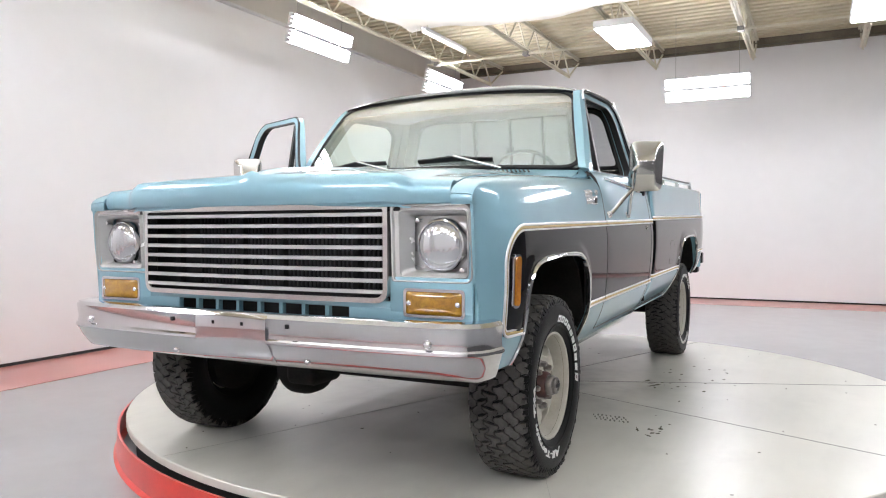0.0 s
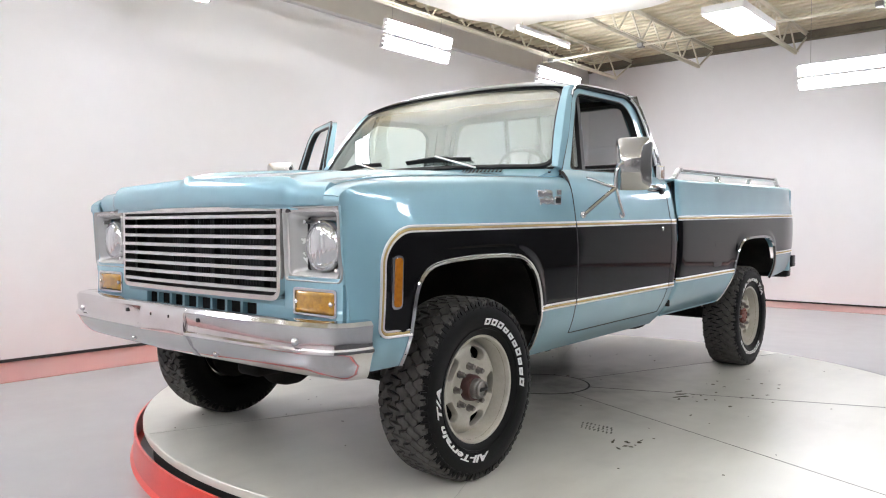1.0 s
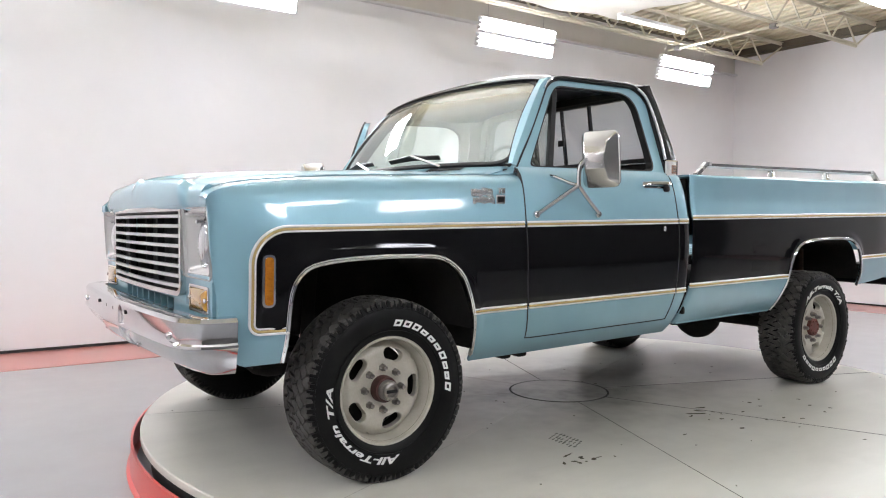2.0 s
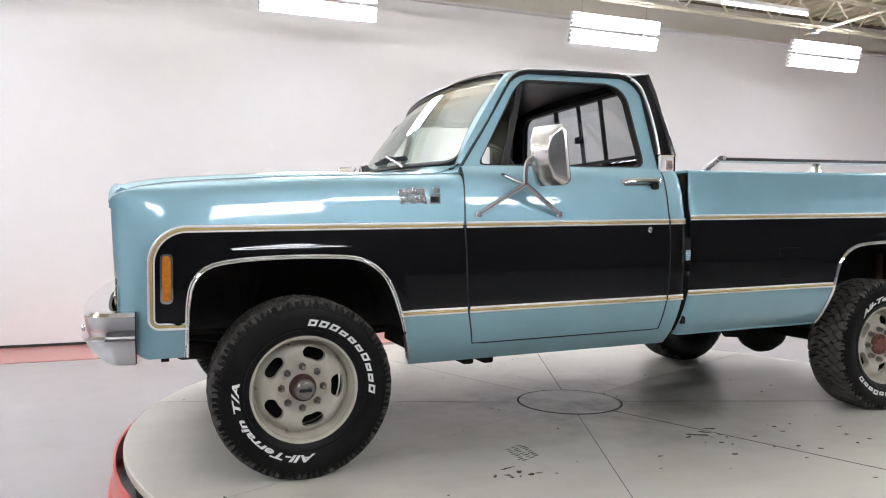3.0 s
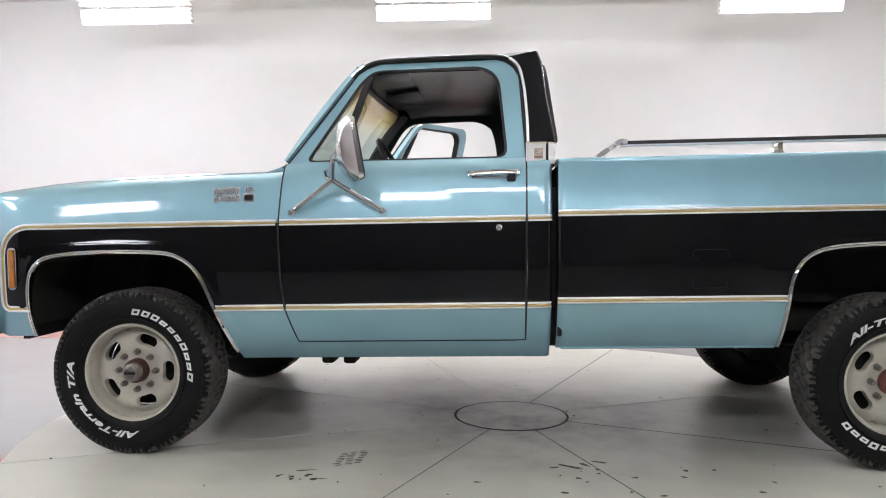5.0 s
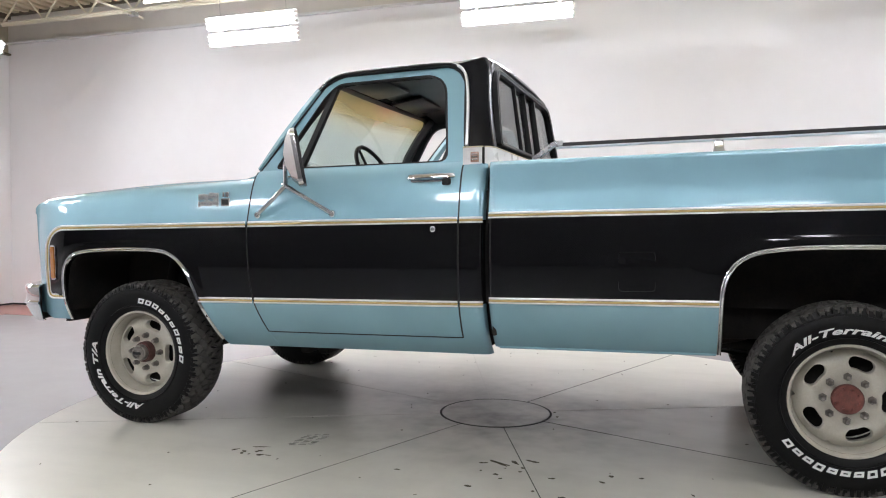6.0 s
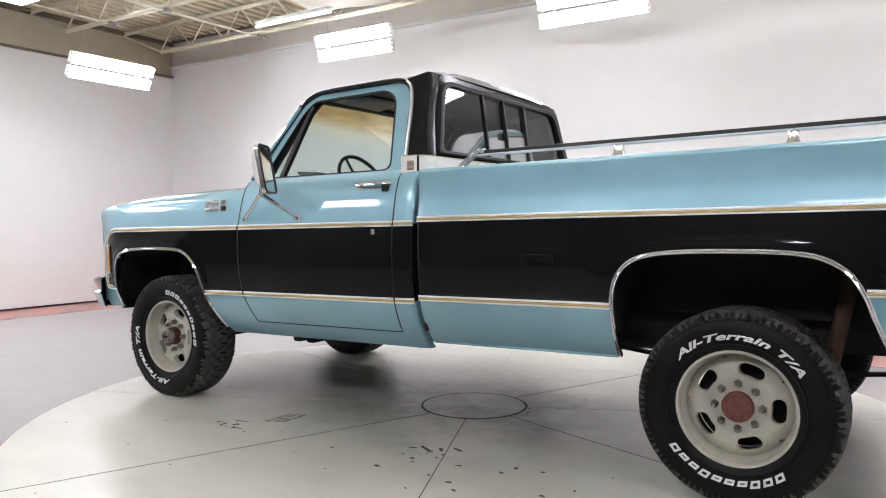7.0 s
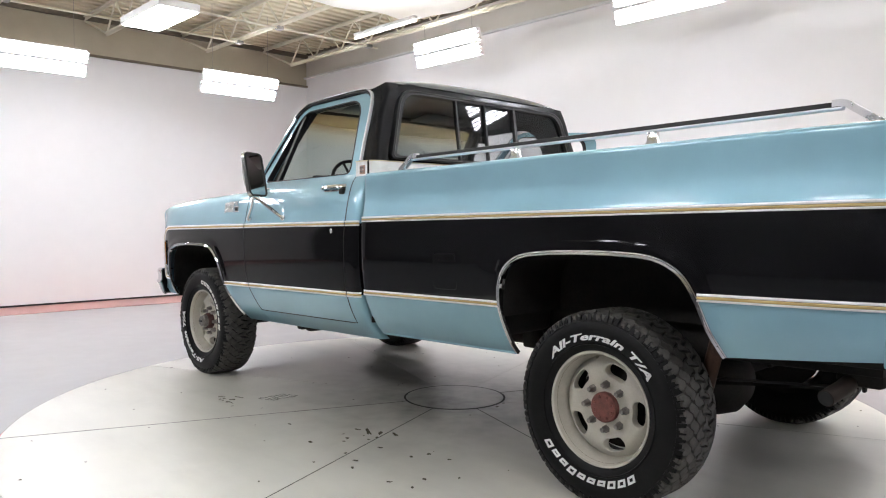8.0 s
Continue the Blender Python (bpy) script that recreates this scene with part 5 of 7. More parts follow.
for s in (-1, 1):
    bm = bmesh.new()
    low = [(-1.11, s * 0.845, 1.296), (-1.05, s * 0.872, 1.300), (-0.99, s * 0.900, 1.302), (-0.955, s * 0.908, 1.306)]
    top = [(-1.11, s * 0.80, 1.300), (-1.02, s * 0.832, 1.312), (-0.975, s * 0.852, 1.324), (-0.952, s * 0.872, 1.34)]
    end = [(-1.08, s * 0.76, 1.30), (-1.0, s * 0.80, 1.312), (-0.96, s * 0.83, 1.326), (-0.93, s * 0.86, 1.35)]
    grid(bm, [low, top, end], flip=s > 0)
    solid(part("cowl_corner", outward(bm, (-0.9, 0, 0.9)), PAINT, truck, rake=True), 0.01)
for k in range(11):
    y = -0.42 - k * 0.021
    bm = bmesh.new()
    box(bm, (-0.028, -0.005, -0.002), (0.028, 0.005, 0.002), 0.0015, 1, m=pose(-1.150 + 0.145 * (y / 0.86) ** 2, y, 1.3455 - 0.014 * (y / 0.86) ** 2, 0, -16, 28))
    part("cowl_slot", bm, SEAL, cowl, smooth=0, rake=True)
# wipers
for y0, y1, yp in ((-0.01, -0.43, -0.49), (0.60, 0.20, 0.12)):
    wiper = new("wiper")
    wiper.parent = truck
    wiper["label"] = "black wiper blade on a bright arm"
    def on_glass(y, u, off=0.02):
        return ws_point(u, y / (0.86 - 0.12 * u), off)
    bm = bmesh.new()
    sweep(bm, [on_glass(y0 + (y1 - y0) * k / 8, 0.085 + 0.012 * k / 8 + 0.012 * math.sin(math.pi * k / 8), 0.016) for k in range(9)], [(0.012, -0.004), (0.012, 0.004), (-0.012, 0.003), (-0.012, -0.003)], out=(-0.6, 0, 0.7))
    part("blade", tidy(bm), SEAL, wiper, "black rubber blade", rake=True)
    mid = on_glass((y0 + y1) / 2, 0.130, 0.035)
    bm = bmesh.new()
    for k in (0.2, 0.8):
        sweep(bm, [on_glass(y0 + (y1 - y0) * k, 0.105, 0.024), mid], [(0.007, -0.005), (0.007, 0.005), (-0.006, 0.005), (-0.006, -0.005)], out=(-0.6, 0, 0.7))
    part("bridge", tidy(bm), SEAL, wiper, rake=True)
    bm = bmesh.new()
    pivot = Vector((-1.145 + 0.145 * (yp / 0.86) ** 2, yp, 1.356))
    sweep(bm, [pivot, mid + Vector((-0.005, 0, 0.005))], [(0.004, -0.0055), (0.004, 0.0055), (-0.004, 0.005), (-0.004, -0.005)], out=(-0.6, 0, 0.7))
    part("arm", tidy(bm), SATIN, wiper, "bright wiper arm", rake=True)


# ---- the pickup: bright trim and fittings ----
def on_flank(x, z, side, lift=0.0):
    """A point on the flank; behind the cab, on the bed side."""
    return (x, side * (flank_y(z, x) + lift), z)


def slab(w, h, shift=0.0):
    return [(0.0, shift - w / 2), (h * 0.7, shift - w / 2), (h, shift - w / 4), (h, shift + w / 4), (h * 0.7, shift + w / 2), (0.0, shift + w / 2), (-0.004, shift)]


def stripe(name, points, side, flip=False, lift=0.0):
    """A bright moulding with a gold line in it."""
    roll = lambda x: float(np.interp(x, [0.145, 0.172, 0.190, 0.202, 0.210], [0.0, 0.001, 0.004, 0.010, 0.018])) if x < 0.216 else 0.0
    line = [on_flank(x, z, side, -roll(x)) for x, z in points]
    k = -1 if flip else 1
    out = [Vector((0, side, 0.08)) for _ in line]
    bm = bmesh.new()
    sweep(bm, line, slab(0.009, 0.006, 0.0098 * k), out=out)
    sweep(bm, line, slab(0.007, 0.005, -0.0098 * k), out=out)
    moulding = part(name, tidy(bm), TRIM, truck, "bright body moulding with a gold line", rake=True, lift=lift)
    bm = bmesh.new()
    sweep(bm, line, slab(0.0095, 0.0045, -0.0005 * k), out=out)
    part("gold_line", tidy(bm), GOLD, moulding, "gold line", rake=True, lift=lift)


def run(x0, x1, z, n=None):
    n = n or max(2, int(abs(x1 - x0) / 0.08) + 1)
    return [(x0 + (x1 - x0) * k / n, z) for k in range(n + 1)]


for side in (-1, 1):
    top, low = BAND_TOP, BAND_LOW
    r = BAND_ROUND
    corner = [(BAND_FRONT + r - r * math.sin(a), top - r + r * math.cos(a)) for a in np.linspace(0, math.pi / 2, 12)]
    foot = [(BAND_FRONT + 0.03 - 0.03 * math.cos(a), low + 0.035 - 0.03 * math.sin(a)) for a in np.linspace(0, math.pi / 2, 6)]
    front = run(-0.99, BAND_FRONT + 0.138, top) + corner + [(BAND_FRONT, z) for z in np.linspace(top - 0.148, low + 0.05, 8)] + foot + [(-2.12, low + 0.005)]
    flip = side > 0
    stripe("fender_moulding", front, side, flip)
    stripe("door_moulding", run(0.098, -0.973, top), side, flip) if side < 0 else None
    stripe("corner_moulding", [(x, top) for x in (0.209, 0.202, 0.190, 0.172, 0.145, 0.110)], side, flip)
    lead = (0.263, 0.256, 0.250, 0.245, 0.242)
    stripe("bed_moulding", run(2.672, 0.272, top) + [(x, top) for x in lead], side, flip, BED_LIFT)
    stripe("fender_lower_moulding", run(-0.962, -1.272, low), side, flip)
    stripe("door_lower_moulding", run(0.098, -0.948, low), side, flip) if side < 0 else None
    stripe("corner_lower_moulding", [(x, low) for x in (0.209, 0.202, 0.190, 0.172, 0.145, 0.110)], side, flip)
    stripe("bed_lower_moulding", run(1.194, 0.272, low) + [(x, low) for x in lead], side, flip, BED_LIFT)
    stripe("bed_lower_moulding", run(2.672, 2.096, low + BAND_STEP), side, flip, BED_LIFT)
    # wheel arch lips
    for arch in (FRONT_ARCH, REAR_ARCH):
        line = [on_flank(x, z, side) for x, z in smooth_line(arch, 48) if z > (0.565 if x < -1.7 else 0.462)]
        bm = bmesh.new()
        sweep(bm, line, [(0.0, -0.009), (0.005, -0.009), (0.007, -0.0065), (0.004, -0.002), (0.007, 0.002), (0.009, 0.005), (0.006, 0.008), (-0.008, 0.008)], out=[Vector((0, side, 0.05))] * len(line))
        part("arch_moulding", tidy(bm), CHROME, truck, "bright wheel arch moulding", rake=True, lift=BED_LIFT if arch is REAR_ARCH else 0.0)
    # roof drip rail
    outline = smooth_line([(-0.690, 1.735), (-0.645, 1.777), (-0.56, 1.808), (-0.3, 1.816), (-0.05, 1.816), (0.025, 1.80), (0.072, 1.755), (0.095, 1.66), (0.108, 1.52), (0.112, 1.405)], 60)
    line = [(x, side * (lean(min(z, 1.82)) + 0.010), z) for x, z in outline]
    outs = [Vector((0, side, 0.35))] * len(line)
    k = next(i for i, p in enumerate(outline) if p[0] > 0.0 and p[1] < 1.80)
    for piece, mat, w, h, label in ((line[:k + 1], CHROME, 0.0045, 0.008, "thin chrome drip rail"), (line[k:], TRIM, 0.0055, 0.010, "bright rear drip moulding")):
        bm = bmesh.new()
        sweep(bm, piece, [(h, -w), (h + 0.002, 0.0), (h, w), (-0.006, w), (-0.006, -w)], out=outs[:len(piece)])
        part("drip_rail", tidy(bm), mat, truck, label, rake=True)
    bm = bmesh.new()
    sweep(bm, line, [(0.002, 0.007), (0.002, 0.014), (-0.012, 0.014), (-0.012, 0.007)] if side < 0 else [(0.002, -0.007), (0.002, -0.014), (-0.012, -0.014), (-0.012, -0.007)], out=outs)
    part("drip_seal", tidy(bm), SEAL, truck, rake=True)

    # west-coast style mirror: faceted bright head on a tripod
    mirror = new("wing_mirror")
    mirror.parent = truck
    mirror["label"] = "large faceted stainless wing mirror on a tripod arm"
    parts = []
    head = pose(-0.642, side * 1.132, 1.362, 0, -10, -side * 26)
    def ringy(x, w, h, r, dz=0.0, dy=0.0):
        return [tuple(head @ Vector((x, u + dy, v + dz))) for u, v in rounded([(-w, -h), (w, -h), (w, h), (-w, h)], r, 5)]
    bm = bmesh.new()
    rows = [ringy(0.024, 0.080, 0.122, 0.03), ringy(0.028, 0.086, 0.131, 0.035), ringy(0.016, 0.088, 0.133, 0.035), ringy(0.004, 0.086, 0.131, 0.035),
            ringy(-0.024, 0.058, 0.095, 0.02, dy=side * -0.012), ringy(-0.040, 0.050, 0.04, 0.008, dy=side * -0.015), ringy(-0.043, 0.045, 0.035, 0.006, dy=side * -0.015)]
    vs = grid(bm, rows, close=True)
    bm.faces.new(vs[-1])
    parts.append(part("shell", tidy(bm), STAINLESS, mirror, "faceted stainless shell", smooth=34, rake=True))
    bm = bmesh.new()
    bm.faces.new([bm.verts.new(p) for p in ringy(0.0255, 0.080, 0.122, 0.03)])
    parts.append(part("mirror_glass", tidy(bm), MIRROR, mirror, "mirror glass", smooth=0, rake=True))
    bm = bmesh.new()
    sweep(bm, ringy(0.026, 0.082, 0.125, 0.03), ring_profile(0.006, 6), out=[Vector((1, 0, 0))] * 20, closed=True)
    parts.append(part("gasket", tidy(bm), SEAL, mirror, "black rubber gasket", rake=True))
    for u, v in ((-0.035, 0.022), (0.035, 0.022), (-0.035, -0.022), (0.035, -0.022)):
        bm = bmesh.new()
        lathe(bm, [(0.005, -0.002), (0.004, 0.003), (0.0, 0.004)], 8, head @ pose(-0.043, u - side * 0.015, v, 0, 0, 90))
        parts.append(part("rivet", tidy(bm), SATIN, mirror, rake=True))
    apex = Vector((-0.722, side * 1.075, 1.244))
    for foot in ((-0.917, 1.112), (-0.515, 1.110)):
        f = Vector(on_flank(foot[0], foot[1], side, 0.008))
        bm = bmesh.new()
        sweep(bm, smooth_line([f, f + Vector((0.02 * (1 if foot[0] < -0.7 else -1), side * 0.012, 0.015)), f.lerp(apex, 0.5), apex], 12), ring_profile(0.0105, 8))
        parts.append(part("brace", tidy(bm), CHROME, mirror, rake=True))
        bm = bmesh.new()
        lathe(bm, [(0.017, -0.008), (0.017, 0.006), (0.012, 0.012), (0.0, 0.013)], 14, Matrix.Translation(f) @ pose(0, 0, 0, 0, 0, 180 if side < 0 else 0))
        parts.append(part("foot", tidy(bm), SATIN, mirror, rake=True))
    bm = bmesh.new()
    sweep(bm, smooth_line([apex, apex + Vector((0, 0, 0.05)), apex + Vector((0.005, side * 0.01, 0.10)), apex + Vector((0.03, side * 0.03, 0.122)), Vector((-0.655, side * 1.115, 1.368))], 16), ring_profile(0.011, 8))
    parts.append(part("post", tidy(bm), CHROME, mirror, rake=True))
    bm = bmesh.new()
    sweep(bm, smooth_line([apex, apex + Vector((-0.03, -side * 0.03, 0.012)), Vector((-0.775, side * 0.975, 1.285)), Vector((-0.775, side * 0.935, 1.295))], 12), ring_profile(0.0085, 8))
    parts.append(part("upper_brace", tidy(bm), CHROME, mirror, rake=True))

    # door handle and lock
    handle = new("door_handle")
    handle.parent = truck
    handle["label"] = "chrome paddle door handle"
    bm = bmesh.new()
    y = lambda z: side * (flank_y(z) + 0.0)
    sweep(bm, smooth_line([(-0.141, y(1.262) + side * 0.004, 1.262), (-0.12, y(1.262) + side * 0.022, 1.264), (-0.03, y(1.262) + side * 0.028, 1.266), (0.05, y(1.262) + side * 0.024, 1.266), (0.066, y(1.262) + side * 0.006, 1.266)], 14),
          [(0.012, -0.010), (0.014, 0.0), (0.012, 0.010), (-0.003, 0.009), (-0.003, -0.009)], out=[Vector((0, side, 0.3))] * 14)
    parts.append(part("grip", tidy(bm), CHROME, handle, rake=True))
    bm = bmesh.new()
    box(bm, (0.018, y(1.245) - 0.018, 1.226), (0.058, y(1.245) + 0.018, 1.258), 0.008)
    parts.append(part("button_housing", bm, SEAL, handle, "dark push button housing", rake=True))
    bm = bmesh.new()
    box(bm, (-0.135, y(1.25) - 0.006, 1.243), (0.02, y(1.25) + 0.006, 1.256), 0.004)
    parts.append(part("backplate", bm, CHROME, handle, rake=True))
    bm = bmesh.new()
    lathe(bm, [(0.013, -0.005), (0.013, 0.003), (0.009, 0.006), (0.004, 0.005), (0.0, 0.005)], 16, Matrix.Translation(on_flank(-0.014, 1.030, side)) @ pose(0, 0, 0, 0, 0, 180 if side < 0 else 0))
    parts.append(part("door_lock", tidy(bm), SATIN, truck, "small round door lock", rake=True))
    if side > 0:
        # the passenger side stands open: its fittings swing with the door
        shear = Matrix(((1, 0, 0, 0), (0, 1, 0, 0), (RAKE, 0, 1, 0), (0, 0, 0, 1)))
        for p in parts:
            p.data.transform(shear @ OPEN @ shear.inverted())

    # white corner panel with a square badge, carried round the back of the cab
    y0 = side * 0.925
    bm = bmesh.new()
    path = smooth_line([(0.102, side * 0.923, 1.350), (0.17, side * 0.920, 1.350), (0.205, side * 0.905, 1.350), (0.226, side * 0.87, 1.350), (0.230, side * 0.80, 1.350), (0.232, side * 0.4, 1.350), (0.232, 0.0, 1.350)], 40)
    outs = []
    for i, p in enumerate(path):
        a, b = Vector(path[max(0, i - 1)]), Vector(path[min(39, i + 1)])
        t = b - a
        n = Vector((t.y, -t.x, 0)).normalized()
        outs.append(n if n.dot(Vector((0.6, side, 0))) > 0 else -n)
    sweep(bm, path, [(0.004, -0.046), (0.006, -0.044), (0.006, 0.044), (0.004, 0.046), (-0.01, 0.046), (-0.01, -0.046)], out=outs)
    band = part("corner_panel", tidy(bm), EMBLEM_WHITE, truck, "white panel band round the cab back", rake=True)
    bm = bmesh.new()
    for dz in (-0.044, 0.047):
        sweep(bm, [(p[0], p[1], p[2] + dz) for p in path], slab(0.006, 0.009), out=outs)
    part("gold_edge", tidy(bm), PALE_GOLD, band, "thin gold edge", rake=True)
    bm = bmesh.new()
    box(bm, (0.138, y0 - 0.008, 1.328), (0.176, y0 + 0.008, 1.374), 0.003)
    badge = part("corner_badge", bm, EMBLEM_RED, truck, "small square copper badge", rake=True)
    bm = bmesh.new()
    for dz in (1.340, 1.3515, 1.363):
        box(bm, (0.142, y0 - 0.0095, dz - 0.003), (0.172, y0 + 0.0095, dz + 0.003))
    part("badge_bar", bm, SATIN, badge, smooth=0, rake=True)

    # scripted fender badge as plain chrome strokes
    bm = bmesh.new()
    rnd = random.Random(4)
    for row, (z0, z1, x0, x1, n) in enumerate(((1.196, 1.226, -1.276, -1.155, 6), (1.163, 1.190, -1.272, -1.150, 7))):
        for k in range(n):
            a = x0 + (x1 - x0) * k / n
            w = (x1 - x0) / n
            tall = z1 + rnd.uniform(-0.006, 0.004)
            base = z0 + rnd.uniform(-0.004, 0.003)
            for u0, u1, v0, v1 in ((0.02, 0.34, base, tall + 0.002), (0.58, 0.92, base, tall - 0.004), (0.05, 0.95, (base + tall) / 2 - 0.004, (base + tall) / 2 + 0.004), (0.0, 0.8, tall - 0.006, tall + 0.002), (0.1, 0.95, base, base + 0.006)):
                p, q = on_flank(a + u0 * w, (v0 + v1) / 2, side), None
                box(bm, (a + u0 * w, p[1] - 0.006, v0), (a + u1 * w, p[1] + 0.006, v1), 0.0015, 1)
    yb = on_flank(-1.11, 1.18, side)[1]
    box(bm, (-1.140, yb - 0.005, 1.160), (-1.089, yb + 0.005, 1.200), 0.002, 1)
    box(bm, (-1.128, yb - 0.007, 1.205), (-1.118, yb + 0.005, 1.230), 0.001, 1)
    box(bm, (-1.112, yb - 0.007, 1.205), (-1.092, yb + 0.005, 1.230), 0.001, 1)
    fb = part("fender_badge", bm, SATIN, truck, "chrome scripted fender badge", rake=True)
    bm = bmesh.new()
    box(bm, (-1.133, yb - 0.0075, 1.168), (-1.096, yb + 0.0075, 1.192), 0.001, 1)
    part("badge_field", bm, SEAL, fb, "dark badge field", rake=True)

# fuel filler door on the driver's flank
bm = bmesh.new()
a = rounded([(0.7985, 0.7405), (0.9465, 0.7405), (0.9465, 0.9045), (0.7985, 0.9045)], 0.0195, 5)
b = rounded([(0.800, 0.742), (0.945, 0.742), (0.945, 0.903), (0.800, 0.903)], 0.018, 5)
plate(bm, a, lambda u, v, d: (u, -flank_y(v, u) - 0.0006 + d, v), 0.01, b)
part("fuel_door_gap", tidy(bm), DARK_GAP, truck, "thin dark gap round the fuel door", rake=True, lift=BED_LIFT)
bm = bmesh.new()
plate(bm, b, lambda u, v, d: (u, -flank_y(v, u) - 0.0010 + d, v), 0.01)
part("fuel_door", tidy(bm), TWO_TONE, truck, "flush black fuel filler door", rake=True, lift=BED_LIFT)


# ---- the pickup: back of the cab and interior ----
def back_x(z):
    return 0.237 - 0.142 * (z - 1.40)


def build_back():
    outer = rounded([(-0.885, 1.395), (0.885, 1.395), (0.728, 1.836), (-0.728, 1.836)], [0.02, 0.02, 0.13, 0.13], 9)
    inner = rounded([(-0.802, 1.412), (0.802, 1.412), (0.698, 1.800), (-0.698, 1.800)], [0.03, 0.03, 0.10, 0.10], 9)
    bm = bmesh.new()
    plate(bm, outer, lambda u, v, d: (back_x(v) - d - 0.05 * max(0.0, (abs(u) - 0.65) / 0.2) ** 2, u, v), 0.03, inner)
    part("cab_back", tidy(bm), BLACK_PAINT, truck, "gloss black cab back", rake=True)
    window = new("rear_window")
    window.parent = truck
    window["label"] = "dark tinted sliding rear window with black frame"
    mid = [(u * 0.955, 1.6 + (v - 1.6) * 0.90) for u, v in inner]
    bm = bmesh.new()
    plate(bm, inner, lambda u, v, d: (back_x(v) + 0.014 - d, u, v), 0.04, mid)
    part("frame", tidy(bm), SEAL, window, "black rubber frame", rake=True)
    bm = bmesh.new()
    line = [(back_x(v) + 0.012, u, v) for u, v in [(a * 0.985, 1.6 + (b - 1.6) * 0.97) for a, b in inner]]
    sweep(bm, line, ring_profile(0.006, 6), out=[Vector((1, 0, 0))] * len(line), closed=True)
    part("bead", tidy(bm), SEAL, window, rake=True)
    for y0, y1, sink in ((-0.765, -0.27, 0.006), (-0.27, -0.03, 0.014), (-0.03, 0.24, 0.014), (0.24, 0.765, 0.006)):
        def edge(y, z):
            lim = 0.765 - 0.095 * (z - 1.436) / 0.33
            return max(-lim, min(lim, y))
        lo, hi = 1.430, 1.784
        bm = bmesh.new()
        pts = [(edge(y0, lo), lo), (edge(y1, lo), lo), (edge(y1, hi), hi), (edge(y0, hi), hi)]
        plate(bm, rounded(pts, 0.01, 3), lambda u, v, d: (back_x(v) - sink - d, u, v), 0.004)
        pane = part("pane", tidy(bm), TINTED, window, "dark tinted pane", smooth=0, rake=True)
        pane.visible_shadow = False
    for y, w in ((-0.27, 0.007), (-0.03, 0.006), (0.24, 0.011)):
        bm = bmesh.new()
        sweep(bm, [(back_x(1.43) - 0.004, y, 1.43), (back_x(1.785) - 0.004, y, 1.785)], [(0.008, -w), (0.008, w), (-0.014, w), (-0.014, -w)], out=(1, 0, 0))
        part("divider", tidy(bm), SEAL, window, rake=True)
    bm = bmesh.new()
    box(bm, (0.165, -0.06, 1.55), (0.186, -0.01, 1.59), 0.004)
    part("latch", bm, SEAL, window, rake=True)
    # lower back wall, floor, firewall
    bm = bmesh.new()
    box(bm, (0.185, -0.92, 0.58), (0.20, 0.92, 1.40))
    box(bm, (0.17, -0.84, 0.47), (0.19, 0.84, 0.60))
    # dark slabs added to stand for the shade between cab and bed
    box(bm, (0.2, -0.86, 0.55), (0.239, 0.86, 0.699))
    box(bm, (0.1975, -0.94, 0.70), (0.234, 0.94, 1.20))
    part("cab_rear_panel", bm, UNDER, truck, smooth=0, rake=True)
    bm = bmesh.new()
    box(bm, (-1.0, -0.84, 0.50), (0.17, 0.84, 0.53))
    part("cab_floor", bm, UNDER, truck, smooth=0, rake=True)
    bm = bmesh.new()
    box(bm, (-1.03, -0.84, 0.50), (-1.0, 0.84, 1.29))
    part("firewall", bm, UNDER, truck, smooth=0, rake=True)
    # headliner
    bm = bmesh.new()
    grid(bm, [[Vector(roof_point(x, v / 10)) + Vector((0, -0.03 * v / 10, -0.034)) for v in range(-10, 11)] for x in (-0.66, -0.6, -0.5, -0.3, -0.1, 0.05, 0.13)])
    solid(part("headliner", tidy(bm), HEADLINER, truck, "dark vinyl headliner", rake=True), 0.01)
    for s in (-1, 1):
        # inner pillars
        bm = bmesh.new()
        sweep(bm, [(0.10, s * 0.865, 1.34), (0.085, s * 0.80, 1.60), (0.05, s * 0.74, 1.80)], [(0.03, -0.05), (0.03, 0.05), (-0.02, 0.05), (-0.02, -0.05)], out=(0, -s, 0))
        part("inner_pillar", tidy(bm), INTERIOR, truck, rake=True)
        bm = bmesh.new()
        path = [ws_point(u, s * 0.97) + Vector((0.045, 0, -0.01)) for u in (0.0, 0.25, 0.5, 0.75, 1.0)]
        sweep(bm, path, [(0.02, -0.02), (0.02, 0.02), (-0.02, 0.02), (-0.02, -0.02)], out=(0, -s, 0))
        part("windscreen_pillar_trim", tidy(bm), INTERIOR, truck, rake=True)
        if s > 0:
            # the open doorway's rounded frame
            outer = rounded([(-0.957, 1.30), (-0.655, 1.752), (-0.58, 1.795), (0.005, 1.80), (0.072, 1.735), (0.104, 1.30)], [0.01, 0.03, 0.05, 0.05, 0.05, 0.01], 9)
            inner = rounded([(-0.900, 1.30), (-0.665, 1.66), (-0.60, 1.725), (-0.085, 1.735), (-0.035, 1.66), (0.0, 1.30)], [0.01, 0.06, 0.06, 0.13, 0.13, 0.01], 9)
            bm = bmesh.new()
            plate(bm, outer, lambda u, v, d: (u, lean(v) - 0.03 - d, v), 0.03, inner)
            part("doorway_frame", tidy(bm), INTERIOR, truck, "dark inner frame of the open doorway", rake=True)
        # sun visor
        bm = bmesh.new()
        box(bm, (-0.10, -0.26, -0.008), (0.10, 0.26, 0.008), 0.006, m=pose(-0.575, s * 0.36, 1.815, 0, -8, 0))
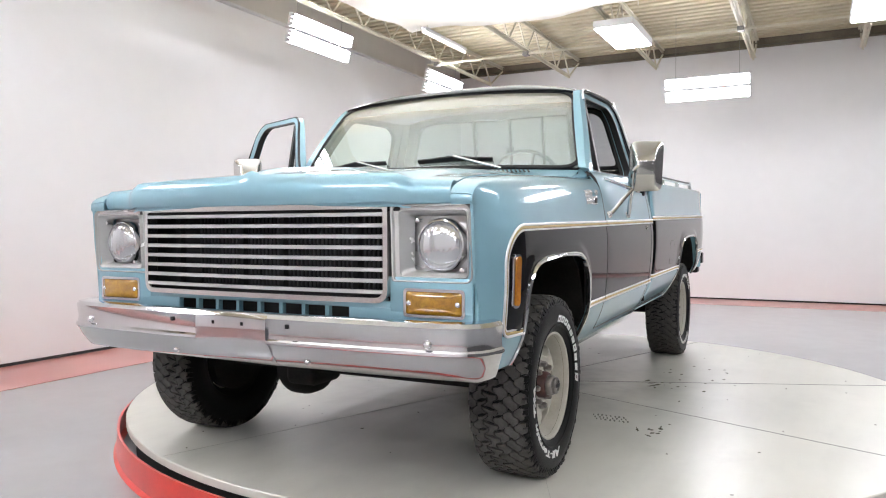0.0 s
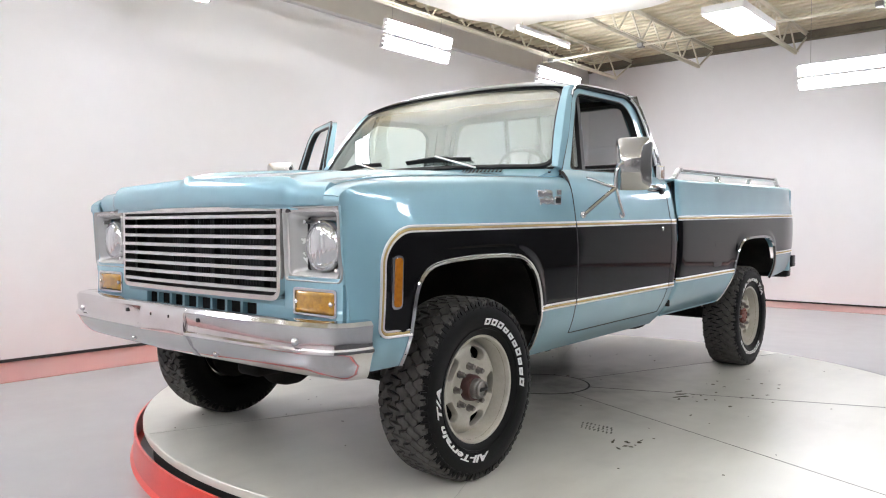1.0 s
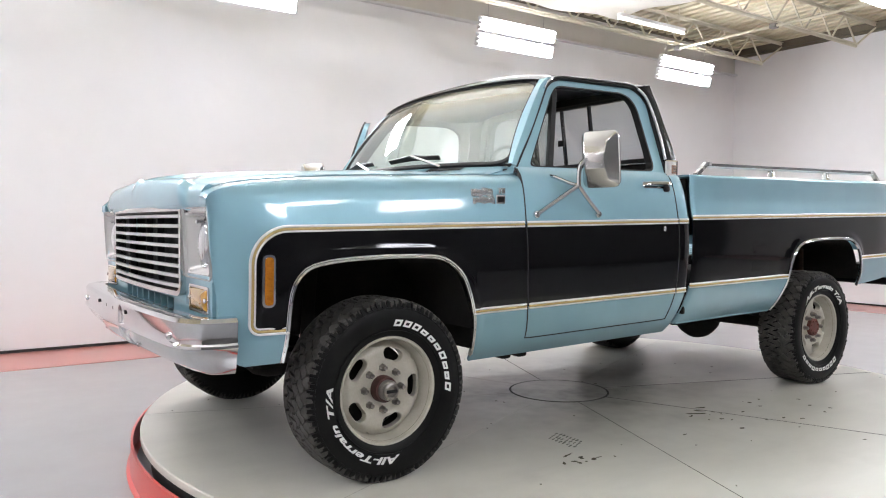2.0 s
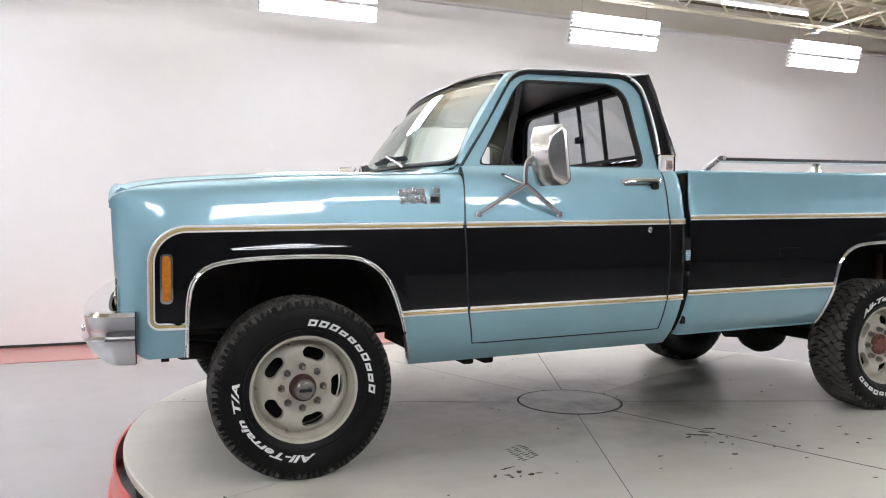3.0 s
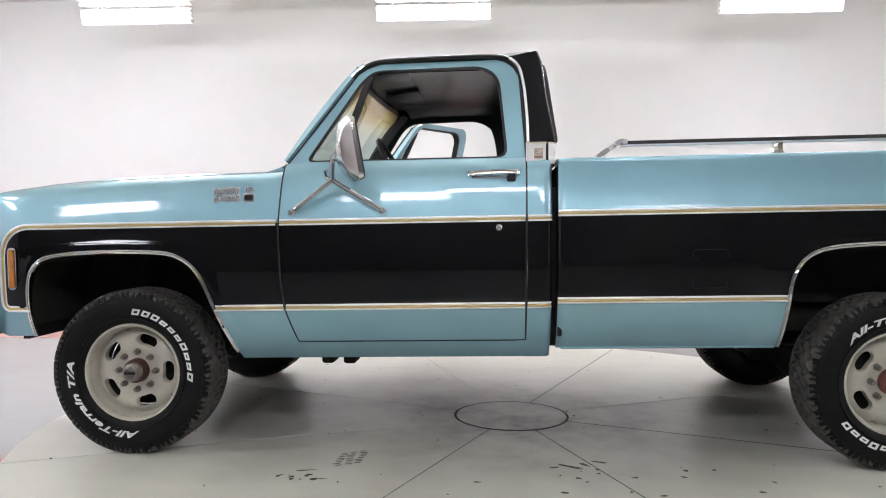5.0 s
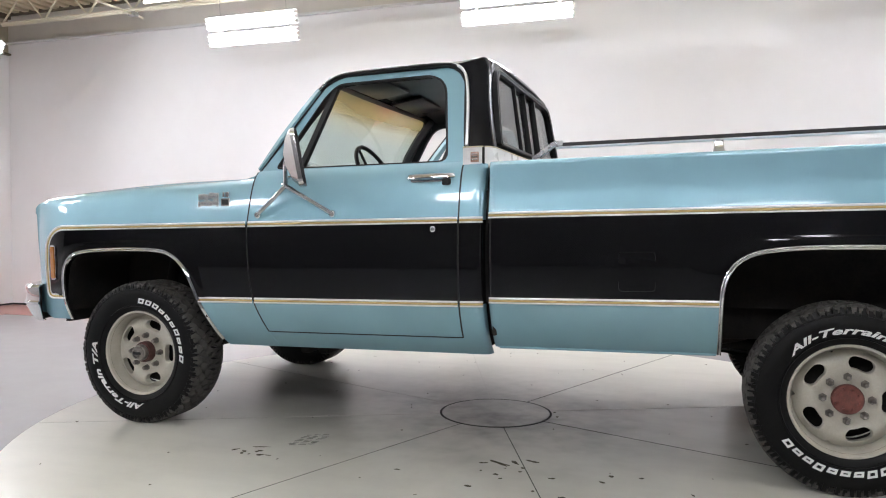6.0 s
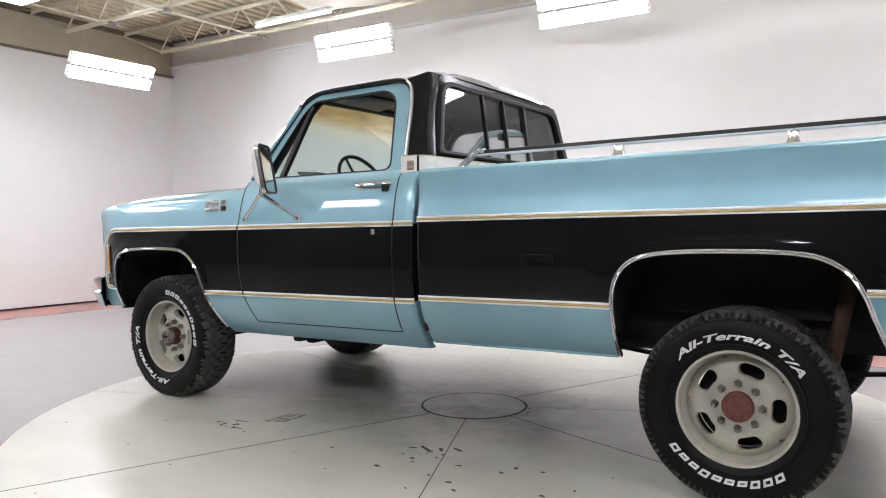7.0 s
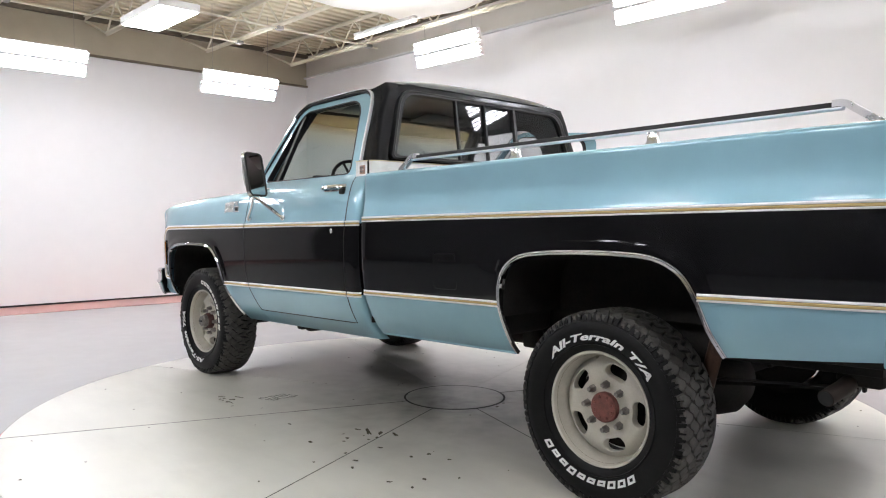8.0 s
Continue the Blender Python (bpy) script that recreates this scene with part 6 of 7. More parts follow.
        part("sun_visor", bm, HEADLINER, truck, rake=True)
    # dash
    bm = bmesh.new()
    grid(bm, [[(x, y, z) for x, z in ((-1.0, 1.315), (-0.86, 1.318), (-0.78, 1.305), (-0.745, 1.27), (-0.76, 1.10), (-0.80, 1.05))] for y in (-0.86, -0.4, 0.0, 0.4, 0.86)])
    solid(part("dashboard", tidy(bm), INTERIOR, truck, "dark padded dashboard", rake=True), 0.02, 0)
    bm = bmesh.new()
    box(bm, (-0.86, -0.64, 1.27), (-0.70, -0.20, 1.372), 0.025, 3)
    part("instrument_hood", bm, INTERIOR, truck, rake=True)
    # seat
    bm = bmesh.new()
    box(bm, (-0.50, -0.72, 0.78), (0.02, 0.72, 0.94), 0.05, 3)
    seat = part("bench_seat", bm, SEAT_CLOTH, truck, "low bench seat in grey-blue cloth", rake=True)
    bm = bmesh.new()
    box(bm, (-0.06, -0.72, -0.21), (0.06, 0.72, 0.20), 0.045, 3, m=pose(0.075, 0, 1.10, 0, 12, 0))
    part("seat_back", bm, SEAT_CLOTH, seat, rake=True)
    # steering wheel
    wheel = new("steering_wheel")
    wheel.parent = truck
    wheel["label"] = "thin black steering wheel"
    m = pose(-0.525, -0.43, 1.300, 0, 62, 0)
    bm = bmesh.new()
    pts = [m @ Vector((0.205 * math.cos(a), 0.205 * math.sin(a), 0)) for a in np.linspace(0, 2 * math.pi, 41)[:-1]]
    sweep(bm, pts, ring_profile(0.0115, 8), out=[m.to_3x3() @ Vector((0, 0, 1))] * 40, closed=True)
    part("rim", tidy(bm), SEAL, wheel, rake=True)
    for a in (200, 340, 90):
        bm = bmesh.new()
        rod(bm, m @ Vector((0, 0, -0.03)), m @ Vector((0.205 * math.cos(radians(a)), 0.205 * math.sin(radians(a)), 0)), 0.008, 8)
        part("spoke", tidy(bm), SEAL, wheel, rake=True)
    bm = bmesh.new()
    lathe(bm, [(0.05, -0.06), (0.055, -0.02), (0.04, -0.005), (0.0, 0.0)], 20, m @ pose(0, 0, 0, 90, 0, 0))
    part("hub", tidy(bm), SEAL, wheel, rake=True)
    bm = bmesh.new()
    rod(bm, m @ Vector((0, 0, -0.02)), m @ Vector((0, 0, -0.30)), 0.03, 12)
    part("column", tidy(bm), INTERIOR, wheel, rake=True)


build_back()


# ---- the pickup: wheels ----
TYRE_R, RIM_R = 0.392, 0.222
WHEEL_Z = 0.370
WHEEL_SCALE = 0.975


def press(ob):
    """Flattens rubber where the truck's weight presses it on the deck."""
    for v in ob.data.vertices:
        if v.co.z < 0.0006 - WHEEL_Z:
            v.co.z = 0.0006 - WHEEL_Z
        if v.co.z < -0.28:
            v.co.y *= 1 + 0.5 * (-0.28 - v.co.z)


def tyre_profile():
    """(radius, along): outer sidewall to inner, along is outward."""
    half = [(0.213, 0.085), (0.222, 0.100), (0.240, 0.110), (0.275, 0.122), (0.310, 0.126), (0.338, 0.122), (0.355, 0.114), (0.366, 0.102), (0.3725, 0.08)]
    return half + [(0.374, 0.0)] + [(r, -y) for r, y in reversed(half)]


def tread(bm):
    """Interlocking hooked blocks between zigzag grooves, with notched lugs along both shoulders."""
    n = 40
    step = 2 * math.pi / n

    def block(outline, a0, depth=0.0095, base=0.3765):
        def at(u, v, r):
            drop = 0.020 * max(0.0, (abs(v) - 0.075) / 0.05) ** 2
            return ((r - drop) * math.sin(a0 + u * step), v, (r - drop) * math.cos(a0 + u * step))
        low = [bm.verts.new(at(u, v, base - 0.010)) for u, v in outline]
        top = [bm.verts.new(at(u, v, base + depth)) for u, v in outline]
        bm.faces.new(top)
        for i in range(len(outline)):
            k = (i + 1) % len(outline)
            bm.faces.new((low[i], low[k], top[k], top[i]))

    edges = (-0.084, -0.042, 0.0, 0.042, 0.084)
    groove = 0.0032

    def zigzag(k, u):
        """The groove between two columns, at u pitches round the tyre."""
        return edges[k] + 0.0105 * max(-1.0, min(1.0, 1.8 * math.sin(2 * math.pi * (u + 0.27 * k))))

    marks = [0.0, 0.14, 0.28, 0.42, 0.58, 0.72, 0.86, 1.0]
    for i in range(n):
        a = i * step
        for c in range(4):
            start, lean = 0.5 * (c % 2) + 0.055, (0.20 if c % 2 else -0.20)
            low = [(start + 0.89 * m - lean * (0.5 - abs(m - 0.5)) * 0.4 - lean / 2, zigzag(c, start + 0.89 * m - lean / 2) + groove) for m in marks]
            high = [(start + 0.89 * m + lean / 2, zigzag(c + 1, start + 0.89 * m + lean / 2) - groove) for m in marks]
            mid0, mid1 = (start + 0.07, (low[0][1] + high[0][1]) / 2), (start + 0.82, (low[-1][1] + high[-1][1]) / 2)
            block(low + [mid1] + list(reversed(high)) + [mid0], a)
        for sign, k in ((-1, 0), (1, 4)):
            start = 0.3 if sign > 0 else 0.75
            inner = [(start + 0.84 * m, sign * zigzag(k, start + 0.84 * m) + groove) for m in marks]
            long = 0.118 if i % 2 else 0.113
            outer = [(start + 0.80, 0.104), (start + 0.74, long), (start + 0.46, long), (start + 0.42, 0.106), (start + 0.34, 0.106), (start + 0.30, long - 0.003), (start + 0.06, long - 0.003), (start, 0.102)]
            pts = [(u, sign * v) for u, v in inner + outer]
            block(pts if sign > 0 else list(reversed(pts)), a)


def shoulder_lugs(bm):
    """Shallow lugs that run from the tread down the shoulder."""
    n = 92
    step = 2 * math.pi / n
    for i in range(n):
        for sign in (-1, 1):
            c = (i + (0.4 if sign > 0 else 0.2)) * step
            w = 0.33 * step
            prof = [(0.3765, 0.109), (0.362, 0.1165), (0.347 if i % 2 else 0.340, 0.1228), (0.345, 0.119), (0.36, 0.110), (0.370, 0.1)]
            ra = [bm.verts.new((r * math.sin(c - w), sign * y, r * math.cos(c - w))) for r, y in prof]
            rb = [bm.verts.new((r * math.sin(c + w), sign * y, r * math.cos(c + w))) for r, y in prof]
            for k in range(len(prof)):
                j = (k + 1) % len(prof)
                bm.faces.new((ra[k], ra[j], rb[j], rb[k]))
            bm.faces.new(ra)
            bm.faces.new(list(reversed(rb)))


def sidewall(theta, r):
    """A point on the outer sidewall, theta clockwise from the top as seen from outside."""
    y = float(np.interp(r, [0.24, 0.275, 0.31, 0.34, 0.36], [0.110, 0.122, 0.126, 0.122, 0.114]))
    return -r * math.sin(theta), y, r * math.cos(theta)


def bent_text(bm, words, middle, height, radius, squeeze):
    """Raised letters bent round the sidewall, their feet towards the hub. middle: degrees from the top."""
    curve = bpy.data.curves.new("lettering", "FONT")
    curve.body, curve.size, curve.extrude, curve.resolution_u, curve.offset = words, 1.0, 0.04, 2, 0.0275
    curve.align_x = "CENTER"
    ob = bpy.data.objects.new("lettering", curve)
    me = bpy.data.meshes.new_from_object(ob)
    base = len(bm.verts)
    bm.from_mesh(me)
    bm.verts.ensure_lookup_table()
    for v in bm.verts[base:]:
        r = radius + v.co.y * height / 0.7
        theta = radians(middle) + (v.co.x + 0.28 * v.co.y) * squeeze * height / radius
        p = sidewall(theta, r)
        v.co = (p[0], p[1] + 0.001 + v.co.z * 0.05, p[2])
    bpy.data.objects.remove(ob)
    bpy.data.curves.remove(curve)


def plain_letters(wheel, count, middle, height, radius, pitch):
    """Plain raised blocks in place of a maker's name."""
    for i in range(count):
        bm = bmesh.new()
        c = radians(middle + (i - (count - 1) / 2) * pitch)
        half = radians(pitch) * 0.37
        tall = height if i in (0, 1, 2, 6, count - 1) else height * 0.76
        w, h = half * 0.52, 0.0078
        strokes = [(-half, half, 0, h), (-half, half, tall - h, tall), (-half, -half + w, h, tall - h), (half - w, half, h, tall - h)]
        for u0, u1, r0, r1 in strokes:
            vs = []
            for lift in (0.0, 0.002):
                for u, r in ((u0, r0), (u1, r0), (u1, r1), (u0, r1)):
                    p = sidewall(c + u + 0.45 * (r / height) * half, radius + r)
                    vs.append(bm.verts.new((p[0], p[1] + lift, p[2])))
            bm.faces.new(vs[4:])
            for k in range(4):
                j = (k + 1) % 4
                bm.faces.new((vs[k], vs[j], vs[4 + j], vs[4 + k]))
        part("maker_mark", tidy(bm), LETTER_WHITE, wheel, "raised white block", smooth=0)


def rim_depth(r):
    """How far out the face of the wheel disc lies at a radius."""
    return float(np.interp(r, [0.0, 0.08, 0.105, 0.118, 0.14, 0.17, 0.19, 0.205], [0.048, 0.048, 0.046, 0.052, 0.060, 0.055, 0.036, 0.02]))


def build_disc(bm):
    """The slotted disc: five sectors, each with one rounded slot."""
    r0, r1 = 0.05, 0.205
    for s in range(5):
        mid = radians(72 * s + 19)
        hole, edge, fold = [], [], []
        n = 32
        rc = 0.150
        for k in range(n):
            a = 2 * math.pi * k / n
            ca, sa = math.cos(a), math.sin(a)
            # stadium-shaped slot, in metres along the arc and the radius
            ux, ur = ca, sa
            L = 0.025
            t = (0.0275 / abs(ur)) if abs(ur) * L >= 0.0275 * abs(ux) * 0.999 and abs(ur) > 1e-6 else None
            if t is not None and abs(t * ux) <= L:
                hx, hy = t * ux, t * ur
            else:
                b = -2 * L * abs(ux)
                t = (-b + math.sqrt(b * b - 4 * (L * L - 0.0275 ** 2))) / 2
                hx, hy = t * ux, t * ur
            wx = radians(36) * rc
            lim = []
            if abs(ux) > 1e-6:
                lim.append(wx / abs(ux))
            if ur > 1e-6:
                lim.append((r1 - rc) / ur)
            if ur < -1e-6:
                lim.append((rc - r0) / -ur)
            e = min(lim)
            for pts, px, py in ((hole, hx, hy), (edge, e * ux, e * ur)):
                r = rc + py
                pts.append((mid + px / rc, r))
            fold.append((mid + hx * 0.93 / rc, rc + hy * 0.93))
        def at(p, sink=0.0):
            return Vector((-p[1] * math.sin(p[0]), rim_depth(p[1]) - sink, p[1] * math.cos(p[0])))
        rows = []
        for f in (1.0, 0.75, 0.5, 0.25, 0.08, 0.0):
            rows.append([at((h[0] + (e[0] - h[0]) * f, h[1] + (e[1] - h[1]) * f)) for h, e in zip(hole, edge)])
        rows.append([at(p, 0.003) for p in fold])
        rows.append([at(p, 0.034) for p in fold])
        grid(bm, rows, close=True)


def build_wheel(front):
    """A wheel with its outward axis along +y, the hub at its origin."""
    wheel = new("wheel")
    wheel.parent = truck
    wheel["label"] = "cream slotted steel wheel with " + ("chrome locking hub" if front else "rusty red hub cap")
    bm = bmesh.new()
    lathe(bm, tyre_profile(), 72)
    tyre = part("tyre", tidy(bm), RUBBER, wheel, "black off-road tyre with raised white letters")
    bm = bmesh.new()
    tread(bm)
    t = part("tread", tidy(bm), TREAD, wheel, smooth=0)
    t["kind"] = "stuff"
    bm = bmesh.new()
    shoulder_lugs(bm)
    t = part("shoulder_lug", tidy(bm), RUBBER, wheel, smooth=0)
    t["kind"] = "stuff"
    bm = bmesh.new()
    lathe(bm, [(0.352, 0.1185), (0.350, 0.1215), (0.347, 0.1215), (0.345, 0.1195)], 72)
    lathe(bm, [(0.262, 0.119), (0.260, 0.1225), (0.256, 0.1215), (0.254, 0.1165)], 72)
    part("sidewall_rib", tidy(bm), RUBBER, wheel)
    bm = bmesh.new()
    bent_text(bm, "All-Terrain T/A", (226 if front else 3), 0.0275, 0.2725, 2.95)
    part("lettering", bm, LETTER_WHITE, wheel, "raised white letters", smooth=0)
    plain_letters(wheel, 10, (48.5 if front else 187), 0.0275, 0.2725, 9.6)
    bm = bmesh.new()
    lathe(bm, [(0.226, 0.094), (0.230, 0.101), (0.227, 0.106), (0.219, 0.104), (0.214, 0.096), (0.213, 0.078), (0.209, 0.058), (0.204, 0.03), (0.190, 0.01), (0.190, -0.02)], 72)
    part("rim", tidy(bm), RIM_PAINT, wheel)
    bm = bmesh.new()
    lathe(bm, [(0.189, 0.0), (0.190, -0.06), (0.205, -0.085), (0.228, -0.098), (0.230, -0.09)], 72)
    part("inner_rim", tidy(bm), UNDER, wheel, "grimy inner side of the rim")
    bm = bmesh.new()
    build_disc(bm)
    part("wheel_disc", tidy(bm), RIM_PAINT, wheel, "slotted cream wheel disc", smooth=50)
    bm = bmesh.new()
    lathe(bm, [(0.0, -0.03), (0.165, -0.03), (0.178, -0.04), (0.180, -0.1), (0.0, -0.1)], 32)
    part("brake_drum", tidy(bm), UNDER, wheel)
    for k in range(8):
        a = 2 * math.pi * k / 8
        bm = bmesh.new()
        lathe(bm, [(0.017, 0.0), (0.017, 0.007), (0.0135, 0.010), (0.0125, 0.027), (0.009, 0.033), (0.006, 0.031), (0.0, 0.030)], 6, pose(0.089 * math.sin(a), 0.046, 0.089 * math.cos(a)))
        part("lug_nut", tidy(bm), WORN_STEEL, wheel, smooth=30)
    bm = bmesh.new()
    if front:
        lathe(bm, [(0.058, 0.04), (0.056, 0.075), (0.052, 0.085), (0.04, 0.086)], 32)
        part("hub_ring", tidy(bm), HUB_DARK, wheel, "dark rusty red hub ring")
        bm = bmesh.new()
        lathe(bm, [(0.043, 0.08), (0.043, 0.105), (0.040, 0.110), (0.036, 0.112), (0.036, 0.122), (0.032, 0.126), (0.025, 0.127), (0.024, 0.120), (0.0, 0.120)], 32)
        part("locking_hub", tidy(bm), WORN_STEEL, wheel, "dull chrome locking hub")
        bm = bmesh.new()
        box(bm, (-0.0275, 0.118, -0.007), (0.0275, 0.128, 0.007), 0.003)
        part("hub_dial", bm, SEAL, wheel, "dark dial of the hub")
    else:
        lathe(bm, [(0.060, 0.04), (0.060, 0.066), (0.057, 0.070), (0.03, 0.0715), (0.0, 0.072)], 32)
        cap = part("hub_cap", tidy(bm), HUB_RED, wheel, "rusty red axle cap")
        for k in range(8):
            a = 2 * math.pi * (k + 0.5) / 8
            bm = bmesh.new()
            lathe(bm, [(0.0075, 0.0), (0.007, 0.008), (0.0, 0.009)], 6, pose(0.043 * math.sin(a), 0.069, 0.043 * math.cos(a)))
            part("hub_bolt", tidy(bm), HUB_RED, wheel, smooth=0)
    for ob in wheel.children_recursive:
        ob.data.transform(Matrix.Diagonal((WHEEL_SCALE, 1, WHEEL_SCALE, 1)))
        if ob.name.split(".")[0] in ("tyre", "tread", "shoulder_lug"):
            press(ob)
    return wheel


front_wheel, rear_wheel = build_wheel(True), build_wheel(False)
front_wheel.matrix_basis = pose(-1.67, -0.855, WHEEL_Z, 0, 0, 180)
rear_wheel.matrix_basis = pose(1.67, -0.850, WHEEL_Z, 0, 0, 180)
copy_thing(front_wheel, pose(-1.67, 0.855, WHEEL_Z))
copy_thing(rear_wheel, pose(1.67, 0.850, WHEEL_Z))


# ---- the pickup: cargo bed, chassis ----
def build_bed():
    bm = bmesh.new()
    box(bm, (0.245, -0.54, 0.79), (2.66, 0.54, 0.82))
    part("bed_floor", bm, UNDER, truck, "dark ribbed bed floor", smooth=0, rake=True, lift=BED_LIFT)
    for k in range(6):
        y = -0.45 + k * 0.18
        bm = bmesh.new()
        box(bm, (0.28, y - 0.035, 0.821), (2.63, y + 0.035, 0.832), 0.005, 1)
        part("floor_rib", bm, PAINT, truck, smooth=0, rake=True, lift=BED_LIFT)
    bm = bmesh.new()
    box(bm, (0.243, -0.938, 0.53), (0.262, 0.938, 1.285), 0.006)
    part("bed_front_wall", bm, UNDER, truck, "dark front wall of the bed", rake=True, lift=BED_LIFT)
    bm = bmesh.new()
    box(bm, (0.262, -0.85, 0.82), (0.275, 0.85, 1.302), 0.004)
    part("bed_head", bm, PAINT, truck, rake=True, lift=BED_LIFT)
    for s in (-1, 1):
        bm = bmesh.new()
        box(bm, (0.25, s * 0.845, 0.965), (2.66, s * 0.856, 1.290))
        part("bed_inner_wall", bm, PAINT, truck, smooth=0, rake=True, lift=BED_LIFT)
        bm = bmesh.new()
        box(bm, (2.635, s * 0.84, 0.60), (2.677, s * 0.965, 1.29), 0.008)
        post = part("tail_post", bm, PAINT, truck, rake=True, lift=BED_LIFT)
        bm = bmesh.new()
        box(bm, (2.665, s * 0.86, 0.80), (2.686, s * 0.95, 1.06), 0.01)
        part("tail_lamp", bm, EMBLEM_RED, post, "dull red tail lamp", rake=True, lift=BED_LIFT)
        # bright rail on the bed side
        rail = new("bed_rail")
        rail.parent = truck
        rail["label"] = "black-topped chrome rail along the bed side"
        y = s * 0.880
        bm = bmesh.new()
        sweep(bm, [(0.515, y, 1.370), (1.5, y, 1.371), (2.49, y, 1.372)], [(0.010, -0.009), (0.012, 0.0), (0.010, 0.009), (-0.006, 0.013), (-0.006, -0.013)], out=(0, 0, 1))
        part("black_strip", tidy(bm), SEAL, rail, "black top strip", rake=True, lift=BED_LIFT)
        bm = bmesh.new()
        sweep(bm, [(0.515, y, 1.363), (1.5, y, 1.364), (2.49, y, 1.365)], [(0.001, -0.014), (0.001, 0.014), (-0.003, 0.014), (-0.007, 0.009), (-0.009, 0.0), (-0.007, -0.009), (-0.003, -0.014)], out=(0, 0, 1))
        part("bright_tube", tidy(bm), TRIM, rail, rake=True, lift=BED_LIFT)
        for x, d in ((0.515, -1), (2.49, 1)):
            bm = bmesh.new()
            sweep(bm, smooth_line([(x - d * 0.03, y, 1.376), (x + d * 0.005, y, 1.374), (x + d * 0.04, y, 1.350), (x + d * 0.085, y, 1.319), (x + d * 0.10, y, 1.310)], 12),
                  [(0.013, -0.014), (0.014, 0.0), (0.013, 0.014), (-0.008, 0.014), (-0.008, -0.014)], out=(d * 0.5, 0, 1))
            box(bm, (x + d * 0.02 - 0.05, y - 0.022, 1.304), (x + d * 0.10 + 0.02, y + 0.022, 1.316), 0.004)
            part("end_foot", tidy(bm), ALUMINIUM, rail, "bright end foot", rake=True, lift=BED_LIFT)
        for x in (1.186, 1.847):
            bm = bmesh.new()
            rows = [[(x + u * w, y + v * w2, z) for u, v in rounded([(-1, -1), (1, -1), (1, 1), (-1, 1)], 0.3, 3)] for w, w2, z in ((0.030, 0.024, 1.304), (0.028, 0.023, 1.311), (0.020, 0.016, 1.322), (0.018, 0.014, 1.357))]
            vs = grid(bm, rows, close=True)
            bm.faces.new(vs[-1])
            part("stanchion", tidy(bm), STAINLESS, rail, rake=True, lift=BED_LIFT)
    bm = bmesh.new()
    box(bm, (2.64, -0.838, 0.80), (2.678, 0.838, 1.30), 0.01)
    gate = part("tailgate", bm, TWO_TONE, truck, "light blue tailgate", rake=True, lift=BED_LIFT)
    bm = bmesh.new()
    box(bm, (2.68, -0.94, 0.54), (2.80, 0.94, 0.70), 0.02)
    step = part("rear_bumper", bm, BLACK_PAINT, truck, "black rear step bumper", rake=True, lift=BED_LIFT)
    for s in (-1, 1):
        bm = bmesh.new()
        box(bm, (2.70, s * 0.96 - 0.015, 0.63), (2.80, s * 0.96 + 0.015, 0.73), 0.01)
        part("bumper_end", bm, BLACK_PAINT, step, rake=True, lift=BED_LIFT)
        bm = bmesh.new()
        box(bm, (2.15, s * 0.50 - 0.03, 0.52), (2.62, s * 0.50 + 0.03, 0.58), 0.006)
        part("bumper_bracket", bm, UNDER, step, rake=True, lift=BED_LIFT)


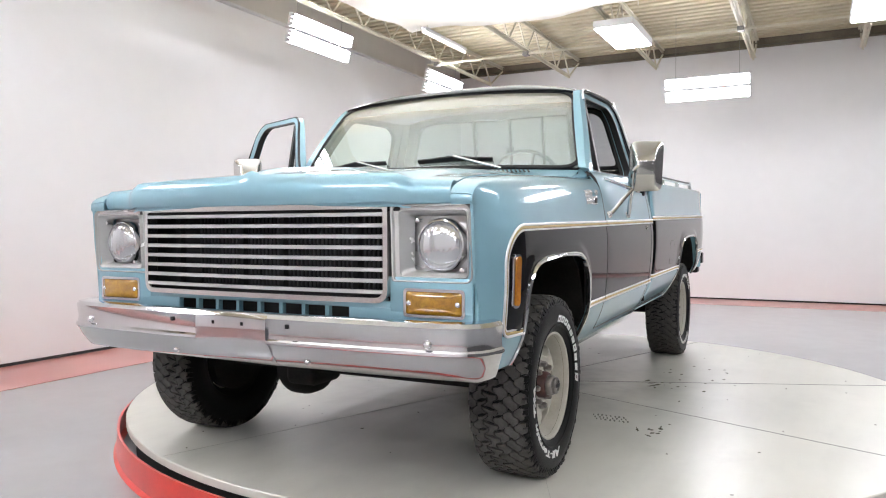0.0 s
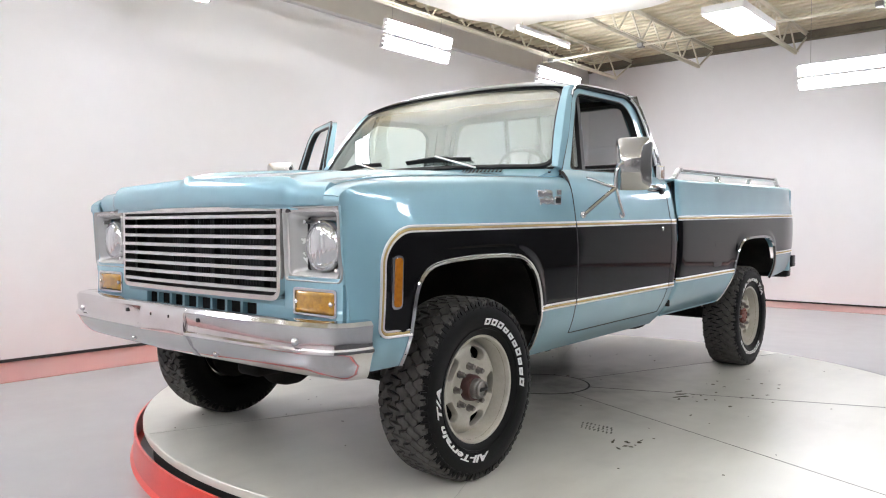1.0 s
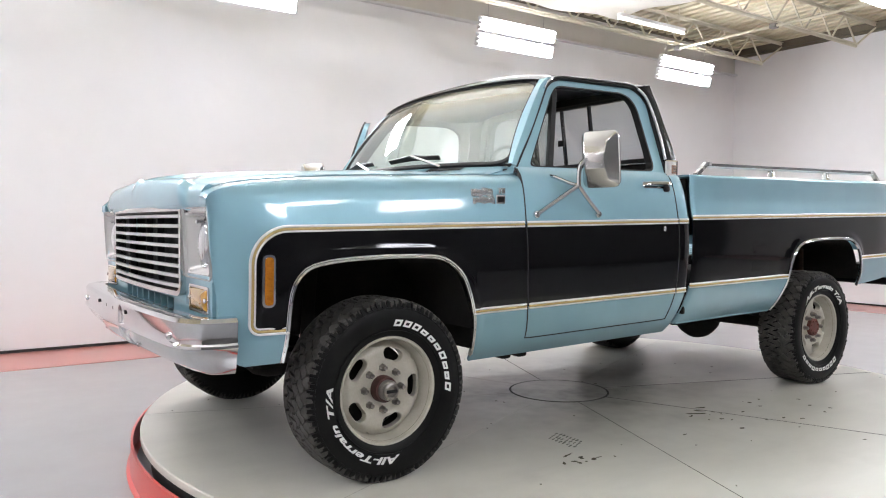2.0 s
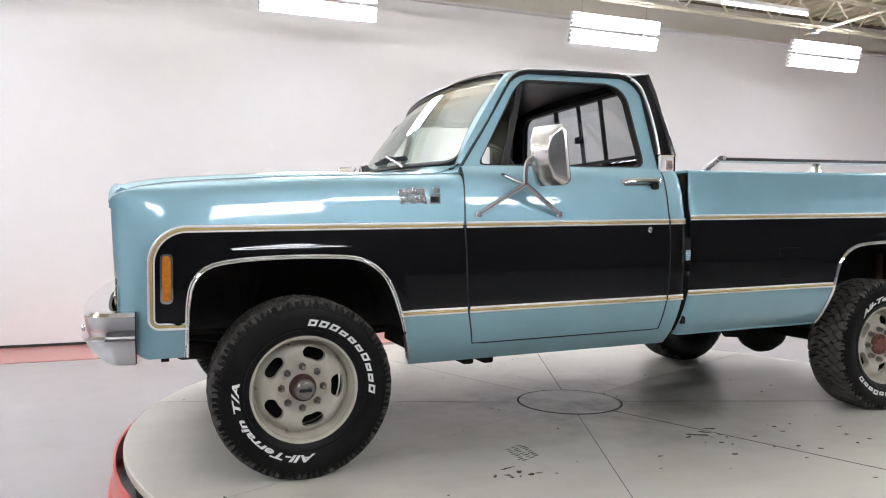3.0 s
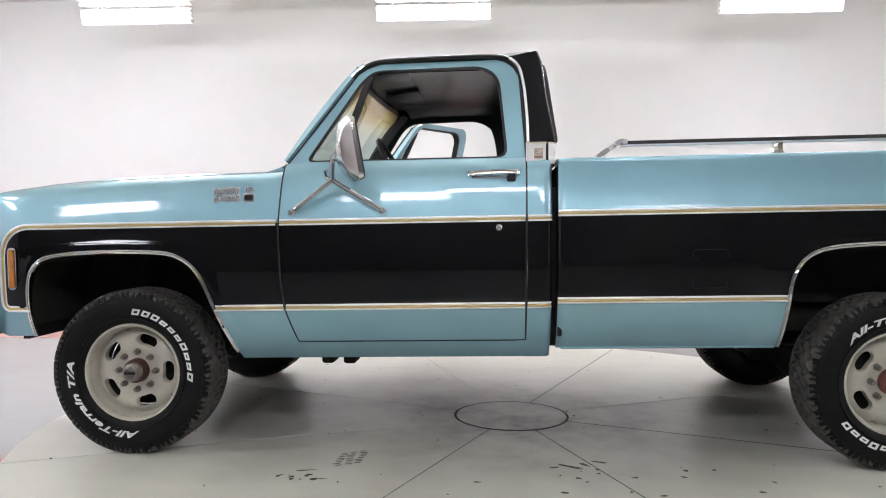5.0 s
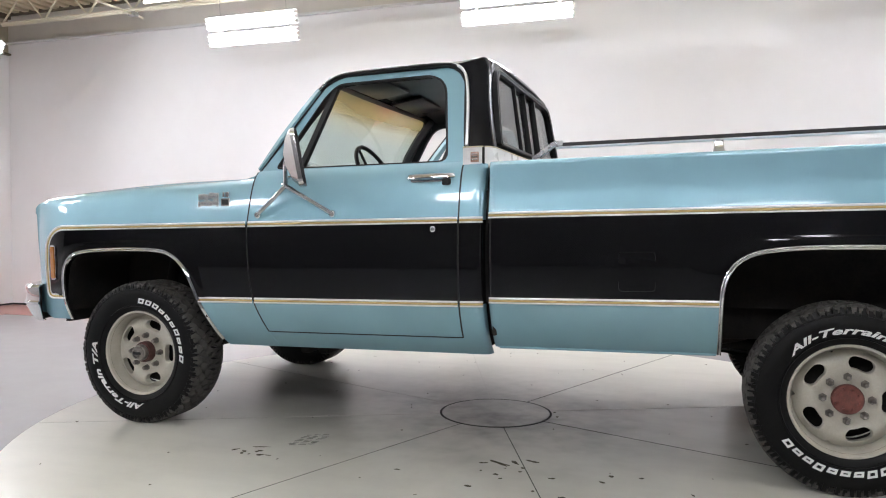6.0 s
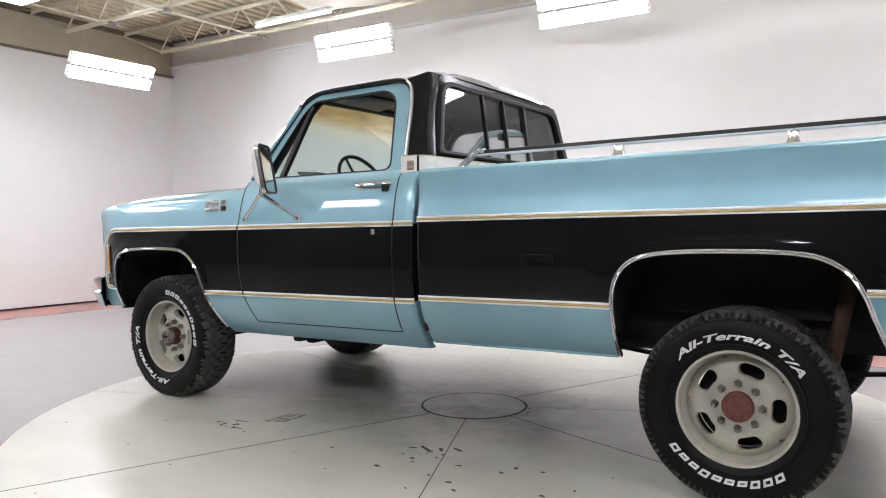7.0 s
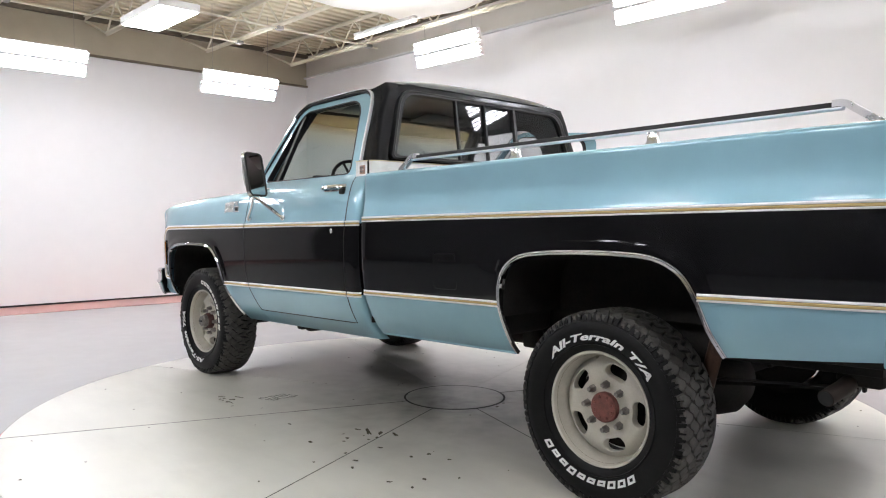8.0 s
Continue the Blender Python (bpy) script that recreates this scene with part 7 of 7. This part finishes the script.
def build_chassis():
    chassis = new("chassis")
    chassis.parent = truck
    chassis["label"] = "dark grimy steel chassis with axles and leaf springs"
    for s in (-1, 1):
        bm = bmesh.new()
        box(bm, (-2.45, s * 0.42 - 0.035, 0.585), (-0.9, s * 0.42 + 0.035, 0.70), 0.006)
        box(bm, (-0.95, s * 0.44 - 0.035, 0.50), (2.5, s * 0.44 + 0.035, 0.66), 0.006)
        part("frame_rail", bm, UNDER, chassis, rake=True)
        # leaf springs
        for xa, xm, xb, y in ((-2.28, -1.67, -1.05, 0.42), (0.98, 1.67, 2.36, 0.52)):
            rise = 0.035 if xa < 0 else 0.0
            bm = bmesh.new()
            for k in range(4):
                f = 1 - 0.2 * k
                line = smooth_line([(xm + (xa - xm) * f, s * y, 0.50 + rise - 0.012 * k), (xm, s * y, 0.445 + rise - 0.012 * k), (xm + (xb - xm) * f, s * y, 0.50 + rise - 0.012 * k)], 14)
                sweep(bm, line, [(0.005, -0.03), (0.005, 0.03), (-0.005, 0.03), (-0.005, -0.03)], out=(0, 0, 1))
            part("leaf_spring", tidy(bm), UNDER, chassis)
            bm = bmesh.new()
            box(bm, (xm - 0.06, s * y - 0.045, 0.34), (xm + 0.06, s * y + 0.045, 0.45 + rise), 0.01)
            part("spring_perch", bm, UNDER, chassis)
            bm = bmesh.new()
            box(bm, (xa - 0.03, s * y - 0.035, 0.47 + rise), (xa + 0.05, s * y + 0.035, 0.60 + rise), 0.012)
            part("spring_hanger", bm, UNDER, chassis)
        bm = bmesh.new()
        rod(bm, (1.94, s * 0.66, 0.40), (2.03, s * 0.60, 0.88), 0.03, 12)
        part("shock_absorber", bm, RUST, chassis, "rusty brown shock absorber")
        bm = bmesh.new()
        rod(bm, (-1.86, s * 0.55, 0.40), (-1.80, s * 0.50, 0.85), 0.028, 12)
        part("shock_absorber", bm, UNDER, chassis)
    for x, yd, wide in ((-1.67, 0.30, 0.135), (1.67, 0.0, 0.165)):
        bm = bmesh.new()
        rod(bm, (x, -0.78, WHEEL_Z), (x, 0.78, WHEEL_Z), 0.045, 16)
        bm.normal_update()
        part("axle_tube", bm, UNDER, chassis)
        bm = bmesh.new()
        d = 1 if x < 0 else -1
        lathe(bm, [(0.0, -0.16), (0.5 * wide, -0.15), (0.85 * wide, -0.10), (wide, -0.03), (wide, 0.03), (0.8 * wide, 0.10), (0.06, 0.17), (0.05, 0.30), (0.0, 0.30)], 24, pose(x, yd, WHEEL_Z - 0.02, 0, 0, -90 if d > 0 else 90))
        part("differential", tidy(bm), UNDER, chassis)
    bm = bmesh.new()
    rod(bm, (-0.4, 0.1, 0.50), (1.45, 0.02, 0.42), 0.04, 14)
    part("drive_shaft", bm, UNDER, chassis)
    bm = bmesh.new()
    rod(bm, (-0.4, 0.28, 0.48), (-1.4, 0.30, 0.42), 0.03, 12)
    part("front_drive_shaft", bm, UNDER, chassis)
    bm = bmesh.new()
    box(bm, (-0.75, -0.12, 0.46), (-0.2, 0.32, 0.75), 0.05, 3)
    part("transfer_case", bm, UNDER, chassis)
    bm = bmesh.new()
    box(bm, (-0.55, -0.44, 0.44), (-0.45, 0.44, 0.50), 0.012)
    part("crossmember", bm, UNDER, chassis)
    for x in (-0.83, -0.725):
        bm = bmesh.new()
        box(bm, (x - 0.03, -0.70, 0.375), (x + 0.03, -0.56, 0.47), 0.012)
        part("body_mount", bm, UNDER, chassis)
    bm = bmesh.new()
    box(bm, (-1.9, -0.25, 0.52), (-1.0, 0.25, 1.0), 0.06, 3)
    part("engine", bm, UNDER, chassis)
    bm = bmesh.new()
    box(bm, (-2.15, -0.10, 0.37), (-1.95, 0.06, 0.52), 0.03, 3)
    part("steering_box", bm, UNDER, chassis)
    bm = bmesh.new()
    rod(bm, (-1.50, -0.68, 0.36), (-1.50, 0.66, 0.38), 0.018, 10)
    part("tie_rod", bm, UNDER, chassis)
    for s in (-1, 1):
        bm = bmesh.new()
        sweep(bm, smooth_line([(-0.9, s * 0.32, 0.50), (0.4, s * 0.34, 0.47), (1.2, s * 0.33, 0.50), (1.6, s * 0.34, 0.62), (2.1, s * 0.32, 0.58), (2.34, s * 0.34, 0.55), (2.39, s * 0.42, 0.52), (2.36, s * 0.60, 0.475)], 40), ring_profile(0.030, 14))
        part("exhaust_pipe", tidy(bm), SOOT, chassis, "sooty brown exhaust pipe")
        bm = bmesh.new()
        rod(bm, (2.362, s * 0.59, 0.4775), (2.3595, s * 0.603, 0.4742), 0.0265, 14)
        part("pipe_mouth", bm, DARK_GAP, chassis, "sooty black open pipe end")
        bm = bmesh.new()
        box(bm, (2.40, s * 0.35 - 0.012, 0.465), (2.412, s * 0.35 + 0.012, 0.62), 0.003)
        part("pipe_hanger", bm, UNDER, chassis)
        bm = bmesh.new()
        box(bm, (-0.05, s * 0.27, 0.42), (0.55, s * 0.41, 0.56), 0.05, 3)
        part("silencer", bm, UNDER, chassis)
    bm = bmesh.new()
    box(bm, (2.34, -0.46, 0.50), (2.50, 0.46, 0.60), 0.02)
    box(bm, (2.40, -0.06, 0.44), (2.68, 0.06, 0.53), 0.012)
    part("hitch_receiver", bm, UNDER, chassis, "black tow hitch under the tail")
    bm = bmesh.new()
    box(bm, (0.45, -0.86, 0.545), (1.1, -0.5, 0.78), 0.04, 3)
    part("fuel_tank", bm, UNDER, chassis, rake=True)
    # wheel houses
    for s in (-1, 1):
        for arch, deep in ((FRONT_ARCH, 0.50), (REAR_ARCH, 0.56)):
            bm = bmesh.new()
            line = [p for p in smooth_line(arch, 40) if p[1] > 0.60]
            cx = sum(p[0] for p in line) / len(line)
            grown = [(cx + (x - cx) * 1.035, 0.5 + (z - 0.5) * 1.06) for x, z in line]
            rows = [[(x, s * y, z) for x, z in (line if i == 0 else grown)] for i, y in enumerate((0.975, 0.955, deep))]
            grid(bm, rows)
            bm.faces.new([bm.verts.new((x, s * deep, z)) for x, z in grown])
            part("wheel_house", tidy(bm), UNDER, chassis, "black wheel house liner", smooth=50, rake=True, lift=BED_LIFT if arch is REAR_ARCH else 0.0)


build_bed()
build_chassis()
